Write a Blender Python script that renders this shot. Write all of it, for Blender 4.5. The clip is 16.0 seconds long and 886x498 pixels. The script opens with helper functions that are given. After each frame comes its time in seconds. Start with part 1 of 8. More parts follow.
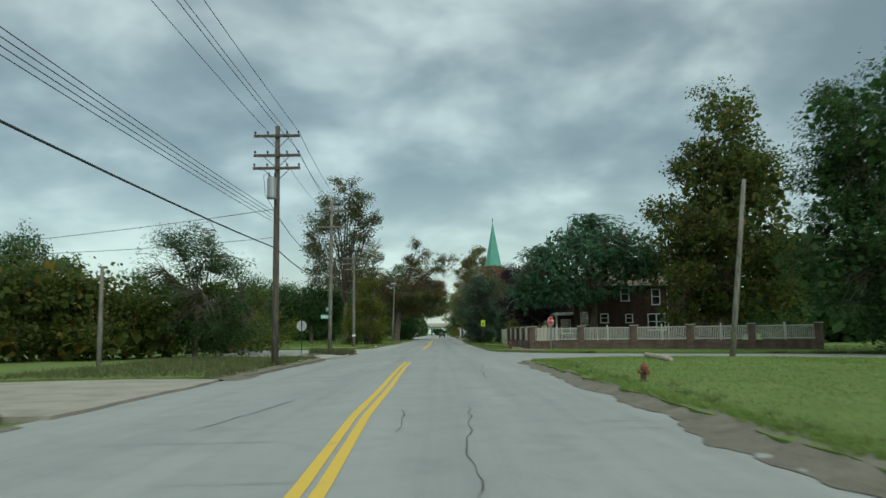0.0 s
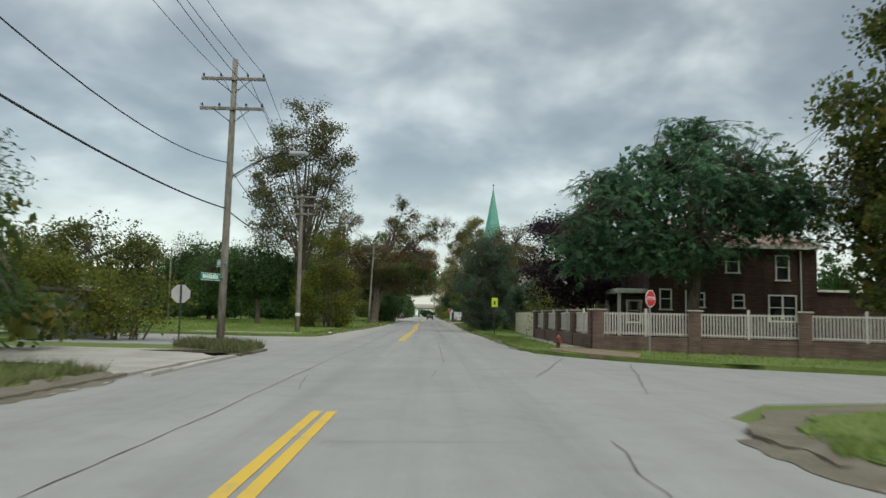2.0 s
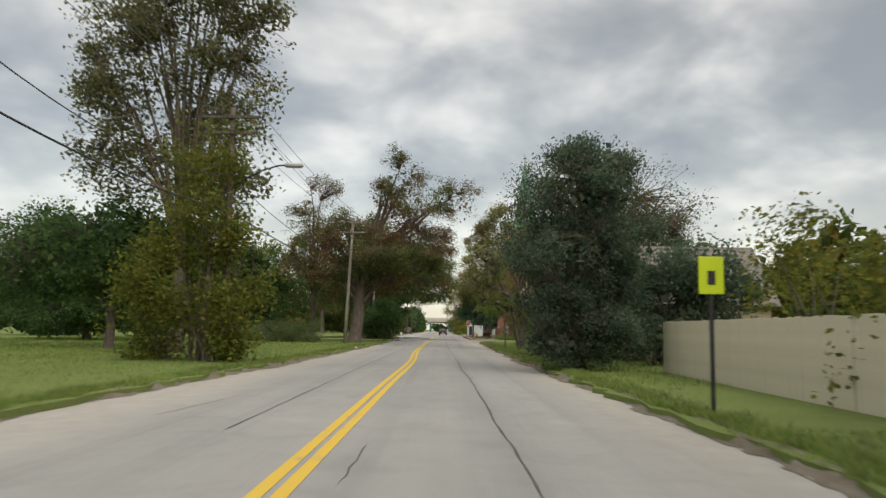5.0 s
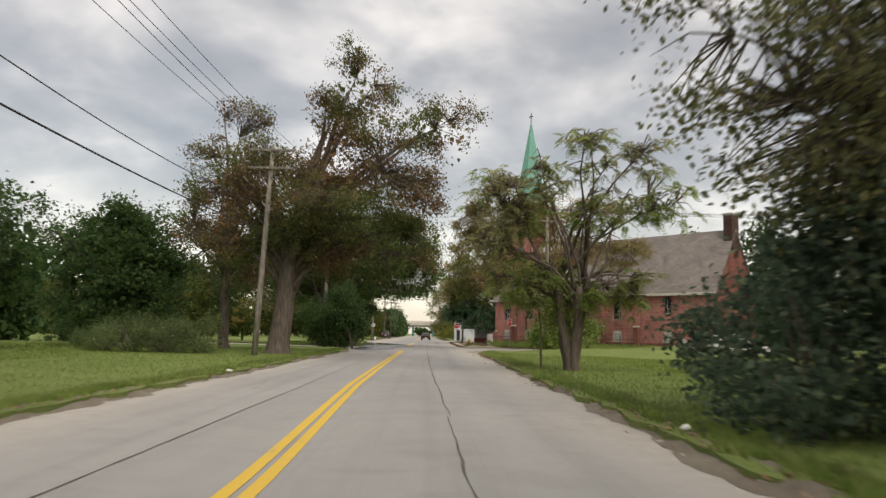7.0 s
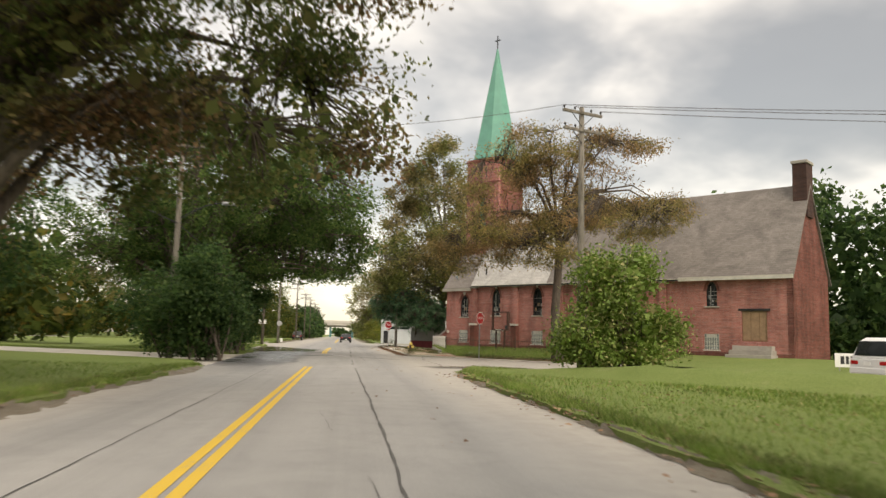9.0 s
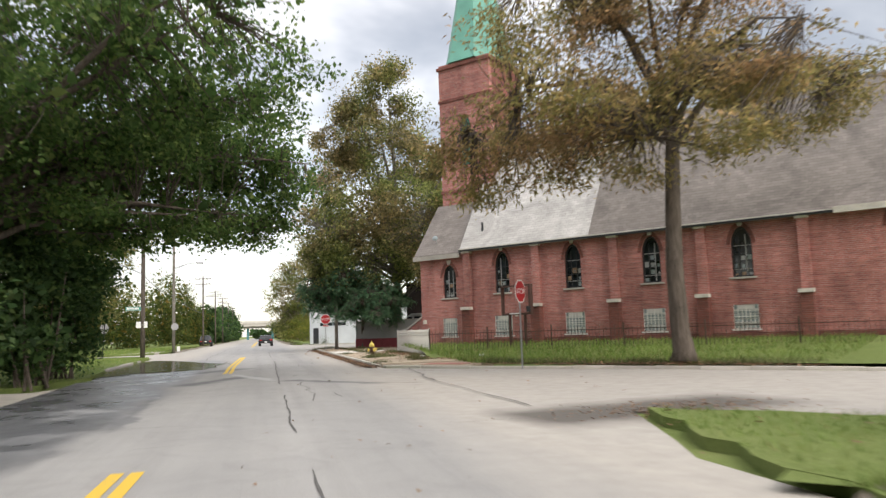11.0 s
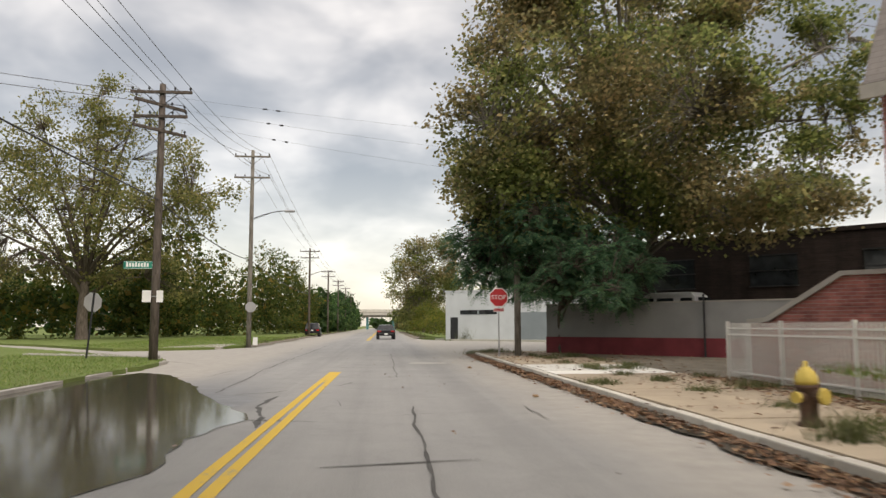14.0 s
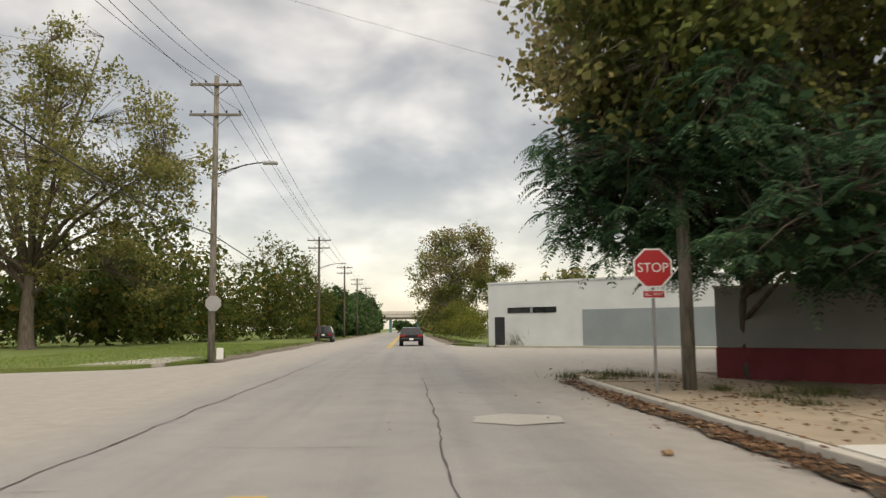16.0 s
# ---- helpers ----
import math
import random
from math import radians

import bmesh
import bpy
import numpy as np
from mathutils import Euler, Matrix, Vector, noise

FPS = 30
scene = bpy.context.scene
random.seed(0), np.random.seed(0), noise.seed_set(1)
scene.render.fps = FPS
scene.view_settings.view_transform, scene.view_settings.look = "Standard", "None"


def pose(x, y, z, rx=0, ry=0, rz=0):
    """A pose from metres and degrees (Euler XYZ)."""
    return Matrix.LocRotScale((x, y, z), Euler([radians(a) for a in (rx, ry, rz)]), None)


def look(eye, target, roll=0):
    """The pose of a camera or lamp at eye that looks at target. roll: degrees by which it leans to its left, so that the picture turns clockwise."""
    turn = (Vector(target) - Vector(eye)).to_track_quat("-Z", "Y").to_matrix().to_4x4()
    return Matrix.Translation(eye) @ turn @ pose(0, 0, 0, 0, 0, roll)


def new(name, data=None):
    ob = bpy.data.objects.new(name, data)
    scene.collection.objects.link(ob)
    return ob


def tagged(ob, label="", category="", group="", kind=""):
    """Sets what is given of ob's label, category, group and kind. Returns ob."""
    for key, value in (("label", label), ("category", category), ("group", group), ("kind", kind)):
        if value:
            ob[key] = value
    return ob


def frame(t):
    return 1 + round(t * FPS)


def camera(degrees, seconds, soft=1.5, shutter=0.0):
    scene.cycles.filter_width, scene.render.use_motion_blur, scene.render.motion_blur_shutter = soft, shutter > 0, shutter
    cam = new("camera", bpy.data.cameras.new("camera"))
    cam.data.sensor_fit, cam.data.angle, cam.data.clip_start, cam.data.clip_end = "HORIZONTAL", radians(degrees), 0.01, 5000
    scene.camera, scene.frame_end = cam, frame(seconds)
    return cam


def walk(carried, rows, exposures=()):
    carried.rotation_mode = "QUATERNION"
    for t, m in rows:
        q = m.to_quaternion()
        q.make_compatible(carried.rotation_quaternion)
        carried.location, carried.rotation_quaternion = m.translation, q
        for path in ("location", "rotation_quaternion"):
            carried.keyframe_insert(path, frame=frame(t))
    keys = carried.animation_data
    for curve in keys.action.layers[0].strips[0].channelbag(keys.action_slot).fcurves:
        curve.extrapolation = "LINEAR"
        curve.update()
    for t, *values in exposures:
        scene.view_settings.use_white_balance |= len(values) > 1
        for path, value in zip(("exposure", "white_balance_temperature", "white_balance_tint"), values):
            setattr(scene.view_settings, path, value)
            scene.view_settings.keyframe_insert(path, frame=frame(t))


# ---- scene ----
cam = camera(60.9, 16.0, soft=1.4, shutter=0.35)
# seconds, stops, kelvin, tint
EXPOSURES = [
    (0.0, -0.32, 6250, -11), (1.5, -0.1, 6650, 1), (2.5, -0.1, 6700, 2), (3.7, -0.12, 6800, 4), (6.0, 0.2, 7800, 13),
    (7.5, 0.14, 7600, 14), (8.0, 0.22, 8000, 14), (8.5, 0.42, 8100, 14), (9.0, 0.46, 8200, 13), (11.3, 0.72, 6800, 14), (12.6, 0.68, 6350, 14), (13.0, 0.52, 6500, 15), (13.5, 0.36, 6850, 16), (14.5, 0.13, 7900, 13), (16.0, 0.13, 7900, 13),
]
PATH = [
    (0, (0.157, -2.761, 1.326), (0.163, -0.773, 1.548), -0.7),
    (0.5, (-0.035, 3.501, 1.324), (-0.024, 5.489, 1.536), -0.3),
    (1, (0.03, 9.83, 1.32), (0.05, 11.82, 1.517), 0.5),
    (1.5, (-0.048, 16.129, 1.259), (-0.015, 18.12, 1.442), 1.0),
    (2, (-0.03, 22.526, 1.343), (0.003, 24.519, 1.518), 1.2),
    (2.5, (-0.033, 28.88, 1.299), (-0.009, 30.872, 1.481), 1.0),
    (3, (0.022, 35.197, 1.236), (0.028, 37.187, 1.433), 0.8),
    (3.5, (-0.013, 41.472, 1.283), (-0.02, 43.462, 1.484), 0.6),
    (3.7, (-0.048, 43.966, 1.31), (-0.058, 45.957, 1.508), 0.6),
    (5.8, (0.063, 70.031, 1.338), (0.085, 72.018, 1.562), 1.2),
    (6, (0.101, 72.571, 1.334), (0.131, 74.558, 1.56), 1.3),
    (6.5, (0.257, 79.049, 1.321), (0.302, 81.035, 1.549), 1.2),
    (7, (0.233, 85.769, 1.31), (0.274, 87.756, 1.534), 1.2),
    (7.5, (0.019, 92.529, 1.382), (0.07, 94.517, 1.599), 1.2),
    (8, (-0.208, 99.19, 1.389), (-0.125, 101.177, 1.598), 1.6),
    (8.5, (-0.219, 105.406, 1.3), (-0.074, 107.387, 1.534), 2.1),
    (9, (-0.168, 111.458, 1.325), (0.085, 113.428, 1.557), 1.5),
    (9.2, (-0.149, 113.776, 1.337), (0.148, 115.74, 1.569), 1.1),
    (11.3, (-0.111, 137.339, 1.384), (0.364, 139.27, 1.592), -2.2),
    (11.5, (-0.079, 139.536, 1.391), (0.397, 141.468, 1.593), -2.3),
    (12, (0.059, 144.782, 1.391), (0.529, 146.717, 1.579), -2.2),
    (12.5, (0.113, 149.823, 1.38), (0.546, 151.767, 1.563), -1.9),
    (13, (0.158, 154.427, 1.373), (0.496, 156.39, 1.556), -1.5),
    (13.5, (0.102, 158.866, 1.367), (0.331, 160.844, 1.559), -0.8),
    (14, (-0.002, 163.04, 1.354), (0.155, 165.024, 1.556), -0.1),
    (14.5, (-0.012, 167.203, 1.33), (0.11, 169.188, 1.541), 0.0),
    (15, (-0.015, 171.377, 1.369), (0.097, 173.363, 1.582), -0.1),
    (15.5, (-0.043, 175.271, 1.374), (0.063, 177.257, 1.585), -0.4),
    (16, (-0.05, 179.014, 1.38), (0.046, 181.001, 1.588), -0.6),
]
walk(cam, [(t, look(eye, target, roll)) for t, eye, target, roll in PATH], EXPOSURES)


# ---- sky and sun ----
def sky_world():
    w = bpy.data.worlds.new("overcast_sky")
    scene.world = w
    w.use_nodes = True
    nt = w.node_tree
    N, L = nt.nodes, nt.links
    N.clear()
    out, bg, bg2, add = N.new("ShaderNodeOutputWorld"), N.new("ShaderNodeBackground"), N.new("ShaderNodeBackground"), N.new("ShaderNodeAddShader")
    sky = N.new("ShaderNodeTexSky")
    sky.sky_type = "NISHITA"
    sky.sun_disc = False
    sky.sun_elevation, sky.sun_rotation = radians(38), radians(158)
    bg2.inputs[1].default_value = 0.05
    L.new(sky.outputs[0], bg2.inputs[0])
    tc, sep = N.new("ShaderNodeTexCoord"), N.new("ShaderNodeSeparateXYZ")
    L.new(tc.outputs["Generated"], sep.inputs[0])

    def math_node(op, a, b=None, clamp=False):
        m = N.new("ShaderNodeMath")
        m.operation, m.use_clamp = op, clamp
        for k, v in enumerate((a, b)):
            if v is None:
                continue
            if isinstance(v, (int, float)):
                m.inputs[k].default_value = v
            else:
                L.new(v, m.inputs[k])
        return m.outputs[0]

    up = math_node("MAXIMUM", sep.outputs[2], 0.0)
    # clouds lie on a high flat layer
    den = math_node("ADD", up, 0.34)
    comb = N.new("ShaderNodeCombineXYZ")
    L.new(math_node("DIVIDE", sep.outputs[0], den), comb.inputs[0])
    L.new(math_node("DIVIDE", sep.outputs[1], den), comb.inputs[1])
    big, mid, fine = N.new("ShaderNodeTexNoise"), N.new("ShaderNodeTexNoise"), N.new("ShaderNodeTexNoise")
    for n, sc, det, ro, di in ((big, 1.15, 3, 0.5, 0.2), (mid, 3.0, 4, 0.48, 0.25), (fine, 8.0, 3, 0.5, 0.2)):
        n.inputs["Scale"].default_value, n.inputs["Detail"].default_value = sc, det
        n.inputs["Roughness"].default_value, n.inputs["Distortion"].default_value = ro, di
        L.new(comb.outputs[0], n.inputs["Vector"])
    mixed = math_node("ADD", math_node("MULTIPLY", big.outputs[0], 0.40), math_node("MULTIPLY", mid.outputs[0], 0.50))
    mixed = math_node("ADD", mixed, math_node("MULTIPLY", fine.outputs[0], 0.10))
    ramp = N.new("ShaderNodeValToRGB")
    ramp.color_ramp.interpolation = "B_SPLINE"
    e = ramp.color_ramp.elements
    e[0].position, e[0].color = 0.40, (0.20, 0.212, 0.222, 1)
    e[1].position, e[1].color = 0.62, (0.72, 0.732, 0.73, 1)
    for at, c in ((0.47, (0.30, 0.313, 0.322, 1)), (0.52, (0.43, 0.443, 0.45, 1)), (0.57, (0.62, 0.632, 0.632, 1))):
        e.new(at).color = c
    L.new(mixed, ramp.inputs[0])
    # pale band of thinner cloud at the horizon
    hz = N.new("ShaderNodeMapRange")
    hz.inputs[1].default_value, hz.inputs[2].default_value = 0.0, 0.20
    hz.inputs[3].default_value, hz.inputs[4].default_value = 0.75, 0.0
    L.new(up, hz.inputs[0])
    mix = N.new("ShaderNodeMix")
    mix.data_type = "RGBA"
    mix.inputs[7].default_value = (0.64, 0.645, 0.63, 1)
    L.new(hz.outputs[0], mix.inputs[0])
    L.new(ramp.outputs[0], mix.inputs[6])
    # an overcast sky is brightest overhead
    zen = N.new("ShaderNodeMapRange")
    zen.inputs[1].default_value, zen.inputs[2].default_value = 0.38, 0.95
    zen.inputs[3].default_value, zen.inputs[4].default_value = 1.0, 2.9
    L.new(up, zen.inputs[0])
    L.new(mix.outputs[2], bg.inputs[0])
    L.new(zen.outputs[0], bg.inputs[1])
    L.new(bg.outputs[0], add.inputs[0])
    L.new(bg2.outputs[0], add.inputs[1])
    L.new(add.outputs[0], out.inputs[0])


sky_world()
sun = new("sun", bpy.data.lights.new("sun", "SUN"))
sun.data.energy, sun.data.angle, sun.data.color = 1.5, radians(40), (1.0, 0.97, 0.93)
sun.matrix_world = look((45, -20, 95), (0, 90, 0))


# ---- materials ----
def socket(nt, node, key, value):
    if isinstance(value, (int, float, tuple)):
        node.inputs[key].default_value = value
    else:
        nt.links.new(value, node.inputs[key])


def rgb(c):
    return (c[0], c[1], c[2], 1)


class Mat:
    """A small wrapper to write node materials briefly."""

    def __init__(self, name, rough=0.8, metal=0.0, spec=0.4):
        self.m = bpy.data.materials.new(name)
        self.m.use_nodes = True
        self.nt = self.m.node_tree
        self.b = self.nt.nodes["Principled BSDF"]
        self.b.inputs["Roughness"].default_value = rough
        self.b.inputs["Metallic"].default_value = metal
        self.b.inputs["Specular IOR Level"].default_value = spec
        self.tc = self.nt.nodes.new("ShaderNodeTexCoord")
        self.co = self.tc.outputs["Object"]

    def noise(self, scale, detail=4, rough=0.55, vec=None, stretch=None, distort=0.0):
        n = self.nt.nodes.new("ShaderNodeTexNoise")
        v = vec or self.co
        if stretch:
            mp = self.nt.nodes.new("ShaderNodeMapping")
            mp.inputs["Scale"].default_value = stretch
            self.nt.links.new(v, mp.inputs[0])
            v = mp.outputs[0]
        self.nt.links.new(v, n.inputs["Vector"])
        n.inputs["Scale"].default_value, n.inputs["Detail"].default_value = scale, detail
        n.inputs["Roughness"].default_value, n.inputs["Distortion"].default_value = rough, distort
        return n.outputs[0]

    def ramp(self, fac, stops):
        r = self.nt.nodes.new("ShaderNodeValToRGB")
        e = r.color_ramp.elements
        while len(e) < len(stops):
            e.new(0.5)
        for k, (p, c) in enumerate(stops):
            e[k].position = p
            e[k].color = rgb(c) if isinstance(c, tuple) else (c, c, c, 1)
        self.nt.links.new(fac, r.inputs[0])
        return r.outputs[0]

    def mix(self, fac, a, b, mode="MIX"):
        n = self.nt.nodes.new("ShaderNodeMix")
        n.data_type, n.blend_type = "RGBA", mode
        for k, v in ((0, fac), (6, a), (7, b)):
            if isinstance(v, tuple):
                v = rgb(v)
            socket(self.nt, n, k, v)
        return n.outputs[2]

    def calc(self, op, *values):
        n = self.nt.nodes.new("ShaderNodeMath")
        n.operation = op
        for k, v in enumerate(values):
            socket(self.nt, n, k, v)
        return n.outputs[0]

    def color(self, c):
        socket(self.nt, self.b, "Base Color", rgb(c) if isinstance(c, tuple) else c)
        return self

    def bump(self, height, strength=0.3, dist=0.01):
        n = self.nt.nodes.new("ShaderNodeBump")
        n.inputs["Strength"].default_value, n.inputs["Distance"].default_value = strength, dist
        self.nt.links.new(height, n.inputs["Height"])
        self.nt.links.new(n.outputs[0], self.b.inputs["Normal"])
        return self

    def island(self):
        return self.nt.nodes.new("ShaderNodeNewGeometry").outputs["Random Per Island"]

    def random(self):
        return self.nt.nodes.new("ShaderNodeObjectInfo").outputs["Random"]


def plain(name, c, rough=0.7, metal=0.0, vary=0.25, scale=3.0, fine=40.0, bump=0.15):
    """Paint, metal or the like: a colour with stains at two scales."""
    m = Mat(name, rough, metal)
    dark = tuple(v * (1 - vary) for v in c)
    lite = tuple(min(1, v * (1 + vary * 0.6)) for v in c)
    a = m.ramp(m.noise(scale, 5), [(0.3, dark), (0.55, c), (0.75, lite)])
    f = m.noise(fine, 3)
    m.color(m.mix(0.25, a, m.ramp(f, [(0.35, dark), (0.7, lite)])))
    m.bump(f, bump, 0.004)
    return m.m


def asphalt():
    m = Mat("worn_asphalt", 0.85, 0, 0.35)
    large = m.noise(0.22, 5, 0.6)
    lanes = m.noise(0.9, 4, 0.55, stretch=(1.0, 0.06, 1.0))
    fine = m.noise(60, 3, 0.7)
    c = m.ramp(large, [(0.3, (0.235, 0.235, 0.228)), (0.5, (0.285, 0.282, 0.272)), (0.72, (0.335, 0.328, 0.312))])
    c = m.mix(0.55, c, m.ramp(lanes, [(0.3, (0.235, 0.233, 0.228)), (0.7, (0.345, 0.338, 0.325))]))
    c = m.mix(0.25, c, m.ramp(fine, [(0.35, (0.16, 0.16, 0.155)), (0.7, (0.42, 0.41, 0.40))]))
    blot = m.ramp(m.noise(1.1, 6, 0.68, distort=0.8), [(0.32, 0.89), (0.48, 0.99), (0.62, 1.02), (0.78, 1.09)])
    c = m.mix(1.0, c, blot, "MULTIPLY")
    rubber = m.ramp(m.noise(0.55, 5, 0.6, stretch=(2.6, 0.035, 1.0), distort=0.2), [(0.36, 0.91), (0.5, 1.0), (0.7, 1.03)])
    c = m.mix(1.0, c, rubber, "MULTIPLY")
    # pale dust swept to both edges of the road
    sep = m.nt.nodes.new("ShaderNodeSeparateXYZ")
    m.nt.links.new(m.co, sep.inputs[0])
    off = m.calc("ABSOLUTE", m.calc("ADD", sep.outputs[0], 1.0))
    edge = m.calc("ADD", off, m.calc("MULTIPLY", m.noise(0.8, 4, 0.6, stretch=(1.0, 0.25, 1.0)), 1.6))
    f = m.ramp(m.calc("MULTIPLY", edge, 0.1), [(0.36, 0.0), (0.43, 0.35), (0.50, 0.75)])
    f = m.calc("MULTIPLY", f, m.ramp(m.calc("MULTIPLY", sep.outputs[1], 0.01), [(0.58, 0.1), (0.72, 1.0)]))
    c = m.mix(f, c, m.ramp(m.noise(2.5, 5, 0.65), [(0.3, (0.33, 0.305, 0.27)), (0.7, (0.43, 0.40, 0.355))]))
    # damp stretch round the puddle, with a ragged drying edge
    ragged = m.calc("MULTIPLY", m.calc("SUBTRACT", m.noise(0.42, 6, 0.62, stretch=(1.0, 0.45, 1.0), distort=0.7), 0.5), 3.2)
    near = m.ramp(m.calc("MULTIPLY_ADD", m.calc("ADD", sep.outputs[0], ragged), 0.1, 0.5), [(0.15, 1.0), (0.21, 0.75), (0.27, 0.0)])
    along = m.ramp(m.calc("MULTIPLY_ADD", sep.outputs[1], 0.01, -1.0), [(0.36, 0.0), (0.46, 1.0), (0.76, 1.0), (0.84, 0.0)])
    damp = m.calc("MULTIPLY", near, along)
    film = m.noise(0.7, 5, 0.6, distort=0.6)
    wetc = m.ramp(film, [(0.36, (0.085, 0.088, 0.097)), (0.54, (0.135, 0.139, 0.148)), (0.70, (0.25, 0.252, 0.256))])
    c = m.mix(damp, c, wetc)
    # trails of water dragged over the crossing by tyres, and mud washed out at the lawn corner
    for x0, y0, x1, y1, half, tone in ((-2.7, 157.0, -0.5, 161.4, 0.42, (0.10, 0.104, 0.112)), (0.4, 158.0, 3.2, 154.3, 0.28, (0.13, 0.132, 0.138)), (-1.3, 163.2, 0.3, 157.6, 0.16, (0.37, 0.37, 0.37)), (-2.7, 154.2, -2.36, 146.0, 0.13, (0.14, 0.142, 0.148)), (-2.9, 164.6, -0.7, 168.2, 0.5, (0.13, 0.133, 0.14)), (3.3, 145.0, 9.0, 146.0, 1.15, (0.07, 0.062, 0.054))):
        ln = math.hypot(x1 - x0, y1 - y0)
        ux, uy = (x1 - x0) / ln, (y1 - y0) / ln
        px, py = m.calc("SUBTRACT", sep.outputs[0], x0), m.calc("SUBTRACT", sep.outputs[1], y0)
        s = m.calc("MULTIPLY_ADD", px, ux / ln, m.calc("MULTIPLY", py, uy / ln))
        d = m.calc("ABSOLUTE", m.calc("MULTIPLY_ADD", px, uy, m.calc("MULTIPLY", py, -ux)))
        d = m.calc("ADD", d, m.calc("MULTIPLY", m.calc("SUBTRACT", film, 0.5), 0.9))
        f = m.ramp(m.calc("DIVIDE", d, 2.4 * half), [(0.22, 0.85), (0.42, 0.35), (0.62, 0.0)])
        c = m.mix(m.calc("MULTIPLY", f, m.ramp(s, [(0.0, 0.0), (0.12, 1.0), (0.8, 1.0), (1.0, 0.0)])), c, tone)
    dry = m.ramp(film, [(0.4, 0.20), (0.66, 0.62)])
    socket(m.nt, m.b, "Roughness", m.mix(damp, (0.85, 0.85, 0.85), dry))
    m.color(c).bump(fine, 0.35, 0.004)
    return m.m


def concrete(name, c, vary=0.2):
    m = Mat(name, 0.9, 0, 0.3)
    big, fine = m.noise(0.8, 6, 0.65, distort=0.3), m.noise(35, 4, 0.7)
    lo, hi = tuple(v * (1 - vary * 1.4) for v in c), tuple(min(0.9, v * (1 + vary)) for v in c)
    col = m.ramp(big, [(0.3, lo), (0.52, c), (0.75, hi)])
    col = m.mix(0.2, col, m.ramp(fine, [(0.3, lo), (0.75, hi)]))
    tint = m.ramp(m.random(), [(0.0, 0.86), (1.0, 1.08)])
    m.color(m.mix(1.0, col, tint, "MULTIPLY")).bump(fine, 0.3, 0.004)
    return m.m


def turf():
    m = Mat("mown_grass", 0.95, 0, 0.15)
    big, mid, fine = m.noise(0.09, 4), m.noise(0.9, 5, 0.6), m.noise(18, 5, 0.75)
    c = m.ramp(big, [(0.32, (0.122, 0.185, 0.043)), (0.55, (0.185, 0.258, 0.068)), (0.72, (0.262, 0.285, 0.108))])
    c = m.mix(0.45, c, m.ramp(mid, [(0.3, (0.115, 0.172, 0.043)), (0.60, (0.205, 0.262, 0.083)), (0.76, (0.345, 0.290, 0.18))]))
    c = m.mix(0.5, c, m.ramp(fine, [(0.3, (0.072, 0.115, 0.026)), (0.7, (0.266, 0.326, 0.105))]))
    m.color(m.mix(1.0, c, (0.88, 0.86, 0.92), "MULTIPLY")).bump(fine, 0.8, 0.05)
    return m.m


def soil(name="dirt_and_leaf_litter", k=1.0):
    m = Mat(name, 0.95, 0, 0.2)
    tone = lambda *c: tuple(v * k for v in c)
    a, f = m.noise(1.3, 5, 0.65), m.noise(22, 5, 0.75)
    c = m.ramp(a, [(0.3, tone(0.14, 0.117, 0.088)), (0.52, tone(0.235, 0.203, 0.16)), (0.72, tone(0.32, 0.288, 0.235))])
    c = m.mix(0.4, c, m.ramp(f, [(0.35, tone(0.10, 0.084, 0.06)), (0.68, tone(0.37, 0.33, 0.265))]))
    m.color(c).bump(f, 0.7, 0.03)
    return m.m


def leaves(name, cols, translucent=0.62, turned=None, patch=0.3):
    """Foliage: each leaf its own tint, clumps lighter and darker, some boughs turned to a second palette."""
    m = Mat(name, 0.55, 0, 0.3)
    one = m.island()
    c = m.ramp(one, [(0.0, cols[0]), (0.45, cols[1]), (0.8, cols[2]), (1.0, cols[3])])
    if turned:
        c2 = m.ramp(one, [(0.0, turned[0]), (0.45, turned[1]), (0.8, turned[2]), (1.0, turned[3])])
        c = m.mix(m.ramp(m.noise(patch, 3, 0.55), [(0.44, 0.0), (0.56, 1.0)]), c, c2)
    clump = m.ramp(m.noise(0.55, 4, 0.6), [(0.3, 0.7), (0.55, 1.0), (0.75, 1.35)])
    c = m.mix(1.0, c, clump, "MULTIPLY")
    m.color(c)
    tr, mx = m.nt.nodes.new("ShaderNodeBsdfTranslucent"), m.nt.nodes.new("ShaderNodeMixShader")
    m.nt.links.new(c, tr.inputs[0])
    mx.inputs[0].default_value = translucent
    m.nt.links.new(m.b.outputs[0], mx.inputs[1])
    m.nt.links.new(tr.outputs[0], mx.inputs[2])
    m.nt.links.new(mx.outputs[0], m.nt.nodes["Material Output"].inputs[0])
    return m.m


def bark(name, c):
    m = Mat(name, 0.95, 0, 0.2)
    n = m.noise(9, 5, 0.65, stretch=(1, 1, 0.18), distort=0.4)
    m.color(m.ramp(n, [(0.3, tuple(v * 0.45 for v in c)), (0.52, c), (0.75, tuple(min(1, v * 1.5) for v in c))]))
    m.bump(n, 0.9, 0.03)
    return m.m


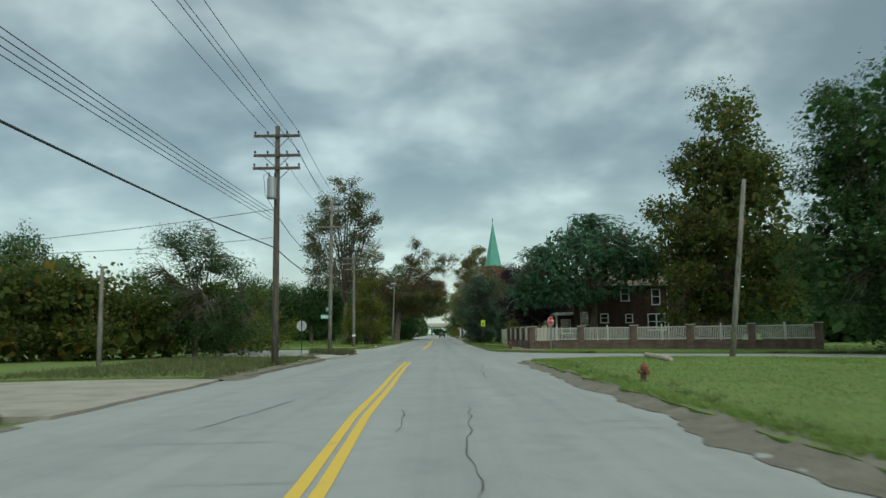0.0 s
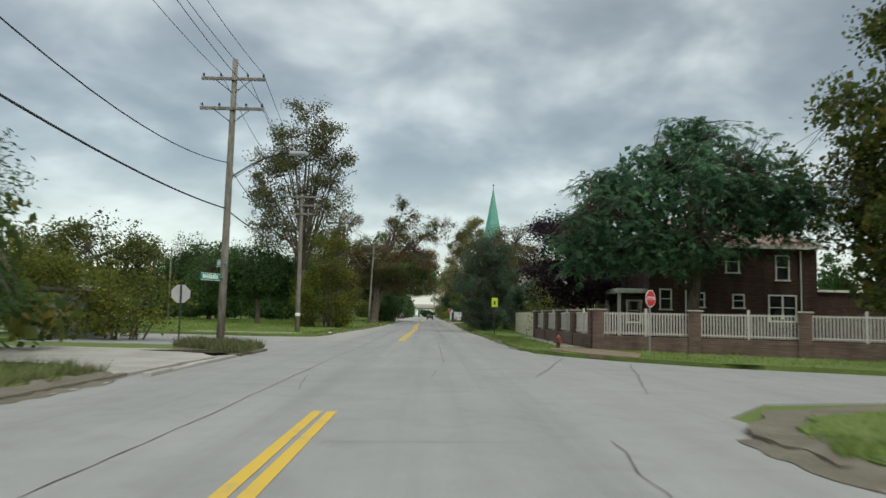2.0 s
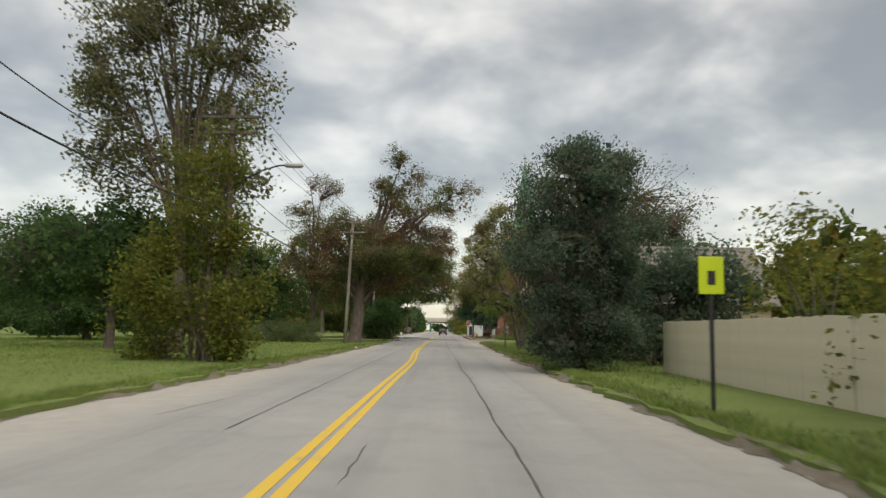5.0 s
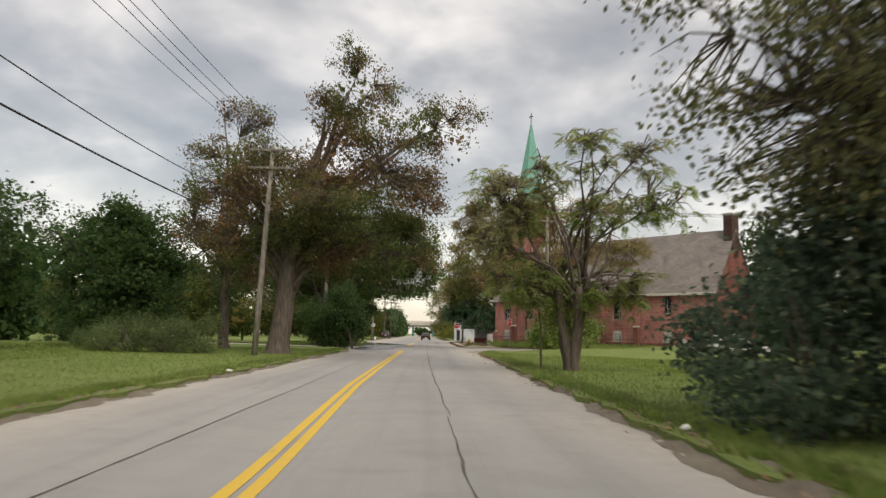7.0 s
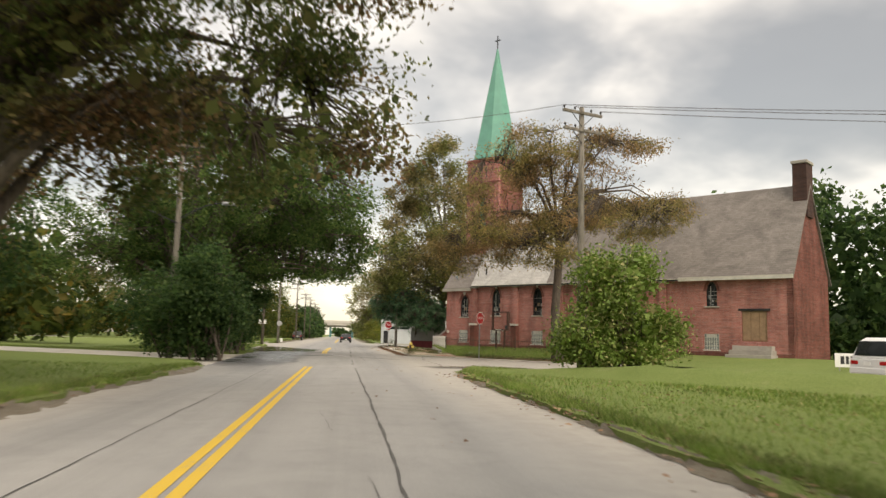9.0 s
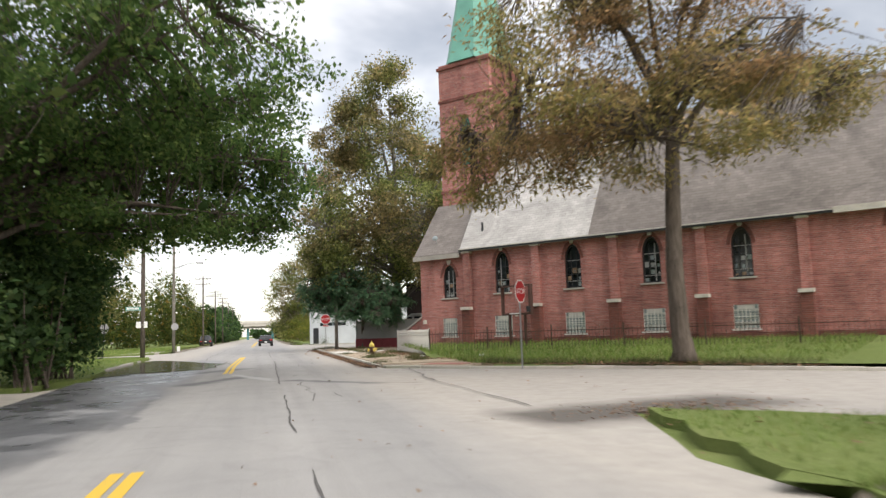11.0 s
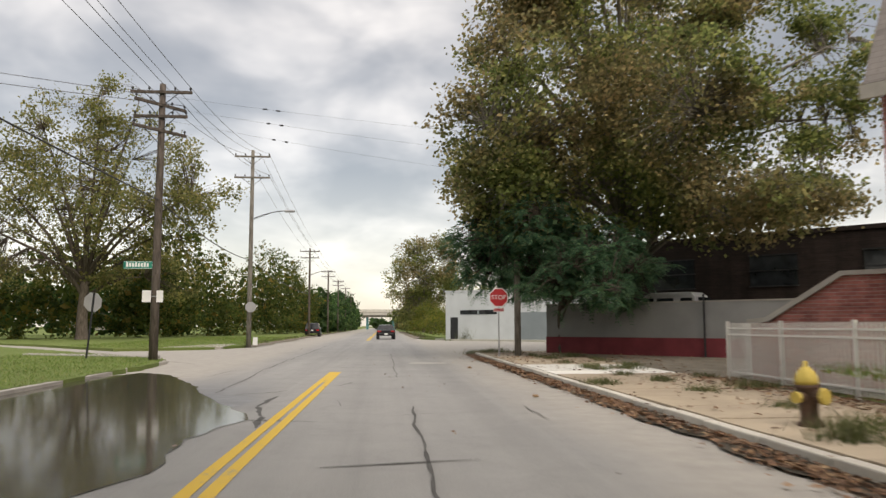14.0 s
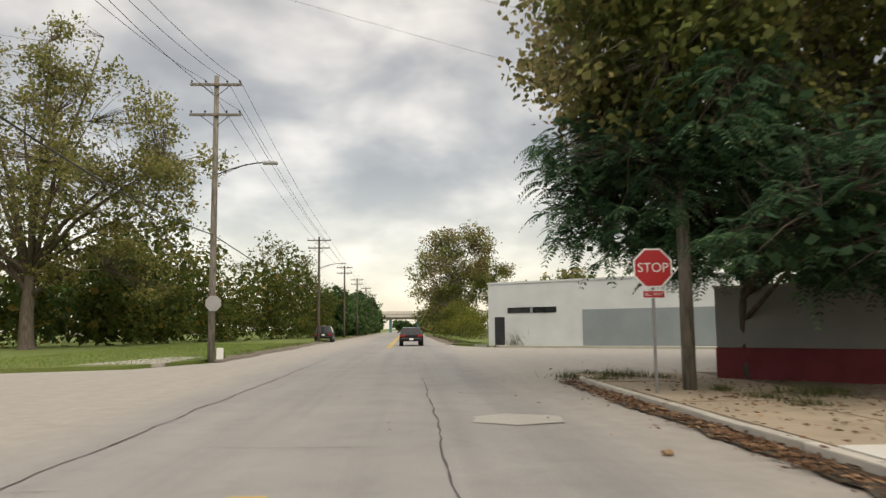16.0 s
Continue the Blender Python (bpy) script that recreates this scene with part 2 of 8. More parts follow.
def brickwork(name, c1, c2, mortar, scale=1.0):
    """Running-bond brick laid along x or y of the object, courses along z."""
    m = Mat(name, 0.9, 0, 0.25)
    sep, cmb, add = m.nt.nodes.new("ShaderNodeSeparateXYZ"), m.nt.nodes.new("ShaderNodeCombineXYZ"), m.nt.nodes.new("ShaderNodeMath")
    m.nt.links.new(m.co, sep.inputs[0])
    m.nt.links.new(sep.outputs[0], add.inputs[0])
    m.nt.links.new(sep.outputs[1], add.inputs[1])
    m.nt.links.new(add.outputs[0], cmb.inputs[0])
    m.nt.links.new(sep.outputs[2], cmb.inputs[1])
    br = m.nt.nodes.new("ShaderNodeTexBrick")
    m.nt.links.new(cmb.outputs[0], br.inputs["Vector"])
    br.inputs["Color1"].default_value, br.inputs["Color2"].default_value, br.inputs["Mortar"].default_value = rgb(c1), rgb(c2), rgb(mortar)
    br.inputs["Scale"].default_value = scale
    br.inputs["Brick Width"].default_value, br.inputs["Row Height"].default_value = 0.215, 0.075
    br.inputs["Mortar Size"].default_value, br.inputs["Bias"].default_value = 0.006, 0.1
    stain = m.ramp(m.noise(0.45, 6, 0.65, distort=0.4), [(0.28, 0.55), (0.5, 0.95), (0.72, 1.2)])
    streak = m.ramp(m.noise(1.6, 5, 0.6, stretch=(1.0, 1.0, 0.12)), [(0.3, 0.68), (0.55, 1.0), (0.8, 1.15)])
    row = m.ramp(m.noise(3.5, 3, 0.5, stretch=(0.15, 0.15, 4.0)), [(0.3, 0.75), (0.6, 1.1)])
    c = m.mix(1.0, br.outputs["Color"], stain, "MULTIPLY")
    c = m.mix(1.0, c, streak, "MULTIPLY")
    c = m.mix(1.0, c, row, "MULTIPLY")
    m.color(c).bump(br.outputs["Fac"], -0.5, 0.01)
    return m.m


def shingles(name, c1, c2):
    m = Mat(name, 0.9, 0, 0.3)
    br = m.nt.nodes.new("ShaderNodeTexBrick")
    sep, cmb = m.nt.nodes.new("ShaderNodeSeparateXYZ"), m.nt.nodes.new("ShaderNodeCombineXYZ")
    m.nt.links.new(m.co, sep.inputs[0])
    m.nt.links.new(sep.outputs[0], cmb.inputs[0])
    m.nt.links.new(sep.outputs[2], cmb.inputs[1])
    m.nt.links.new(cmb.outputs[0], br.inputs["Vector"])
    br.inputs["Color1"].default_value, br.inputs["Color2"].default_value = rgb(c1), rgb(c2)
    br.inputs["Mortar"].default_value = rgb(tuple(v * 0.78 for v in c1))
    br.inputs["Scale"].default_value = 1.0
    br.inputs["Brick Width"].default_value, br.inputs["Row Height"].default_value = 0.32, 0.13
    br.inputs["Mortar Size"].default_value = 0.007
    patch = m.ramp(m.noise(0.55, 6, 0.7, distort=1.0), [(0.3, 0.70), (0.46, 0.95), (0.54, 1.06), (0.68, 1.26)])
    m.color(m.mix(1.0, br.outputs["Color"], patch, "MULTIPLY")).bump(br.outputs["Fac"], -0.4, 0.01)
    return m.m


def glass_dark(name="window_glass", c=(0.02, 0.023, 0.026)):
    m = Mat(name, 0.08, 0, 0.6)
    m.color(m.ramp(m.noise(1.2, 3), [(0.35, tuple(v * 0.5 for v in c)), (0.7, tuple(v * 1.8 for v in c))]))
    m.bump(m.noise(2.5, 2), 0.05, 0.01)
    return m.m


def worn_paint(name, c, under, keep=0.42):
    m = Mat(name, 0.75, 0, 0.3)
    n = m.noise(14, 6, 0.75)
    w = m.noise(1.1, 4, 0.6)
    wear = m.nt.nodes.new("ShaderNodeMath")
    wear.operation = "ADD"
    m.nt.links.new(n, wear.inputs[0])
    m.nt.links.new(w, wear.inputs[1])
    f = m.ramp(wear.outputs[0], [(keep * 2 - 0.16, 1.0), (keep * 2 + 0.02, 0.0)])
    m.color(m.mix(f, c, under))
    return m.m


M_ROAD = asphalt()
M_CRACK = plain("tar_filled_crack", (0.10, 0.097, 0.093), 0.9, vary=0.4)
M_YELLOW = worn_paint("worn_yellow_paint", (0.62, 0.41, 0.06), (0.28, 0.27, 0.22), 0.42)
M_WHITELINE = worn_paint("worn_white_paint", (0.60, 0.60, 0.57), (0.29, 0.285, 0.27), 0.47)
M_TURF, M_SOIL, M_MUD = turf(), soil(k=0.78), soil("damp_dark_dirt", 0.36)
M_WALK = concrete("sandy_sidewalk_concrete", (0.42, 0.345, 0.255), 0.16)
M_DRIVE = concrete("dusty_drive_concrete", (0.30, 0.268, 0.222), 0.25)
M_PALE = concrete("pale_concrete", (0.56, 0.535, 0.48), 0.15)
M_FLAG = concrete("new_pale_flagstone", (0.74, 0.72, 0.66), 0.07)
M_GREYCON = concrete("old_grey_concrete", (0.40, 0.375, 0.335), 0.22)
M_KERB = concrete("kerb_concrete", (0.58, 0.545, 0.48), 0.22)
M_POLE = bark("weathered_utility_pole_wood", (0.195, 0.18, 0.155))
M_POLE_DARK = bark("creosoted_pole_wood", (0.105, 0.088, 0.075))
M_BARK, M_BARK_PALE = bark("tree_bark", (0.115, 0.095, 0.078)), bark("pale_tree_bark", (0.21, 0.19, 0.16))
M_METAL = plain("galvanised_steel", (0.36, 0.37, 0.38), 0.45, 0.7, 0.2)
M_DARKMETAL = plain("dark_painted_steel", (0.035, 0.037, 0.04), 0.5, 0.3, 0.3)
M_CABLE = plain("cable_sheath", (0.03, 0.03, 0.033), 0.6)
M_WIRE = plain("weathered_wire", (0.10, 0.10, 0.105), 0.6)
M_BRICK = brickwork("red_church_brick", (0.50, 0.19, 0.16), (0.355, 0.132, 0.116), (0.43, 0.335, 0.30))
M_BRICK_DARK = brickwork("dark_brown_brick", (0.085, 0.042, 0.034), (0.055, 0.030, 0.027), (0.085, 0.066, 0.058))
M_BRICK_SOOT = brickwork("sooty_brown_brick", (0.038, 0.026, 0.022), (0.027, 0.019, 0.017), (0.036, 0.03, 0.027))
M_BRICK_WALL = brickwork("brown_garden_brick", (0.165, 0.105, 0.082), (0.12, 0.078, 0.064), (0.17, 0.145, 0.125))
M_STONE = plain("pale_limestone", (0.58, 0.55, 0.49), 0.85, vary=0.25)
M_SLATE = shingles("pale_grey_shingle", (0.385, 0.375, 0.36), (0.46, 0.45, 0.43))
M_SLATE_BROWN = shingles("brown_grey_shingle", (0.165, 0.148, 0.136), (0.205, 0.185, 0.17))
M_SLATE_TAN = shingles("tan_shingle", (0.30, 0.205, 0.16), (0.36, 0.25, 0.2))
M_COPPER = plain("verdigris_copper", (0.125, 0.345, 0.275), 0.6, 0.0, 0.22, 0.8)
M_WHITE = plain("white_trim_paint", (0.66, 0.65, 0.61), 0.6, vary=0.15)
M_CREAM = plain("cream_fence_paint", (0.60, 0.545, 0.42), 0.7, vary=0.2)
M_PICKET = plain("off_white_picket_paint", (0.55, 0.52, 0.47), 0.65, vary=0.2)
M_GLASS = glass_dark()
M_GLASSBLOCK = plain("glass_block", (0.30, 0.355, 0.355), 0.2, vary=0.3, scale=6)
M_BOARD = plain("weathered_plywood", (0.33, 0.215, 0.135), 0.85, vary=0.3)
M_RED = plain("sign_red", (0.45, 0.025, 0.03), 0.45, vary=0.12)
M_SIGNWHITE = plain("sign_white", (0.75, 0.75, 0.74), 0.45, vary=0.08)
M_GREEN = plain("street_sign_green", (0.02, 0.235, 0.165), 0.4, vary=0.1)
M_LIME = plain("sign_fluorescent_yellow", (0.55, 0.68, 0.03), 0.45, vary=0.1)
M_SIGNBACK = plain("sign_back_aluminium", (0.42, 0.42, 0.42), 0.45, 0.5, 0.15)
M_GREYWALL = plain("grey_painted_block", (0.285, 0.285, 0.28), 0.85, vary=0.18, scale=0.9)
M_REDWALL = plain("faded_maroon_paint", (0.215, 0.040, 0.048), 0.85, vary=0.3, scale=1.4)
M_WAREWHITE = plain("pale_blue_white_paint", (0.56, 0.60, 0.61), 0.8, vary=0.14, scale=0.6)
M_WAREGREY = plain("blue_grey_paint", (0.23, 0.27, 0.285), 0.8, vary=0.15, scale=0.6)
M_BLACK = plain("black_rubber", (0.018, 0.018, 0.018), 0.8)
M_CARBLACK = plain("black_car_paint", (0.018, 0.019, 0.022), 0.18, 0.2, 0.15)
M_CARWHITE = plain("white_car_paint", (0.68, 0.68, 0.68), 0.25, 0.0, 0.06)
M_TAIL = plain("red_tail_lamp", (0.40, 0.01, 0.012), 0.2)
M_HYD_RED = plain("rusty_red_hydrant_paint", (0.22, 0.055, 0.035), 0.7, vary=0.4, scale=8)
M_HYD_BROWN = plain("rusty_brown_hydrant_paint", (0.105, 0.062, 0.042), 0.75, vary=0.4, scale=8)
M_HYD_YELLOW = plain("yellow_hydrant_paint", (0.62, 0.47, 0.11), 0.65, vary=0.3, scale=8)
M_DEADLEAF = leaves("fallen_leaves", [(0.115, 0.062, 0.037), (0.19, 0.105, 0.06), (0.29, 0.165, 0.095), (0.40, 0.27, 0.155)], 0.1)

F_DARK = leaves("dark_green_leaves", [(0.036, 0.075, 0.028), (0.061, 0.121, 0.040), (0.091, 0.167, 0.051), (0.138, 0.201, 0.064)])
F_BLUE = leaves("blue_green_leaves", [(0.050, 0.118, 0.068), (0.088, 0.186, 0.104), (0.138, 0.262, 0.135), (0.215, 0.340, 0.165)], 0.68)
F_MAPLE = leaves("early_autumn_leaves", [(0.052, 0.081, 0.022), (0.096, 0.133, 0.034), (0.151, 0.177, 0.040), (0.272, 0.191, 0.044)])
F_YELLOW = leaves("yellow_green_leaves", [(0.085, 0.112, 0.023), (0.132, 0.163, 0.030), (0.209, 0.217, 0.040), (0.296, 0.240, 0.047)])
F_OAK = leaves("russet_oak_leaves", [(0.075, 0.112, 0.038), (0.125, 0.165, 0.052), (0.180, 0.205, 0.070), (0.260, 0.240, 0.095)], 0.74,
               [(0.110, 0.078, 0.042), (0.180, 0.118, 0.062), (0.262, 0.158, 0.086), (0.365, 0.225, 0.120)], 0.24)
F_PURPLE = leaves("purple_maple_leaves", [(0.024, 0.018, 0.026), (0.041, 0.026, 0.038), (0.060, 0.036, 0.051), (0.083, 0.051, 0.051)])
F_RUST = leaves("rust_brown_leaves", [(0.180, 0.175, 0.066), (0.275, 0.250, 0.092), (0.385, 0.310, 0.122), (0.500, 0.360, 0.160)], 0.76,
                [(0.190, 0.140, 0.075), (0.285, 0.195, 0.100), (0.390, 0.250, 0.130), (0.500, 0.310, 0.165)], 0.22)
F_PALE = leaves("pale_grey_green_leaves", [(0.078, 0.094, 0.042), (0.121, 0.137, 0.059), (0.180, 0.180, 0.074), (0.242, 0.211, 0.094)])
F_COTTON = leaves("cottonwood_leaves", [(0.145, 0.160, 0.060), (0.225, 0.236, 0.084), (0.315, 0.296, 0.108), (0.410, 0.345, 0.138)], 0.7)
F_EVER = leaves("dull_dark_leaves", [(0.052, 0.088, 0.060), (0.084, 0.132, 0.088), (0.128, 0.182, 0.114), (0.195, 0.235, 0.144)], 0.68)
F_PLANE = leaves("plane_tree_leaves", [(0.112, 0.147, 0.053), (0.206, 0.254, 0.083), (0.319, 0.354, 0.118), (0.472, 0.448, 0.165)], 0.76,
                 [(0.147, 0.139, 0.071), (0.271, 0.236, 0.112), (0.395, 0.319, 0.156), (0.543, 0.395, 0.201)], 0.2)
F_HEAVEN = leaves("yellow_green_feathered_leaves", [(0.115, 0.185, 0.050), (0.190, 0.285, 0.072), (0.285, 0.365, 0.098), (0.420, 0.410, 0.130)], 0.76,
                  [(0.150, 0.165, 0.080), (0.230, 0.235, 0.110), (0.310, 0.300, 0.145), (0.400, 0.350, 0.185)], 0.3)
F_STREET = leaves("street_maple_leaves", [(0.054, 0.104, 0.032), (0.096, 0.174, 0.050), (0.150, 0.238, 0.067), (0.225, 0.288, 0.087)], 0.74)
F_GRASS = leaves("grass_blades", [(0.099, 0.167, 0.027), (0.151, 0.242, 0.046), (0.212, 0.288, 0.068), (0.363, 0.325, 0.151)], 0.25)
F_TALL = leaves("tall_dull_grass", [(0.090, 0.140, 0.052), (0.132, 0.194, 0.074), (0.182, 0.236, 0.095), (0.250, 0.272, 0.125)], 0.5)
F_WEED = leaves("rank_weeds", [(0.056, 0.077, 0.025), (0.094, 0.115, 0.037), (0.150, 0.150, 0.062), (0.250, 0.206, 0.112)], 0.25)


def water():
    m = Mat("puddle_water", 0.09, 0, 0.8)
    m.color((0.085, 0.076, 0.058))
    m.bump(m.noise(3.0, 2), 0.03, 0.01)
    return m.m


M_WATER = water()


# ---- mesh helpers ----
def link_mesh(name, verts, faces, material, parent=None, label="", smooth=False):
    """One mesh object from arrays: verts n x 3, faces a list or an array of index rows."""
    me = bpy.data.meshes.new(name)
    if isinstance(faces, np.ndarray):
        k = faces.shape[1]
        me.vertices.add(len(verts))
        me.vertices.foreach_set("co", np.ascontiguousarray(verts, dtype=np.float32).ravel())
        me.loops.add(faces.size)
        me.loops.foreach_set("vertex_index", np.ascontiguousarray(faces, dtype=np.int32).ravel())
        me.polygons.add(len(faces))
        me.polygons.foreach_set("loop_start", np.arange(0, faces.size, k, dtype=np.int32))
        me.update(calc_edges=True)
    else:
        me.from_pydata([tuple(map(float, v)) for v in verts], [], faces)
    if smooth:
        me.polygons.foreach_set("use_smooth", np.ones(len(me.polygons), dtype=bool))
    me.materials.append(material)
    ob = new(name, me)
    ob.parent = parent
    if label:
        ob["label"] = label
    return ob


def part(name, bm, material, parent=None, label="", smooth=False):
    """Links a bmesh as one mesh object under a thing or a part."""
    me = bpy.data.meshes.new(name)
    bmesh.ops.recalc_face_normals(bm, faces=bm.faces)
    bm.to_mesh(me)
    bm.free()
    if smooth:
        for p in me.polygons:
            p.use_smooth = True
    me.materials.append(material)
    ob = new(name, me)
    ob.parent = parent
    if label:
        ob["label"] = label
    return ob


def thing(name, m, label, category, group="", kind=""):
    ob = new(name)
    ob.matrix_world = m
    ob.empty_display_size = 0.2
    return tagged(ob, label, category, group, kind)


def box(bm, x0, x1, y0, y1, z0, z1, bevel=0.0):
    r = bmesh.ops.create_cube(bm, size=1.0, matrix=Matrix.Translation(((x0 + x1) / 2, (y0 + y1) / 2, (z0 + z1) / 2)) @ Matrix.Diagonal((x1 - x0, y1 - y0, z1 - z0, 1)))
    if bevel:
        ed = list({e for v in r["verts"] for e in v.link_edges})
        bmesh.ops.bevel(bm, geom=ed, offset=bevel, segments=2, affect="EDGES", profile=0.5)
    return bm


def boxed(x0, x1, y0, y1, z0, z1, bevel=0.0):
    return box(bmesh.new(), x0, x1, y0, y1, z0, z1, bevel)


def tube(bm, pts, radii, seg=8, caps=True):
    """A tapered tube along points."""
    pts = [Vector(p) for p in pts]
    rings = []
    side = Vector((1, 0, 0))
    for k, p in enumerate(pts):
        d = (pts[min(k + 1, len(pts) - 1)] - pts[max(k - 1, 0)]).normalized()
        side = (side - d * side.dot(d))
        if side.length < 1e-4:
            side = d.orthogonal()
        side.normalize()
        other = d.cross(side)
        r = radii[k] if isinstance(radii, (list, tuple)) else radii
        rings.append([bm.verts.new(p + (side * math.cos(a) + other * math.sin(a)) * r) for a in [2 * math.pi * j / seg for j in range(seg)]])
    for a, b in zip(rings, rings[1:]):
        for j in range(seg):
            bm.faces.new((a[j], a[(j + 1) % seg], b[(j + 1) % seg], b[j]))
    if caps:
        bm.faces.new(rings[0][::-1])
        bm.faces.new(rings[-1])
    return bm


def prism(bm, pts, z0, z1):
    """An upright block over an outline of (x, y)."""
    lo, hi = [bm.verts.new((x, y, z0)) for x, y in pts], [bm.verts.new((x, y, z1)) for x, y in pts]
    n = len(pts)
    bm.faces.new(lo[::-1])
    bm.faces.new(hi)
    for k in range(n):
        bm.faces.new((lo[k], lo[(k + 1) % n], hi[(k + 1) % n], hi[k]))
    return bm


def extrude_xz(bm, pts, y0, y1):
    """A block over an outline of (x, z), between y0 and y1."""
    a, b = [bm.verts.new((x, y0, z)) for x, z in pts], [bm.verts.new((x, y1, z)) for x, z in pts]
    n = len(pts)
    bm.faces.new(a)
    bm.faces.new(b[::-1])
    for k in range(n):
        bm.faces.new((a[k], b[k], b[(k + 1) % n], a[(k + 1) % n]))
    return bm


# ---- ground and road ----
CENTRE = -1.4


def lerp_table(y, table):
    return float(np.interp(y, [a for a, _ in table], [b for _, b in table]))


LEFT = [(-40, -6.3), (45, -6.2), (70, -6.2), (85, -5.7), (105, -5.3), (140, -5.1), (160, -5.9), (175, -7.3), (205, -8.4), (290, -8.6), (600, -8.6)]
RIGHT = [(-40, 4.1), (30, 4.1), (52, 3.7), (80, 3.3), (105, 3.35), (120, 3.62), (145, 4.0), (165, 4.15), (205, 4.2), (240, 3.4), (600, 3.6)]


def left_edge(y):
    return lerp_table(y, LEFT)


def right_edge(y):
    return lerp_table(y, RIGHT)


def jitter(seed, amp):
    r = random.Random(seed)
    return lambda: r.uniform(-amp, amp)


def outline(pts, step=0.7, amp=0.12, seed=1):
    """An outline with points added along its sides and moved a little."""
    j, out = jitter(seed, amp), []
    for (x0, y0), (x1, y1) in zip(pts, pts[1:] + pts[:1]):
        n = max(1, min(60, int(math.hypot(x1 - x0, y1 - y0) / step)))
        for k in range(n):
            f = k / n
            out.append((x0 + (x1 - x0) * f + j(), y0 + (y1 - y0) * f + j()))
    return out


def slab(name, pts, z, material, label, category, depth=0.15, kind="structure"):
    bm = prism(bmesh.new(), pts, z - depth, z)
    bmesh.ops.triangulate(bm, faces=[f for f in bm.faces if len(f.verts) > 4])
    return tagged(part(name, bm, material), label, category, kind=kind)


def flat(pts, z):
    bm = bmesh.new()
    f = bm.faces.new([bm.verts.new((x, y, z)) for x, y in pts])
    bmesh.ops.triangulate(bm, faces=[f])
    return bm


def ground():
    bm = bmesh.new()
    bmesh.ops.create_grid(bm, x_segments=40, y_segments=40, size=1500, matrix=Matrix.Translation((0, 300, -0.06)))
    tagged(part("ground", bm, M_TURF), "wide grassy ground reaching to the horizon", "ground", kind="structure")


def road():
    ys = list(np.arange(-40, 300, 1.5)) + list(range(300, 640, 20))
    v, f, n = [], [], 7
    for y in ys:
        a, b = left_edge(y) - 0.25, right_edge(y) + 0.25
        for k in range(n):
            x = a + (b - a) * k / (n - 1)
            crown = 0.0 - 0.03 * ((x - CENTRE) / 6.0) ** 2
            v.append((x, y, crown))
    for r in range(len(ys) - 1):
        for k in range(n - 1):
            i = r * n + k
            f.append((i, i + 1, i + n + 1, i + n))
    ob = link_mesh("road", v, f, M_ROAD)
    return tagged(ob, "pale worn asphalt street with cracks and stains", "road", kind="structure")


ground()
ROAD = road()


# cross streets, laid a little under the main road
slab("road_side_1", [(3.0, 31.0), (4.2, 33.2), (5.6, 35.2), (8.2, 35.8), (12.5, 34.5), (30, 22), (37, 29), (12.6, 42.2), (8.3, 44.6), (6.2, 46.8), (4.7, 49.3), (3.2, 52.6)], -0.022, M_ROAD, "worn asphalt of a slanting side street", "road")
slab("road_side_2", [(-5.2, 48.2), (-6.2, 49.0), (-8.0, 52.2), (-11.8, 53.0), (-60, 55), (-60, 67), (-14, 65.6), (-9, 64.6), (-6.8, 65.4), (-5.2, 68)], -0.024, M_ROAD, "pale asphalt of a side street between grass lots", "road")
slab("road_side_3", [(3.0, 138), (4.6, 142.2), (5.6, 145.2), (12.5, 137.0), (34, 112), (44, 121), (14.5, 150.2), (10.2, 156.2), (6.7, 160.0), (4.4, 162.8), (3.2, 166)], -0.024, M_ROAD, "pale asphalt of a side street beside the church", "road")
slab("road_side_4", [(-6.0, 190.0), (-7.8, 192.8), (-14.5, 201.5), (-40, 232), (-52, 222), (-52, 246), (-24, 217), (-14.6, 205.6), (-10.2, 207.4), (-8.9, 211), (-6.0, 213)], -0.024, M_ROAD, "pale asphalt of a side street past the street sign", "road")
slab("road_side_5", [(3.2, 197.5), (4.6, 198.8), (7.0, 200.6), (10.5, 198.4), (34, 173), (46, 184), (18.6, 221.4), (11.6, 227.4), (6.0, 231.8), (3.0, 240)], -0.024, M_ROAD, "pale asphalt of a side street before the warehouse", "road")
slab("road_side_6", [(-5, 140.5), (-6.5, 146), (-12, 149.5), (-40, 166), (-40, 175), (-12, 159), (-6.6, 158), (-5.4, 162)], -0.026, M_GREYCON, "rough concrete apron at the road side", "road")


# lawns: raised beds of turf with uneven edges
def lawn(pts, z=0.09, seed=1, label="mown green lawn with fallen leaves", material=M_TURF, amp=0.14, name="lawn"):
    return slab(name, outline(pts, 0.6, amp, seed), z, material, label, "lawn", 0.2)


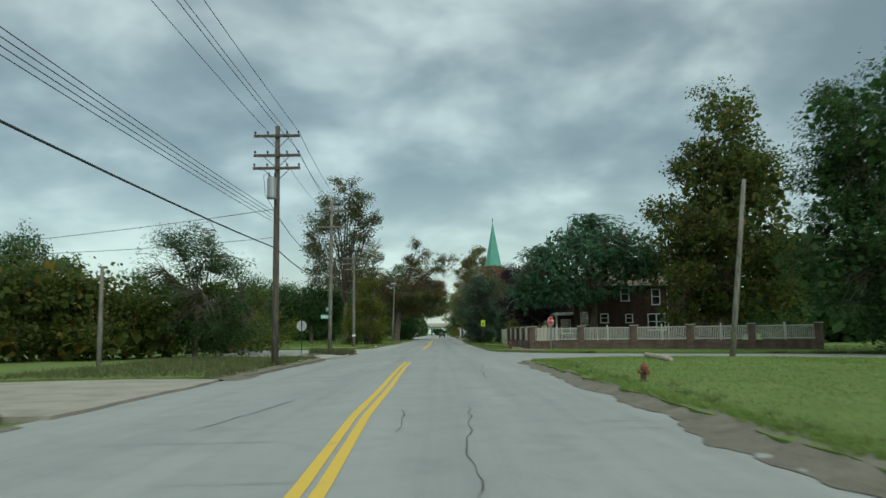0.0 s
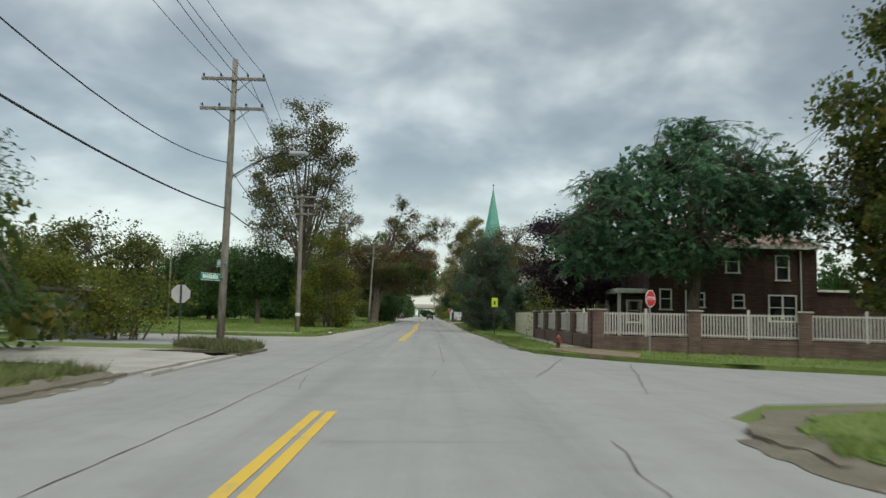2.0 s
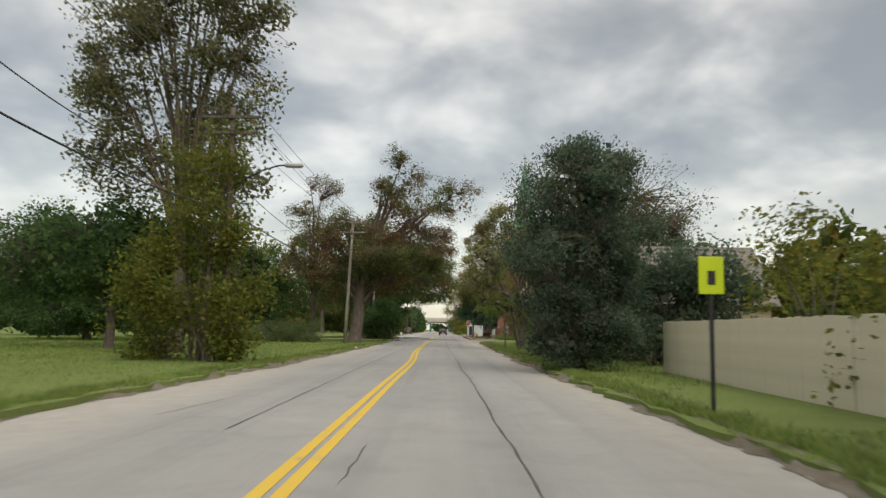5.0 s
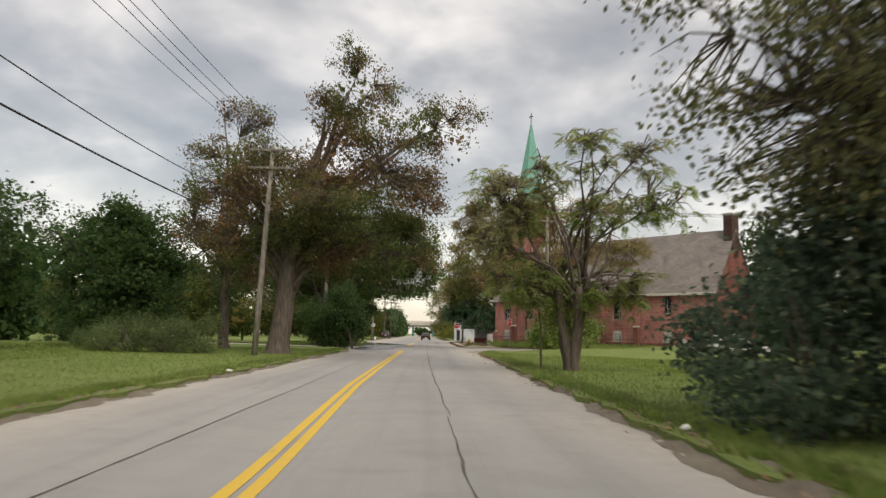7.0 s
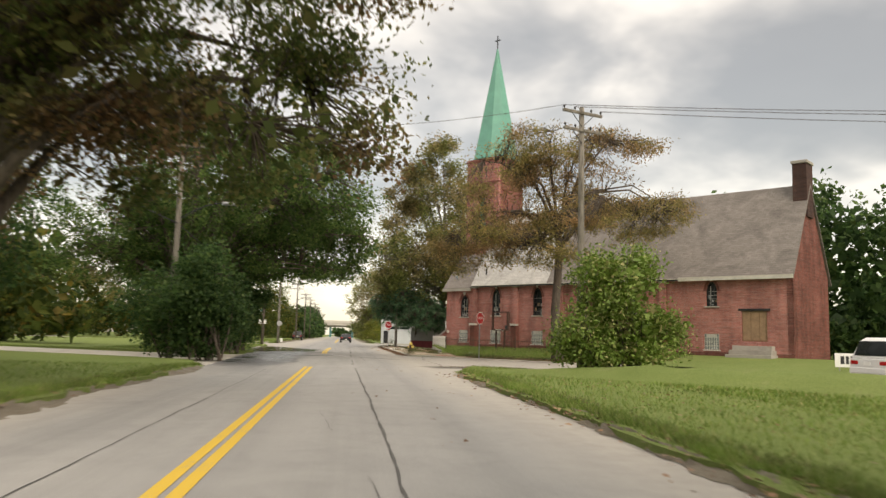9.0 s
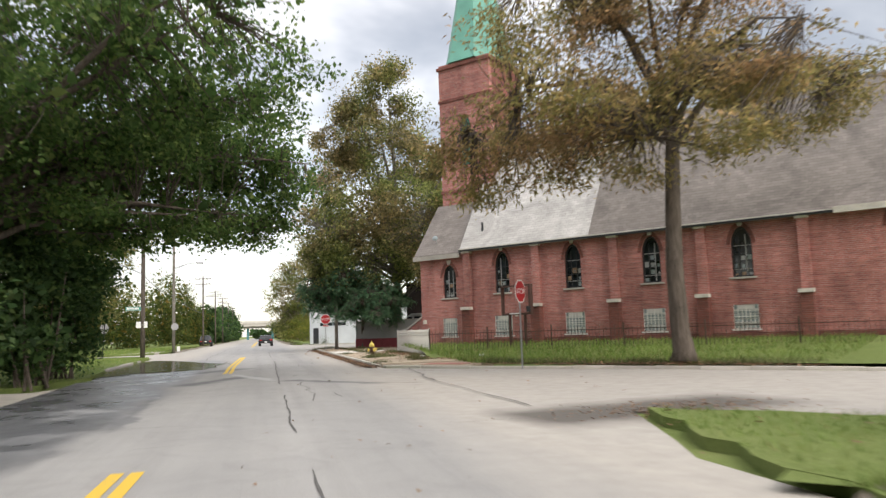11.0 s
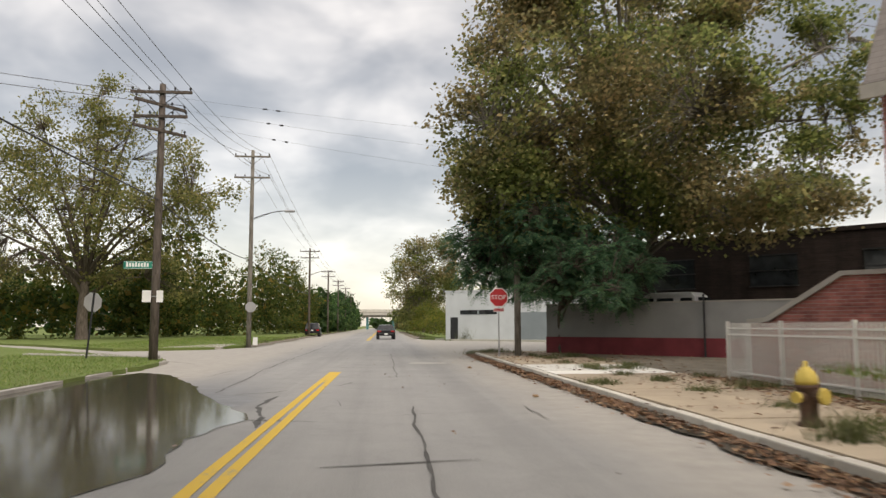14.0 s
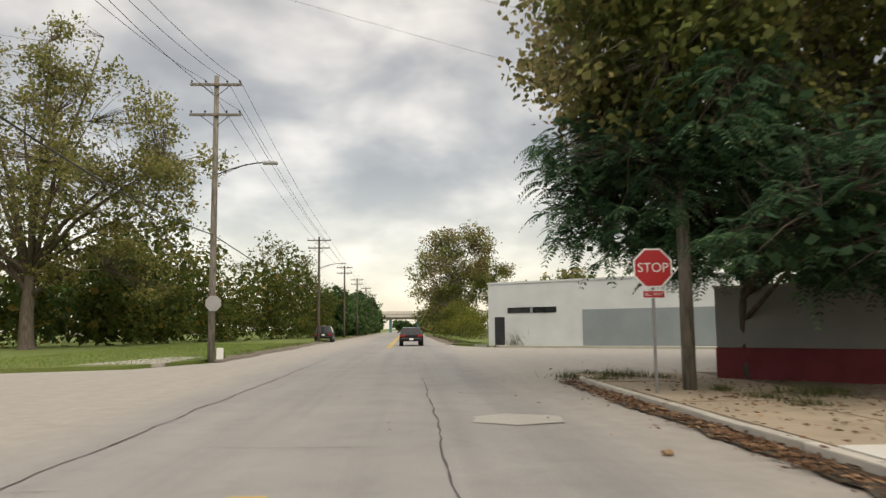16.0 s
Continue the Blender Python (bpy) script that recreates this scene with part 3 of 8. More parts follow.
LAWNS = {
    "r1": [(4.15, -40), (4.1, 20), (4.05, 28.4), (4.2, 31.2), (5.2, 32.9), (7.2, 33.8), (9.4, 34.2), (12.5, 33.6), (29, 21.5), (60, -10), (60, -40)],
    "r2": [(3.75, 53.2), (4.9, 49.7), (6.6, 46.9), (8.6, 44.9), (12.9, 42.6), (38, 29.5), (70, 40), (70, 100), (60, 104), (34, 112), (12.2, 136.8), (5.6, 144.6), (4.9, 142.3), (3.95, 138), (3.72, 120), (3.5, 105), (3.42, 85), (3.6, 65)],
    "l1": [(-6.5, -40), (-6.5, 8.5), (-7.5, 10.2), (-30, 12), (-30, -40)],
    "l2": [(-6.6, 20.6), (-6.55, 37.2), (-8.0, 39.6), (-10.5, 39.0), (-16, 44), (-17, 60), (-40, 60), (-40, 18), (-9.0, 20.4)],
    "l3": [(-6.4, 66.2), (-8.8, 65.2), (-14, 66.1), (-70, 68), (-70, 190), (-30, 220), (-14.8, 201.2), (-8.2, 192.4), (-7.65, 189), (-7.5, 175), (-6.2, 163.5), (-6.9, 158.6), (-12, 159.5), (-41, 176), (-41, 165.5), (-12, 149.0), (-6.7, 145.4), (-5.3, 140), (-5.45, 105), (-5.85, 85)],
    "l4": [(-9.0, 211.4), (-10.4, 207.8), (-14.8, 206.2), (-24, 217.6), (-60, 250), (-60, 330), (-9.2, 330), (-9.1, 250)],
    "r5": [(3.9, 241), (6.2, 232.4), (4.3, 300), (3.9, 330), (60, 330), (60, 300), (20, 240), (9.0, 236.0)],
}
LABELS = {"r1": "bright green lawn beside the dirt verge", "r2": "green verge and yard along the street", "l1": "weedy grass at the road side", "l2": "long grass under the roadside trees",
          "l3": "open mown grass lot with brown patches", "l4": "mown grass lot beyond the side street", "r5": "dry weedy verge near the warehouse"}
for k, (key, pts) in enumerate(LAWNS.items()):
    lawn(pts, 0.085 + 0.004 * k, k + 3, LABELS[key])

# dirt verges along the road edge
def wander(rng, n, k):
    """Smooth random offsets along a line, about one in size."""
    v = np.convolve(rng.normal(size=n + 2 * k), np.ones(2 * k + 1), "valid") / math.sqrt(2 * k + 1)
    return v[:n]


def verge(side, y0, y1, w, seed, z=-0.012, inner=0.22):
    rng = np.random.default_rng(seed)
    ys = np.arange(y0, y1, 0.22)
    n, cols = len(ys), 6
    edge = np.array([left_edge(y) if side < 0 else right_edge(y) for y in ys])
    a = inner + 0.10 * wander(rng, n, 6) + 0.05 * wander(rng, n, 1)
    b = w + 0.12 * wander(rng, n, 8) + 0.06 * wander(rng, n, 1)
    v, f = [], []
    for k in range(n):
        for c in range(cols):
            t = c / (cols - 1)
            lift = z + (0.105 - z) * t ** 1.4 + (0.016 * rng.normal() if 0 < c else 0)
            v.append((edge[k] + side * (-a[k] + (a[k] + max(0.06, b[k])) * t), ys[k], lift))
    for k in range(n - 1):
        for c in range(cols - 1):
            i = k * cols + c
            f.append((i, i + 1, i + cols + 1, i + cols))
    return tagged(link_mesh("dirt_verge", v, f, M_SOIL, smooth=True), "strip of bare dirt and dead leaves along the road edge", "verge", kind="structure")


verge(1, -40, 31.5, 0.22, 5, -0.012, 0.55)
verge(1, 54.0, 139, 0.34, 6, -0.012, 0.02)
verge(-1, -40, 9, 0.5, 7)
verge(-1, 20, 38, 0.4, 8)
verge(-1, 67, 140, 0.36, 9, -0.012, 0.04)
verge(-1, 213, 330, 0.8, 10)
verge(1, 242, 330, 0.8, 11)

slab("dirt_verge", outline([(3.75, 29.5), (3.8, 31.6), (4.9, 33.6), (7.0, 34.5), (9.4, 34.9), (12.4, 34.2), (12.4, 32.0), (7.4, 31.4), (5.6, 29.5)], 0.3, 0.12, 34), 0.05, M_SOIL, "bare dirt round the lawn corner", "verge")

# drives and aprons on the near left side
slab("driveway_1", outline([(-6.2, 10.0), (-6.4, 20.2), (-9.5, 20.6), (-15, 19.0), (-16, 12.0), (-9, 9.6)], 1.2, 0.12, 31), 0.045, M_DRIVE, "worn grey concrete and dirt of a driveway apron", "driveway")
slab("driveway_2", outline([(-6.0, 37.6), (-6.1, 44.0), (-7.6, 47.6), (-12.6, 48.2), (-17, 48.0), (-16.2, 44.4), (-10.6, 39.4), (-8.0, 39.9)], 1.2, 0.1, 32), 0.05, M_GREYCON, "grey concrete drive beside the street", "driveway")
lawn([(-5.6, 45.4), (-5.7, 49.0), (-7.6, 52.0), (-9.4, 52.4), (-8.8, 48.6), (-6.9, 46.6)], 0.05, 41, "weedy corner of dirt round the pole", M_SOIL)

# church lawn rising to the wall, sidewalk and kerb
def church_lawn():
    v, f, n, r = [], [], 14, random.Random(4)
    kerb = [(4.5, 163.3), (6.9, 160.4), (10.4, 156.6), (14.6, 150.6), (22, 142), (34, 128)]
    wall = [(7.9, 174.0), (9.5, 172.6), (14.0, 167.8), (20, 161.0), (27, 153.2), (42, 137)]
    inner = [(7.0, 166.5), (7.9, 165.2), (11.0, 159.2)] + [None] * 3
    for k in range(6):
        a = kerb[k] if inner[k] is None else inner[k]
        for j in range(n + 1):
            t = j / n
            x, y = a[0] + (wall[k][0] - a[0]) * t, a[1] + (wall[k][1] - a[1]) * t
            v.append((x + r.uniform(-0.06, 0.06), y + r.uniform(-0.06, 0.06), 0.13 + 0.45 * t ** 1.3 + r.uniform(0, 0.02)))
    for k in range(5):
        for j in range(n):
            i = k * (n + 1) + j
            f.append((i, i + n + 1, i + n + 2, i + 1))
    tagged(link_mesh("lawn", v, f, M_TURF, smooth=True), "long grass rising to the church wall", "lawn", kind="structure")


church_lawn()


def mound():
    """Grass bank along the side street that hides its paving from the main road."""
    r, v, f = random.Random(12), [], []
    n, m = 46, 8
    for k in range(n + 1):
        s = k / n
        x, y = 6.6 + 27.0 * s, 141.8 - 31.0 * s
        h = 0.52 * min(1.0, s * 6) * r.uniform(0.88, 1.1)
        for j in range(m + 1):
            t = j / m
            v.append((x - 3.6 * 0.758 * t, y - 3.6 * 0.652 * t, 0.07 + h * math.sin(math.pi * t) ** 1.2 + r.uniform(0, 0.015)))
    for k in range(n):
        for j in range(m):
            i = k * (m + 1) + j
            f.append((i, i + 1, i + m + 2, i + m + 1))
    tagged(link_mesh("lawn", v, f, M_TURF, smooth=True), "low grass bank beside the side street", "lawn", kind="structure")


mound()


def kerb_line(pts, label, w=0.17, z=0.14, material=None):
    """A row of kerb stones along a line."""
    root = thing("kerb", Matrix.Identity(4), label, "kerb", kind="structure")
    me = None
    r = random.Random(len(pts))
    for (x0, y0), (x1, y1) in zip(pts, pts[1:]):
        ln = math.hypot(x1 - x0, y1 - y0)
        n = max(1, round(ln / 1.5))
        for k in range(n):
            f = (k + 0.5) / n
            if me is None:
                me = boxed(-0.745, 0.745, -w / 2, w / 2, -0.2, 0.0, 0.02)
                ob = part("kerb_stone", me, material or M_KERB, root)
                me = ob.data
            else:
                ob = new("kerb_stone", me)
                ob.parent = root
            ob.matrix_local = pose(x0 + (x1 - x0) * f, y0 + (y1 - y0) * f, z + r.uniform(-0.012, 0.01), 0, 0, math.degrees(math.atan2(y1 - y0, x1 - x0)) + r.uniform(-0.6, 0.6)) @ Matrix.Diagonal((ln / n / 1.5, 1, 1, 1))
    return root


kerb_line([(5.6, 200.3), (4.75, 199.4), (4.35, 198.0), (4.3, 190), (4.3, 180), (4.3, 170), (4.3, 165.2)], "pale concrete kerb along the sidewalk", z=0.112)
kerb_line([(4.3, 165.2), (4.6, 163.2), (5.6, 161.6), (7.0, 159.9), (10.5, 155.9), (14.6, 150.2), (22, 141.5)], "low worn kerb round the corner", z=0.075)
kerb_line([(-6.35, 163), (-7.3, 172), (-7.6, 182), (-7.95, 191.6), (-9.2, 194.0)], "low worn kerb beside the puddle", z=0.085, material=M_GREYCON)
kerb_line([(-6.25, 22), (-6.2, 30), (-6.15, 38)], "broken kerb under the roadside weeds", z=0.06, material=M_SOIL)
kerb_line([(-5.7, 38), (-5.75, 45)], "low kerb along the grey drive", z=0.06, material=M_GREYCON)
kerb_line([(4.6, 240), (6.3, 233.0), (11.6, 228.6), (18.5, 222.6)], "kerb before the warehouse", z=0.1)


def sidewalk():
    root = thing("pavement", Matrix.Identity(4), "sandy concrete sidewalk flags with leaf litter", "sidewalk", kind="structure")
    r = random.Random(9)
    y, k = 163.6, 0
    while y < 198.5:
        ln = 1.55
        for x0, x1 in ((4.42, 6.1), (6.115, 7.7)):
            m = M_FLAG if (181.0 < y < 186.6) else M_WALK
            bm = boxed(x0, x1, y + 0.012, y + ln - 0.012, -0.05, 0.122 + r.uniform(-0.008, 0.010), 0.008)
            part("paving_slab", bm, m, root)
        y += ln
    bm = prism(bmesh.new(), [(7.7, 165.5), (7.7, 199.6), (9.6, 198.3), (15.0, 189.6), (11.5, 184), (8.6, 181), (7.95, 176)], -0.05, 0.115)
    part("dirt_strip", bm, M_SOIL, root, "bare dirt and dead leaves before the wall")
    # corner ramp with faded red paving
    bm = prism(bmesh.new(), [(4.55, 163.5), (5.65, 161.9), (7.05, 160.2), (8.3, 161.4), (7.0, 164.0), (5.9, 165.2), (4.45, 165.2)], -0.05, 0.085)
    part("corner_ramp", bm, M_WALK, root)
    bm = prism(bmesh.new(), [(5.7, 162.4), (6.9, 160.9), (7.7, 161.7), (6.5, 163.2)], 0.06, 0.091)
    part("tactile_paving", bm, plain("faded_red_paving", (0.36, 0.15, 0.115), 0.85, vary=0.2), root, "faded red paving")


sidewalk()
slab("driveway_3", outline([(5.6, 48.6), (6.7, 46.9), (7.6, 49.6), (6.9, 52.3), (5.6, 54.4), (4.6, 52.2)], 0.9, 0.06, 33), 0.125, plain("reddish_worn_concrete", (0.27, 0.19, 0.15), 0.9, vary=0.25, scale=1.5), "reddish worn sidewalk at the corner", "sidewalk")
slab("sidewalk_2", [(5.7, 54.9), (6.5, 54.0), (6.35, 69), (5.75, 69)], 0.115, M_GREYCON, "old grey sidewalk along the brick fence", "sidewalk")
slab("sidewalk_3", outline([(-8.0, 66.6), (-8.0, 68.0), (-14, 68.4), (-14, 67.2)], 1.0, 0.08, 36), 0.125, M_GREYCON, "broken sidewalk flags in the grass", "sidewalk")
slab("sidewalk_4", outline([(-9.0, 194.2), (-9.6, 196.6), (-16.5, 199.6), (-15.6, 197.4)], 1.0, 0.08, 37), 0.125, M_GREYCON, "grey sidewalk crossing the grass lot", "sidewalk")
slab("sidewalk_5", outline([(-9.6, 209.0), (-9.8, 216), (-11.4, 216), (-12.8, 208.4)], 1.0, 0.1, 38), 0.125, M_GREYCON, "broken pink-grey sidewalk flags", "sidewalk")
slab("sidewalk_6", [(5.0, 236), (6.4, 232.0), (12.0, 227.8), (18.8, 222.0), (19.6, 222.9), (12.4, 228.9), (6.4, 233.4)], 0.11, M_PALE, "pale sidewalk along the warehouse", "sidewalk")


# paint, cracks and puddle
def ribbon(name, pts, widths, z, material, parent, label="", closed_ends=True):
    v, f = [], []
    for k, (x, y) in enumerate(pts):
        a, b = pts[max(0, k - 1)], pts[min(len(pts) - 1, k + 1)]
        dx, dy = b[0] - a[0], b[1] - a[1]
        ln = math.hypot(dx, dy) or 1
        w = widths[k] if isinstance(widths, list) else widths
        v += [(x - dy / ln * w / 2, y + dx / ln * w / 2, z), (x + dy / ln * w / 2, y - dx / ln * w / 2, z)]
    for k in range(len(pts) - 1):
        f.append((2 * k, 2 * k + 1, 2 * k + 3, 2 * k + 2))
    return link_mesh(name, v, f, material, parent, label)


def line_x(y):
    return lerp_table(y, [(-40, -0.85), (3.6, -0.98), (9.7, -1.19), (16, -1.24), (22, -1.34), (28, -1.42), (34, -1.42), (62, -1.4), (79, -1.33), (88, -1.24), (93, -1.25), (99, -1.4), (105, -1.53), (118, -1.55), (142, -1.5), (165, -1.42), (170, -1.5), (186, -1.38), (600, -1.4)])


for y0, y1 in ((-40, 33.6), (60.6, 143.0), (163.5, 185.7), (232, 330)):
    for side in (-0.1, 0.1):
        ys = np.arange(y0, y1 + 0.01, 1.0)
        ribbon("yellow_line", [(line_x(y) + side, y) for y in ys], 0.135, 0.006, M_YELLOW, ROAD, "worn yellow centre line")
ribbon("yellow_line", [(line_x(y), y) for y in (181.4, 182.8, 184.2, 185.5)], [0.03, 0.07, 0.09, 0.09], 0.0065, M_YELLOW, ROAD)
ribbon("white_line", [(-9.0, 56.0), (-6.6, 58.2)], 0.12, 0.006, M_WHITELINE, ROAD, "faded white stop line")


def crack(x0, y0, x1, y1, w, seed, wob=0.05, step=0.35):
    r = random.Random(seed)
    ln = math.hypot(x1 - x0, y1 - y0)
    n = max(3, int(ln / step))
    dx, dy = (y1 - y0) / ln, -(x1 - x0) / ln
    pts, off, ws = [], 0.0, []
    for k in range(n + 1):
        off = off * 0.85 + r.uniform(-wob, wob) * 0.6
        f = k / n
        pts.append((x0 + (x1 - x0) * f + dx * off, y0 + (y1 - y0) * f + dy * off))
        ws.append(w * 0.55 * r.uniform(0.35, 1.25) * (0.3 if k in (0, n) else 1))
    ribbon("road_crack", pts, ws, 0.005, M_CRACK, ROAD)


crack(0.42, 44, 0.44, 62, 0.035, 1, 0.03)
crack(0.82, 66, 0.64, 98, 0.05, 2, 0.03)
crack(0.64, 98, 0.42, 117, 0.06, 23, 0.03)
crack(0.42, 117, 0.36, 142, 0.075, 3, 0.03)
crack(-2.88, 26, -2.8, 66, 0.032, 4, 0.03)
crack(-2.82, 70, -2.68, 112, 0.05, 5, 0.015)
crack(-2.7, 112, -2.9, 140, 0.04, 6, 0.02)
crack(0.4, 183, 0.42, 200, 0.05, 8, 0.05)
crack(0.32, 145, 0.34, 152, 0.06, 24, 0.04)
crack(0.35, 156, 0.5, 176, 0.085, 9, 0.05)
crack(-3.4, 8, -2.9, 13, 0.05, 10, 0.08)
crack(0.45, 1, 0.55, 11, 0.035, 11, 0.09)
crack(1.5, 20.5, 1.72, 26, 0.022, 12, 0.09)
crack(1.72, 26, 2.0, 31, 0.022, 13, 0.08)
crack(-2.92, 20.5, -2.92, 26, 0.03, 22, 0.04)
M_PATCH = concrete("worn_asphalt_patch", (0.40, 0.385, 0.355), 0.12)
part("repair_patch", flat(outline([(0.9, 190.2), (1.5, 189.8), (2.2, 190.0), (2.3, 190.8), (1.5, 191.3), (1.0, 190.9)], 0.2, 0.04, 61), 0.004), M_PATCH, ROAD, "pale patch worn into the asphalt")

rc = random.Random(77)
for k in range(60):
    y = rc.uniform(2, 235)
    x = rc.uniform(-5.0, 2.6)
    if rc.random() < 0.6:
        crack(x, y, x + rc.uniform(0.6, 2.6), y + rc.uniform(-0.25, 0.25), rc.uniform(0.015, 0.045), k + 100, 0.04)
    else:
        crack(x, y, x + rc.uniform(-0.4, 0.4), y + rc.uniform(0.8, 3.5), rc.uniform(0.015, 0.04), k + 100, 0.07)
crack(4.40, 155.8, 4.43, 149.8, 0.05, 14, 0.04)
crack(4.43, 149.8, 4.43, 146.6, 0.09, 25, 0.04)
crack(4.3, 160.4, 7.6, 157.5, 0.10, 15, 0.08)
crack(1.8, 164.2, 4.4, 160.2, 0.05, 16, 0.05)
crack(3.9, 36.2, 6.0, 45.0, 0.03, 17, 0.06)
crack(2.4, 39.5, 4.4, 47.5, 0.04, 18, 0.05)
crack(-0.6, 170.5, 1.0, 170.8, 0.12, 19, 0.05)
crack(-2.2, 174.4, -0.9, 174.0, 0.10, 20, 0.06)
crack(-2.9, 166.4, 3.2, 166.8, 0.06, 21, 0.06)
for trail, w in (([(0.8, 160.2), (1.8, 160.1)], 0.16), ([(1.0, 156.6), (0.85, 155.0), (1.05, 153.9), (0.9, 153.1), (1.05, 152.0), (0.9, 150.0)], 0.06), ([(-2.0, 152.7), (-0.4, 152.8), (0.9, 153.0), (1.2, 153.4)], 0.045), ([(1.5, 152.0), (1.55, 150.6)], 0.06),
                 ([(-2.0, 177.9), (-2.1, 176.1), (-1.8, 174.7), (-1.7, 173.4)], 0.20), ([(0.3, 174.7), (0.8, 174.9)], 0.05), ([(2.4, 175.8), (2.4, 174.0)], 0.05), ([(-1.0, 180.4), (-0.75, 181.4)], 0.09), ([(-3.4, 178.8), (-3.7, 190), (-3.75, 214)], 0.055), ([(-2.9, 178.4), (-1.9, 179.2)], 0.09), ([(5.2, 162.0), (4.9, 159.9), (4.8, 157.6), (4.5, 156.3), (4.5, 154.4)], 0.11), ([(1.2, 156.7), (2.5, 155.2), (4.0, 153.6)], 0.07), ([(-1.6, 158.2), (-0.2, 157.4), (1.0, 157.0)], 0.05)):
    for k, (a, b) in enumerate(zip(trail, trail[1:])):
        crack(a[0], a[1], b[0], b[1], w, 500 + k, 0.05, 0.2)


PUD = outline([(-7.35, 165.0), (-6.4, 164.6), (-5.2, 167.2), (-4.0, 167.6), (-2.6, 168.3), (-2.2, 170.4), (-2.3, 172.4), (-1.95, 174.4), (-2.6, 176.2), (-3.5, 178.4), (-4.3, 180.8), (-5.2, 183.0), (-5.9, 184.6), (-7.0, 185.8), (-7.75, 183.0), (-7.5, 175.0)], 0.5, 0.1, 55)
tagged(part("puddle", flat(PUD, 0.008), M_WATER), "still shallow puddle reflecting the trees", "water", kind="structure")
tagged(part("puddle", flat(outline([(-5.4, 46.6), (-6.6, 45.6), (-9.2, 46.6), (-8.0, 47.4)], 0.5, 0.08, 56), 0.062), M_WATER), "small puddle on the pale drive", "water", kind="structure")


# ---- trees ----
def tubes_np(segs, sides=3):
    """Straight thin prisms for many twigs: segs rows of x0 y0 z0 x1 y1 z1 r0 r1."""
    s = np.asarray(segs, float)
    a, b = s[:, 0:3], s[:, 3:6]
    d = b - a
    d /= np.linalg.norm(d, axis=1, keepdims=True) + 1e-9
    ref = np.where(np.abs(d[:, 2:3]) > 0.9, [[1.0, 0, 0]], [[0, 0, 1.0]])
    u = np.cross(d, ref)
    u /= np.linalg.norm(u, axis=1, keepdims=True) + 1e-9
    w = np.cross(d, u)
    vs = []
    for end, rad in ((a, s[:, 6:7]), (b, s[:, 7:8])):
        for k in range(sides):
            ang = 2 * math.pi * k / sides
            vs.append(end + (u * math.cos(ang) + w * math.sin(ang)) * rad)
    v = np.stack(vs, 1).reshape(-1, 3)
    base = (np.arange(len(s)) * 2 * sides)[:, None]
    f = np.concatenate([base + [k, (k + 1) % sides, sides + (k + 1) % sides, sides + k] for k in range(sides)])
    return v, f


def leaf_quads(rng, c, size, droop=0.0, narrow=0.62, vary=0.35, outward=None):
    """Folded diamond leaves at the points c."""
    n = len(c)
    nrm = rng.normal(size=(n, 3)) + [0, 0, 0.7]
    nrm /= np.linalg.norm(nrm, axis=1, keepdims=True)
    t = rng.normal(size=(n, 3))
    if outward is not None:
        t = t * 0.55 + outward
    t[:, 2] -= droop
    t -= nrm * (t * nrm).sum(1, keepdims=True)
    t /= np.linalg.norm(t, axis=1, keepdims=True) + 1e-9
    w = np.cross(nrm, t)
    s = (size * (1 + vary * rng.uniform(-1, 1, n)))[:, None]
    p0, p2 = c - t * s * 0.5, c + t * s * 0.5
    mid = c + nrm * s * 0.10 - t * s * 0.06
    p1, p3 = mid - w * s * narrow * 0.5, mid + w * s * narrow * 0.5
    v = np.stack([p0, p1, p2, p3], 1).reshape(-1, 3)
    return v, np.arange(n * 4).reshape(-1, 4)


def frond_quads(rng, c, d, per, length, leaflets=13, narrow=0.3):
    """Feathered leaves: leaflets in two rows along a drooping stalk, several stalks at each point of c."""
    c, d = np.repeat(c, per, axis=0), np.repeat(d, per, axis=0)
    n = len(c)
    h = d * 0.8 + rng.normal(size=(n, 3)) * 0.6
    h[:, 2] = h[:, 2] * 0.35 + 0.12
    h /= np.linalg.norm(h, axis=1, keepdims=True) + 1e-9
    ln = length * rng.uniform(0.65, 1.25, n)
    sag = rng.uniform(0.35, 0.8, n)
    side = np.cross(h, [0, 0, 1.0])
    side /= np.linalg.norm(side, axis=1, keepdims=True) + 1e-9
    t = np.linspace(0.12, 1.0, leaflets)
    pos = c[:, None, :] + h[:, None, :] * (ln[:, None] * t)[..., None]
    pos[..., 2] -= (sag * ln)[:, None] * t ** 2
    step = h[:, None, :] + np.zeros((1, leaflets, 1))
    step[..., 2] -= 2 * sag[:, None] * t
    step /= np.linalg.norm(step, axis=2, keepdims=True)
    out = []
    for s in (-1, 1):
        ax = side[:, None, :] * s + step * 0.45
        ax[..., 2] -= 0.28
        ax /= np.linalg.norm(ax, axis=2, keepdims=True)
        size = (0.34 * ln[:, None] * (1.05 - 0.6 * np.abs(t - 0.35)))[..., None] * rng.uniform(0.8, 1.2, (n, leaflets, 1))
        up = np.cross(ax, step)
        up /= np.linalg.norm(up, axis=2, keepdims=True) + 1e-9
        wd = np.cross(up, ax) * size * narrow * 0.5
        a, b = pos, pos + ax * size
        m = pos + ax * size * 0.42 + up * size * 0.05
        out.append(np.stack([a, m - wd, b, m + wd], 2).reshape(-1, 3))
    v = np.concatenate(out)
    return v, np.arange(len(v)).reshape(-1, 4)


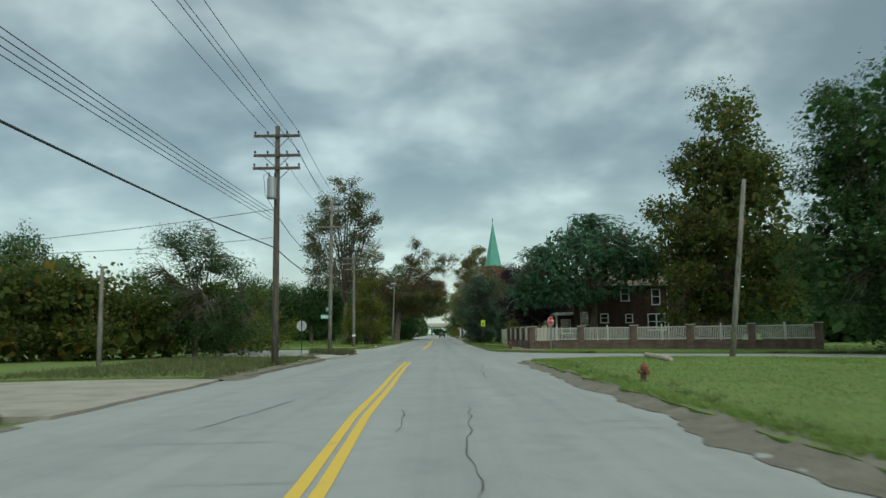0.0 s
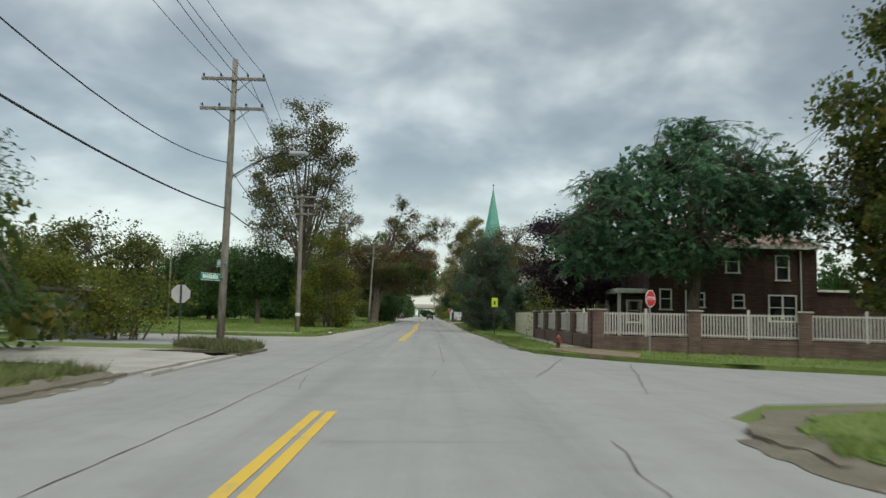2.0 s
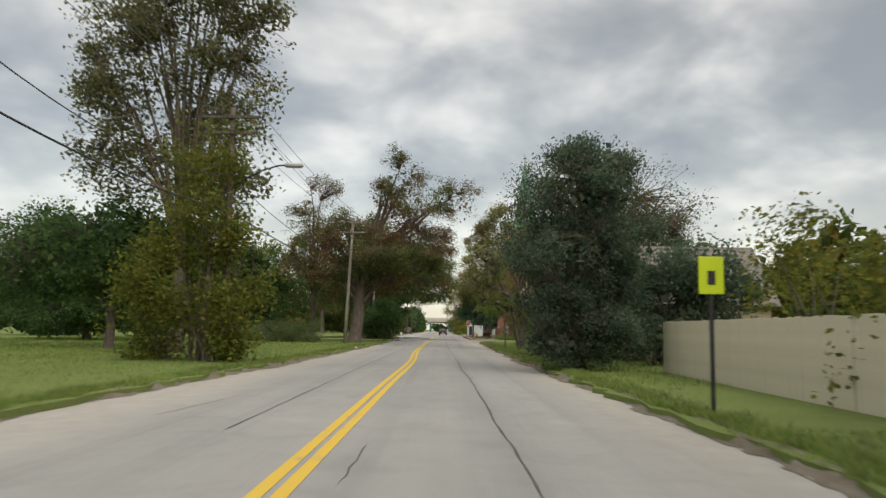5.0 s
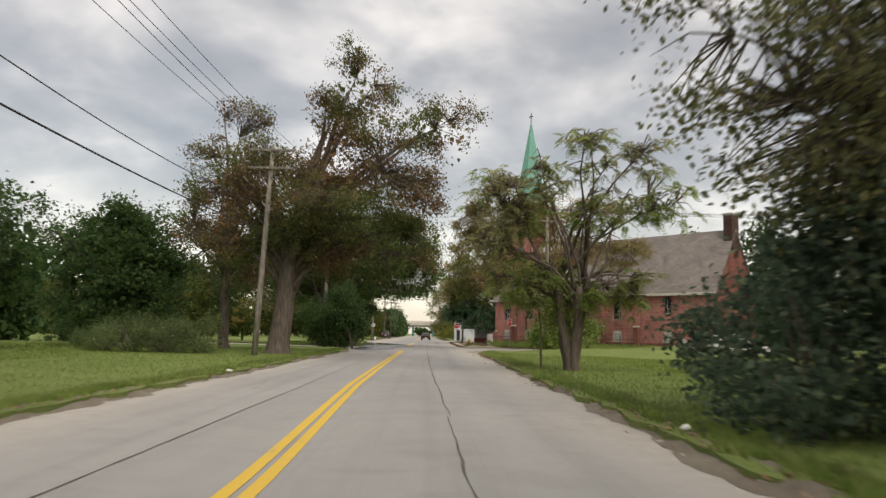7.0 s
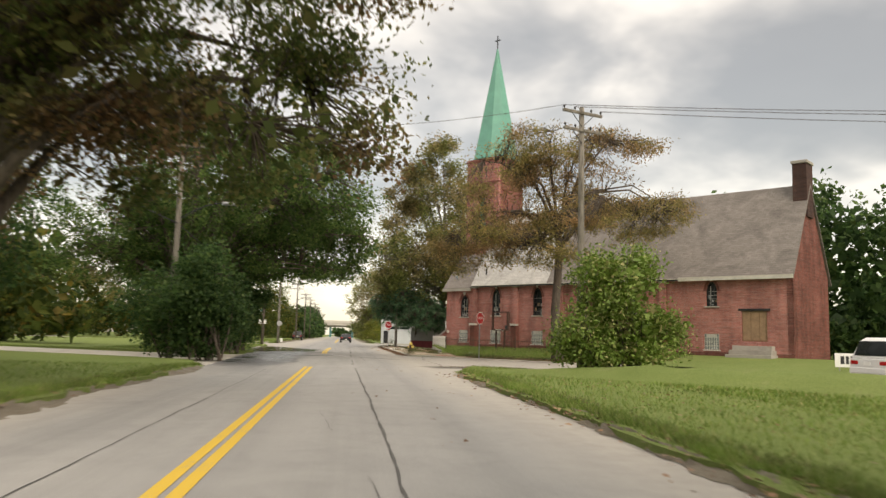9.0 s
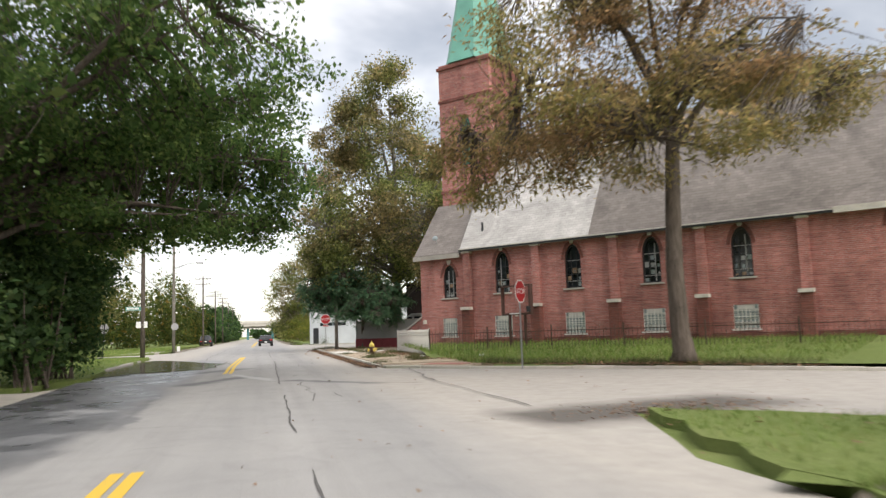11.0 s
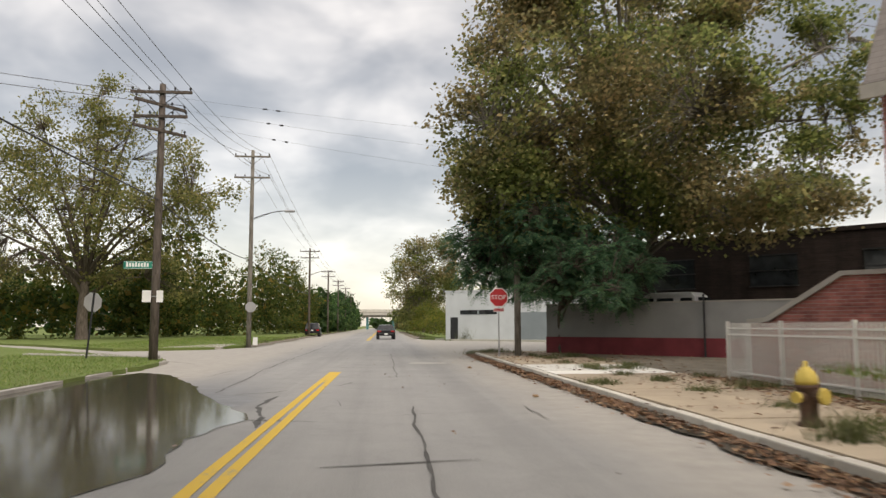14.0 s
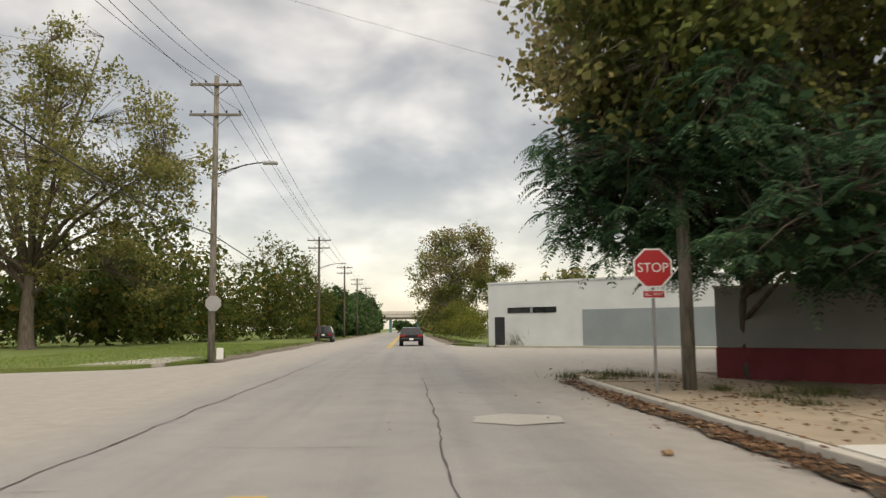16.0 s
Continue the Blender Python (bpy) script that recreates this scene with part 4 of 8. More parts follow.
def grow(rng, lobes, clumps, shell):
    """Clump centres in a crown: each lobe holds boughs, each bough a puff of clumps, so that gaps stay between."""
    vol = np.array([l[3] * l[4] * l[5] for l in lobes])
    wts = vol ** 0.72
    wts = wts / wts.sum()
    boughs = []
    for k, l in enumerate(lobes):
        n = max(5, int(round(wts[k] * clumps / 22)))
        d = rng.normal(size=(n, 3))
        d /= np.linalg.norm(d, axis=1, keepdims=True)
        r = shell + (0.95 - shell) * rng.uniform(0, 1, n) ** 0.5
        size = 0.44 * rng.uniform(0.65, 1.25, n)
        for q in range(n):
            boughs.append(np.r_[np.array(l[:3]) + d[q] * np.array(l[3:6]) * r[q], np.array(l[3:6]) * size[q] * [1, 1, 0.8], wts[k] / n])
    boughs = np.array(boughs)
    pick = rng.choice(len(boughs), clumps, p=boughs[:, 6] / boughs[:, 6].sum())
    B = boughs[pick]
    d = rng.normal(size=(clumps, 3))
    d /= np.linalg.norm(d, axis=1, keepdims=True)
    r = (0.25 + 0.75 * rng.uniform(0, 1, clumps) ** 0.6)[:, None]
    out = B[:, :3] + d * B[:, 3:6] * r
    loose = rng.uniform(0, 1, clumps) < 0.18
    L = np.array([l[:6] for l in lobes])[rng.choice(len(lobes), clumps, p=wts)]
    rr = (0.3 + 0.66 * rng.uniform(0, 1, clumps) ** 0.5)[:, None]
    out[loose] = (L[:, :3] + d * L[:, 3:6] * rr)[loose]
    return out, d


def with_core(rng, v, f, lobes, n, size, reach=0.78):
    """Shaded leaves deep inside the crown, larger than those of its skin."""
    L = np.array([l[:6] for l in lobes])
    w = (L[:, 3] * L[:, 4] * L[:, 5]) ** 0.72
    L = L[rng.choice(len(L), n, p=w / w.sum())]
    d = rng.normal(size=(n, 3))
    d /= np.linalg.norm(d, axis=1, keepdims=True)
    c = L[:, :3] + d * L[:, 3:6] * (reach * rng.uniform(0, 1, n) ** 0.45)[:, None]
    v2, f2 = leaf_quads(rng, c, size * 2.3, 0.1, 0.75)
    return np.concatenate([v, v2]), np.concatenate([f, f2 + len(v)])


def tree(name, x, y, z, trunk_h, r0, lobes, clumps, per, size, spread, leaf, wood, label, seed, lean=(0, 0), shell=0.35, droop=0.15, narrow=0.62, category="tree",
         forks=1, fork_spread=0.0, group="", twig=0.018, outward=0.0, flatten=0.75, core=0, frond=0.0, arch=0.0):
    rng = np.random.default_rng(seed)
    clumps, per, size, spread = int(clumps * 1.22), int(per * 0.86 + 0.5), size * 0.84, spread * 0.72
    root = thing(name, pose(x, y, z), label, category, group)
    centres, dirs = grow(rng, lobes, clumps, shell)
    centres[:, 2] = np.maximum(centres[:, 2], 0.12)
    bm = bmesh.new()
    nodes = []
    for fk in range(forks):
        a = 2 * math.pi * fk / max(1, forks) + rng.uniform(0, 1)
        ox, oy = (math.cos(a) * fork_spread, math.sin(a) * fork_spread) if forks > 1 else (0, 0)
        rr = r0 * (1.0 if forks == 1 else 0.8)
        top = Vector((lean[0] + ox * 2.2, lean[1] + oy * 2.2, trunk_h))
        pts = [Vector((ox * 0.3, oy * 0.3, -0.15)).lerp(top, f) + Vector((rng.uniform(-1, 1), rng.uniform(-1, 1), 0)) * 0.05 * trunk_h * f * (1 - f) * 2 for f in (0, 0.04, 0.12, 0.35, 0.6, 0.82, 1)]
        tube(bm, pts, [rr * 1.7, rr * 1.3, rr * 1.08, rr, rr * 0.9, rr * 0.8, rr * 0.66], 9)
        mine = [l for k, l in enumerate(lobes) if k % forks == fk] or lobes[:1]
        for k, l in enumerate(mine):
            c = Vector(l[:3])
            reach = max(l[3:6])
            for j in range(2 if len(mine) > 2 else 4):
                tip = c + Vector((rng.uniform(-0.5, 0.5) * l[3], rng.uniform(-0.5, 0.5) * l[4], rng.uniform(-0.1, 0.65) * l[5]))
                start = pts[-1].lerp(pts[4], rng.uniform(0, 0.9))
                if arch:
                    start = pts[-1].lerp(pts[5], rng.uniform(0, 1.2))
                elif tip.z < start.z:
                    start = pts[4].lerp(pts[3], rng.uniform(0, 1))
                m1 = start.lerp(tip, 0.35) + Vector((rng.uniform(-0.3, 0.3), rng.uniform(-0.3, 0.3), (0.10 + arch) * (tip - start).length))
                m2 = start.lerp(tip, 0.7) + Vector((rng.uniform(-0.3, 0.3), rng.uniform(-0.3, 0.3), (0.08 + arch) * (tip - start).length))
                q = rr * rng.uniform(0.34, 0.5)
                tube(bm, [start, m1, m2, tip], [q, q * 0.7, q * 0.42, 0.02], 6)
                nodes += [m1.lerp(m2, f) for f in (0.3, 0.8)] + [m2.lerp(tip, f) for f in (0.0, 0.35, 0.7, 1.0)]
    part("trunk", bm, wood, root, smooth=True)
    nd = np.array([tuple(p) for p in nodes])
    near = np.argmin(((centres[:, None, :] - nd[None]) ** 2).sum(-1), 1)
    s = nd[near]
    mid = (s + centres) / 2 + rng.normal(size=centres.shape) * 0.15 + [0, 0, 0.1]
    seg = np.concatenate([np.hstack([s, mid, np.full((len(s), 1), twig * 1.5), np.full((len(s), 1), twig)]), np.hstack([mid, centres, np.full((len(s), 1), twig), np.full((len(s), 1), twig * 0.35)])])
    v, f = tubes_np(seg)
    tagged(link_mesh("branchwork", v, f, wood, root), kind="stuff")
    cc = np.repeat(centres, per, axis=0)
    off = rng.normal(size=cc.shape) * spread
    off[:, 2] *= flatten
    ow = np.repeat(dirs, per, axis=0) * outward if outward else None
    v, f = frond_quads(rng, centres, dirs, per, frond, 8, narrow) if frond else leaf_quads(rng, cc + off, size, droop, narrow, outward=ow)
    if core:
        v, f = with_core(rng, v, f, lobes, core, size)
    v[:, 2] = np.maximum(v[:, 2], 0.03)
    crown = link_mesh("crown", v, f, leaf, root)
    return root


def bush(name, x, y, z, lobes, clumps, per, size, spread, leaf, label, seed, group="", stems=5, wood=None, **kw):
    rng = np.random.default_rng(seed)
    clumps, per, size, spread = int(clumps * 1.2), int(per * 1.0), size * 0.9, spread * 0.8
    root = thing(name, pose(x, y, z), label, "bush", group)
    centres, dirs = grow(rng, lobes, clumps, kw.get("shell", 0.45))
    centres[:, 2] = np.maximum(centres[:, 2], 0.1)
    bm = bmesh.new()
    for l in lobes:
        for k in range(stems):
            tip = Vector((l[0] + rng.uniform(-0.6, 0.6) * l[3], l[1] + rng.uniform(-0.6, 0.6) * l[4], l[2] + rng.uniform(0.0, 0.8) * l[5]))
            foot = Vector((l[0] * 0.9 + rng.uniform(-0.3, 0.3), l[1] * 0.9 + rng.uniform(-0.3, 0.3), -0.1))
            tube(bm, [foot, foot.lerp(tip, 0.5) + Vector((rng.uniform(-0.2, 0.2), rng.uniform(-0.2, 0.2), 0)), tip], [0.05, 0.035, 0.01], 5)
    tagged(part("brushwood", bm, wood or M_BARK, root), kind="stuff")
    cc = np.repeat(centres, per, axis=0)
    off = rng.normal(size=cc.shape) * spread
    ow = np.repeat(dirs, per, axis=0) * kw.get("outward", 0.0) if kw.get("outward") else None
    v, f = leaf_quads(rng, cc + off, size, kw.get("droop", 0.1), kw.get("narrow", 0.62), outward=ow)
    if kw.get("core"):
        v, f = with_core(rng, v, f, lobes, kw["core"], size)
    v[:, 2] = np.maximum(v[:, 2], 0.03)
    link_mesh("foliage", v, f, leaf, root)
    return root


def ell(x, y, z, r, rz=None, ry=None):
    return (x, y, z, r, ry or r, rz or r)


# right side, first block
tree("tree", 20.8, 50.5, 0.1, 7.0, 0.34, [ell(0, 0, 8.0, 5.4, 4.5), ell(0.5, 0, 4.2, 5.2, 3.2), ell(-3.3, 0, 9.4, 2.8, 2.6), ell(0.2, 0, 15.4, 3.0, 4.2), ell(0, 0, 12.2, 3.8, 3.0), ell(2.5, 1, 11.5, 3.2, 3.2), ell(-1.8, -0.5, 12.8, 2.2, 2.4), ell(3.6, 1, 6.5, 3, 3.0), ell(-2.5, 0, 5.0, 3.2, 2.4), ell(-3.4, -0.5, 2.8, 2.6, 1.8)],
     1200, 28, 0.27, 0.42, F_MAPLE, M_BARK, "tall maple with dense dark green leaves turning rust", 11, core=4000)
tree("tree", 23.4, 35.5, 0.1, 6.0, 0.28, [ell(0.6, 0, 6.2, 4.2, 3.8), ell(-0.5, 0, 10.5, 3.7, 2.6), ell(1.5, 0, 3.0, 4.2, 2.6), ell(1.5, 0, 13.8, 3.0, 2.2), ell(-2.4, 0, 12.6, 2.2, 1.4), ell(2.8, 1, 8.6, 3.4, 3.0), ell(3.5, 0, 12.0, 3.0, 2.2), ell(-2.6, 0.5, 4.8, 2.8, 3.8), ell(-2.2, 1.0, 8.4, 2.2, 2.2)],
     1700, 28, 0.28, 0.42, F_DARK, M_BARK, "ragged dark tree with feathery upper branches", 12, droop=0.5, narrow=0.3, outward=0.8, core=3200)
bush("bush", 26.5, 34.5, 0.1, [ell(0, 0, 1.6, 3.2, 2.4), ell(3, -2, 2.2, 3.2, 3), ell(-2.6, 2.0, 1.2, 2.0, 1.6)], 260, 36, 0.2, 0.4, F_DARK, "dense dark shrubs beside the fence end", 13)
tree("tree", 12.0, 57.8, 0.1, 3.6, 0.30, [ell(-1.0, -1.5, 6.3, 4.6, 2.6), ell(-4.0, -2, 5.2, 2.6, 2.0), ell(3.0, -1, 6.8, 4.0, 2.6), ell(0.5, 0, 8.7, 3.4, 1.7), ell(4.6, -1, 6.4, 2.6, 1.7), ell(-1.5, -2.4, 4.2, 2.6, 1.3), ell(-0.3, -1, 9.8, 1.4, 0.9), ell(-4.4, -1.5, 4.0, 2.2, 1.4), ell(-3.7, -1.2, 7.0, 2.0, 1.2), ell(-2.2, -1, 8.5, 1.8, 1.0)],
     1750, 4, 0.17, 0.42, F_BLUE, M_BARK, "spreading locust tree with layered dark green fronds", 14, narrow=0.36, lean=(0.4, -0.5), core=4600, frond=0.44)
tree("tree", 7.9, 66.0, 0.1, 2.2, 0.13, [ell(-0.1, -0.8, 3.3, 2.4, 1.8), ell(-0.2, -0.5, 5.4, 1.9, 1.9), ell(1.6, -1, 3.2, 1.9, 1.7), ell(0.6, -0.6, 6.6, 1.2, 1.0)], 520, 32, 0.18, 0.3, F_PURPLE, M_BARK, "purple-leaved maple standing behind the fence", 15, core=700)
bush("bush", 8.2, 72.5, 0.1, [ell(0, 0, 1.6, 1.6, 1.4), ell(0.5, 5, 2.0, 2.0, 1.8)], 120, 30, 0.16, 0.3, F_YELLOW, "pale green shrub showing over the cream fence", 16)
tree("evergreen_tree", 4.5, 85.0, 0.1, 3.0, 0.2, [ell(-0.2, 0, 1.9, 1.9, 1.5), ell(-0.4, 0, 3.8, 2.1, 1.7), ell(0, 0, 5.6, 2.0, 1.5), ell(0.6, 0.2, 6.9, 1.4, 0.9), ell(1.5, 0.8, 4.4, 1.3, 1.5), ell(1.3, 0.5, 6.3, 1.1, 1.1), ell(1.7, 1.0, 2.4, 1.2, 1.5), ell(-0.9, -0.8, 0.8, 1.2, 0.7), ell(0.9, -0.6, 1.0, 1.4, 0.9)],
     1500, 30, 0.14, 0.25, F_EVER, M_BARK, "dense dark roadside tree leafy down to the ground", 17, shell=0.5, outward=0.3, narrow=0.5, twig=0.012, core=1600)
tree("tree", 7.5, 96.6, 0.1, 5.0, 0.26, [ell(0.4, 0, 5.2, 2.6, 1.9, 1.5), ell(-1.6, -0.6, 8.0, 3.0, 2.2, 1.6), ell(2, 1.0, 8.0, 3.4, 2.6, 2.0), ell(-2.2, -0.4, 5.6, 2.4, 1.5, 1.4), ell(1.4, -1.0, 2.0, 2.2, 1.9, 1.6), ell(0.2, -0.6, 3.6, 2.6, 2.0, 1.6), ell(2.2, -0.4, 4.2, 2.4, 2.0, 1.6), ell(0.9, -0.4, 5.0, 2.2, 1.8, 1.6), ell(2.6, 0.2, 6.2, 2.2, 1.8, 1.6), ell(-1.5, -0.2, 4.1, 1.5, 1.3, 1.2), ell(-0.6, 0, 4.4, 1.5, 1.3, 1.2), ell(-3.2, -0.4, 7.2, 1.8, 1.2, 1.0)],
     1700, 18, 0.15, 0.38, F_PALE, M_BARK, "gnarled tree with thin dark foliage against the sky", 18, shell=0.45)
bush("bush", 5.6, 96.0, 0.1, [ell(0, 0, 1.4, 1.7, 1.4), ell(0.9, 3.2, 1.3, 1.5, 1.3), ell(1.8, -2, 2.0, 2.2, 2.0), ell(0.8, 0.2, 3.0, 1.5, 1.3), ell(-0.6, -0.8, 0.7, 1.1, 0.7)], 520, 30, 0.15, 0.3, F_EVER, "scrubby roadside bush hanging over the verge", 19)
tree("tree", 5.5, 112.9, 0.1, 3.0, 0.2, [ell(-2.0, 0, 3.4, 1.4, 1.2), ell(2.2, 0.2, 3.3, 1.5, 1.0), ell(-2.6, -0.6, 5.9, 1.5, 1.1), ell(-1.5, -0.4, 7.1, 1.7, 0.9), ell(0.6, 0, 7.9, 1.8, 0.8), ell(2.4, 0.3, 7.8, 1.6, 0.8), ell(3.7, 0, 6.2, 1.7, 0.9), ell(1.6, 0, 5.9, 1.6, 0.8), ell(-0.5, -0.3, 5.4, 1.9, 0.9), ell(-0.9, 0.4, 3.0, 1.5, 1.2), ell(1.2, 0.4, 2.8, 1.6, 1.2), ell(-2.9, -0.6, 4.4, 1.0, 0.8)],
     660, 3, 0.15, 0.4, F_HEAVEN, M_BARK, "small multi-stemmed tree with feathered yellow-green leaves", 20, forks=4, fork_spread=0.3, narrow=0.36, frond=0.44)

bush("bush", 5.3, 113.5, 0.1, [ell(-0.7, 0, 2.9, 1.5, 1.2), ell(0.5, 0.3, 2.6, 1.3, 1.2), ell(-0.2, 0.3, 1.4, 0.8, 0.9)], 110, 24, 0.13, 0.26, F_HEAVEN, "leafy suckers round the stems of the small tree", 28, stems=1)

bush("bush", 8.2, 88.4, 0.1, [ell(0, 0, 1.6, 1.9, 1.8), ell(1.7, 0.4, 1.6, 1.6, 1.8), ell(0.6, 0.4, 3.6, 1.8, 1.6), ell(2.4, 0.6, 3.4, 1.8, 1.6)], 460, 28, 0.17, 0.3, F_EVER, "dark shrubs before a small house", 72, core=500)

# before and beside the church
tree("tree", 12.3, 154.8, 0.3, 8.2, 0.26, [ell(-3.4, -0.6, 7.2, 3.4, 1.9), ell(2.2, 1, 9.6, 4.0, 1.9), ell(-0.3, 0, 12.2, 3.4, 1.7), ell(5.4, 1.5, 8.6, 3.2, 1.5), ell(-5.4, 1.0, 6.6, 2.6, 1.6), ell(1, -3.6, 8.2, 3.0, 1.3), ell(-2.0, -2.6, 6.2, 3.0, 1.2), ell(-3.6, 0.4, 10.6, 3.0, 1.9), ell(-2.0, 4.4, 7.4, 2.8, 1.2), ell(3.6, 0, 12.6, 2.6, 1.4), ell(7.4, 1.0, 9.4, 1.8, 1.0)],
     1500, 28, 0.25, 0.42, F_RUST, M_BARK, "tree with rust-brown feathery foliage on dark limbs", 21, droop=0.35, narrow=0.28, outward=0.9, flatten=0.5, shell=0.25, arch=0.12)
bush("bush", 9.9, 138.4, 0.1, [ell(0, 0, 1.5, 1.9, 1.5), ell(0.1, 0, 3.3, 1.6, 1.6), ell(-1.2, -0.4, 1.2, 1.2, 1.2), ell(1.0, -0.4, 1.4, 1.3, 1.4)], 460, 30, 0.16, 0.28, F_GRASS, "tall bright green shrub growing in the grass", 22, core=900)
tree("plane_tree", 11.0, 196.8, 0.1, 8.0, 0.36, [ell(-3.4, -2.5, 11.0, 4.6, 4.8), ell(0.6, -4, 10.0, 4.4, 3.8), ell(-1.4, -1, 17.0, 4.4, 3.6), ell(-5.9, -2.8, 8.6, 2.7, 3.2), ell(-6.6, -3.4, 6.4, 1.8, 2.0), ell(-6.4, -0.8, 7.0, 2.0, 2.2), ell(-5.6, -1.5, 13.2, 2.3, 3.0), ell(-4.8, -1.5, 17.0, 2.6, 2.6), ell(3.2, -4.8, 6.8, 3.8, 2.0), ell(2.6, -2, 15.4, 3.2, 2.4), ell(-0.9, -2, 21.6, 2.8, 2.8), ell(-3.6, -1.5, 20.2, 2.4, 2.6), ell(-4.2, -3.0, 7.0, 3.2, 2.4), ell(2.4, -5.8, 5.9, 3.6, 1.6), ell(5.6, -5.2, 6.4, 2.6, 1.5), ell(7.4, -4.4, 9.6, 2.7, 1.9), ell(8.4, -4.0, 13.0, 2.6, 2.1), ell(5.8, -3.0, 15.8, 2.6, 2.0)],
     2500, 33, 0.23, 0.44, F_PLANE, M_BARK_PALE, "huge plane tree with brown-green autumn leaves over the sidewalk", 23, narrow=0.8)
tree("tree", 14.6, 203.0, 0.1, 8.0, 0.40, [ell(0, 0, 12.0, 4.6, 4.4), ell(3.0, -2, 8.6, 3.2, 2.6), ell(-4, 2, 10, 4.0, 4.0), ell(0, 0, 17, 3.6, 3.0)], 560, 22, 0.36, 0.55, F_PLANE, M_BARK, "tall tree with brown-green leaves behind the wall", 24)
tree("tree", 8.0, 196.6, 0.1, 3.0, 0.16, [ell(-2.0, -0.8, 4.6, 2.8, 2.0), ell(1.0, -1.6, 4.3, 2.6, 1.7), ell(-1.2, -0.5, 5.6, 2.6, 1.3), ell(-0.6, -1.2, 3.1, 2.6, 1.0), ell(1.6, -3.0, 2.7, 1.4, 1.1), ell(-1.8, -3.7, 5.2, 2.0, 1.3), ell(0.6, -4.0, 4.4, 1.8, 1.3), ell(-3.3, -2.2, 4.6, 1.8, 1.4), ell(-2.9, -1.0, 3.4, 1.8, 1.0), ell(-1.5, -5.4, 2.7, 1.3, 1.0), ell(-0.3, -5.6, 3.5, 1.5, 1.2), ell(0.1, -7.0, 2.3, 0.7, 0.7), ell(1.2, -4.6, 3.6, 1.5, 1.1)],
     2000, 3, 0.16, 0.36, F_BLUE, M_BARK, "dark green tree with drooping fronds by the stop sign", 25, narrow=0.34, core=1500, frond=0.48)
tree("tree", 7.4, 300.0, 0, 6.0, 0.35, [ell(-3, 0, 11, 4.0, 6.2), ell(2, 0, 12, 4.2, 6.5), ell(6, 2, 9.5, 4.0, 5), ell(-1, 0, 5, 5.4, 4.0)], 1000, 26, 0.42, 0.65, F_PLANE, M_BARK_PALE, "pale-trunked roadside trees beyond the warehouse", 26)
bush("bush", 8.4, 262.0, 0, [ell(0, 0, 1.6, 3.0, 1.8), ell(-1.4, 12, 2.0, 3.0, 2.2), ell(0, 26, 2.4, 3.4, 2.8)], 240, 30, 0.26, 0.45, F_YELLOW, "weedy bushes along the far verge", 27)

# left side
bush("bush", -7.0, 158.6, 0.1, [ell(0, 0, 1.9, 1.7, 1.7), ell(0.4, 1.2, 3.4, 1.6, 1.2), ell(-1.4, 1.0, 2.4, 1.6, 1.8)], 320, 30, 0.18, 0.32, F_DARK, "dark suckers at the foot of the maple", 47, core=500)
bush("bush", -6.9, 163.2, 0.1, [ell(0, 0, 2.2, 1.0, 1.9), ell(-0.5, 0.9, 3.6, 1.2, 1.2), ell(-0.6, -0.6, 1.2, 1.0, 1.1)], 260, 30, 0.17, 0.3, F_DARK, "hanging dark foliage at the edge of the grass", 48, core=400)
bush("bush", -8.6, 7.0, 0.05, [ell(0, 0, 0.35, 1.2, 0.45), ell(-2, -1, 0.4, 1.5, 0.5)], 110, 30, 0.12, 0.2, F_WEED, "low weeds at the drive's edge", 29, narrow=0.3)
tree("tree", -14.2, 41.5, 0.1, 3.0, 0.16, [ell(0, 0, 3.6, 3.4, 2.6), ell(0.8, -0.5, 6.0, 1.8, 2.2), ell(-1.6, 0, 5.2, 2.0, 2.2), ell(2.2, -0.5, 2.4, 2.0, 1.8), ell(0, 0, 1.5, 3.2, 1.4)],
     640, 30, 0.2, 0.34, F_DARK, M_BARK, "dark shrubby tree with feathery upright shoots", 30, outward=0.8, narrow=0.3)
bush("bush", -20.5, 38.0, 0.1, [ell(0, 0, 2.2, 3.2, 2.2), ell(-4.2, -2, 2.0, 3.2, 2.0), ell(2.6, 0.5, 2.0, 2.8, 1.9), ell(-0.5, 1.5, 4.0, 2.2, 1.4)], 480, 32, 0.2, 0.38, F_MAPLE, "tangled olive-green thicket beside the drive", 31)
bush("bush", -27.5, 33.5, 0.1, [ell(0, 0, 2.0, 3.6, 2.0), ell(-4, -3, 1.8, 3.4, 1.9), ell(-8, -5, 2.2, 4.0, 2.2)], 340, 32, 0.22, 0.42, F_OAK, "brown-green thicket along the lot", 32)
tree("tree", -31.0, 53.0, 0.1, 4.0, 0.22, [ell(0, 0, 6.6, 3.2, 2.6), ell(2.4, 0, 5.2, 2.4, 2.0), ell(-2.4, 0, 5.4, 2.4, 2.0)], 340, 28, 0.24, 0.42, F_DARK, M_BARK, "rounded dark tree behind the thicket", 33)
bush("vine_thicket", -16.0, 56.2, 0.1, [ell(0, 0, 1.9, 2.8, 1.9), ell(-4.0, 0.6, 2.2, 3.4, 2.0), ell(2.2, -0.2, 1.4, 1.8, 1.4), ell(3.6, -0.3, 1.7, 1.4, 1.5), ell(-8.6, 1.2, 2.4, 3.6, 2.3), ell(-2.0, 0, 3.6, 2.0, 1.0)], 560, 32, 0.19, 0.34, F_YELLOW, "yellow-green vines smothering an old shed", 34)
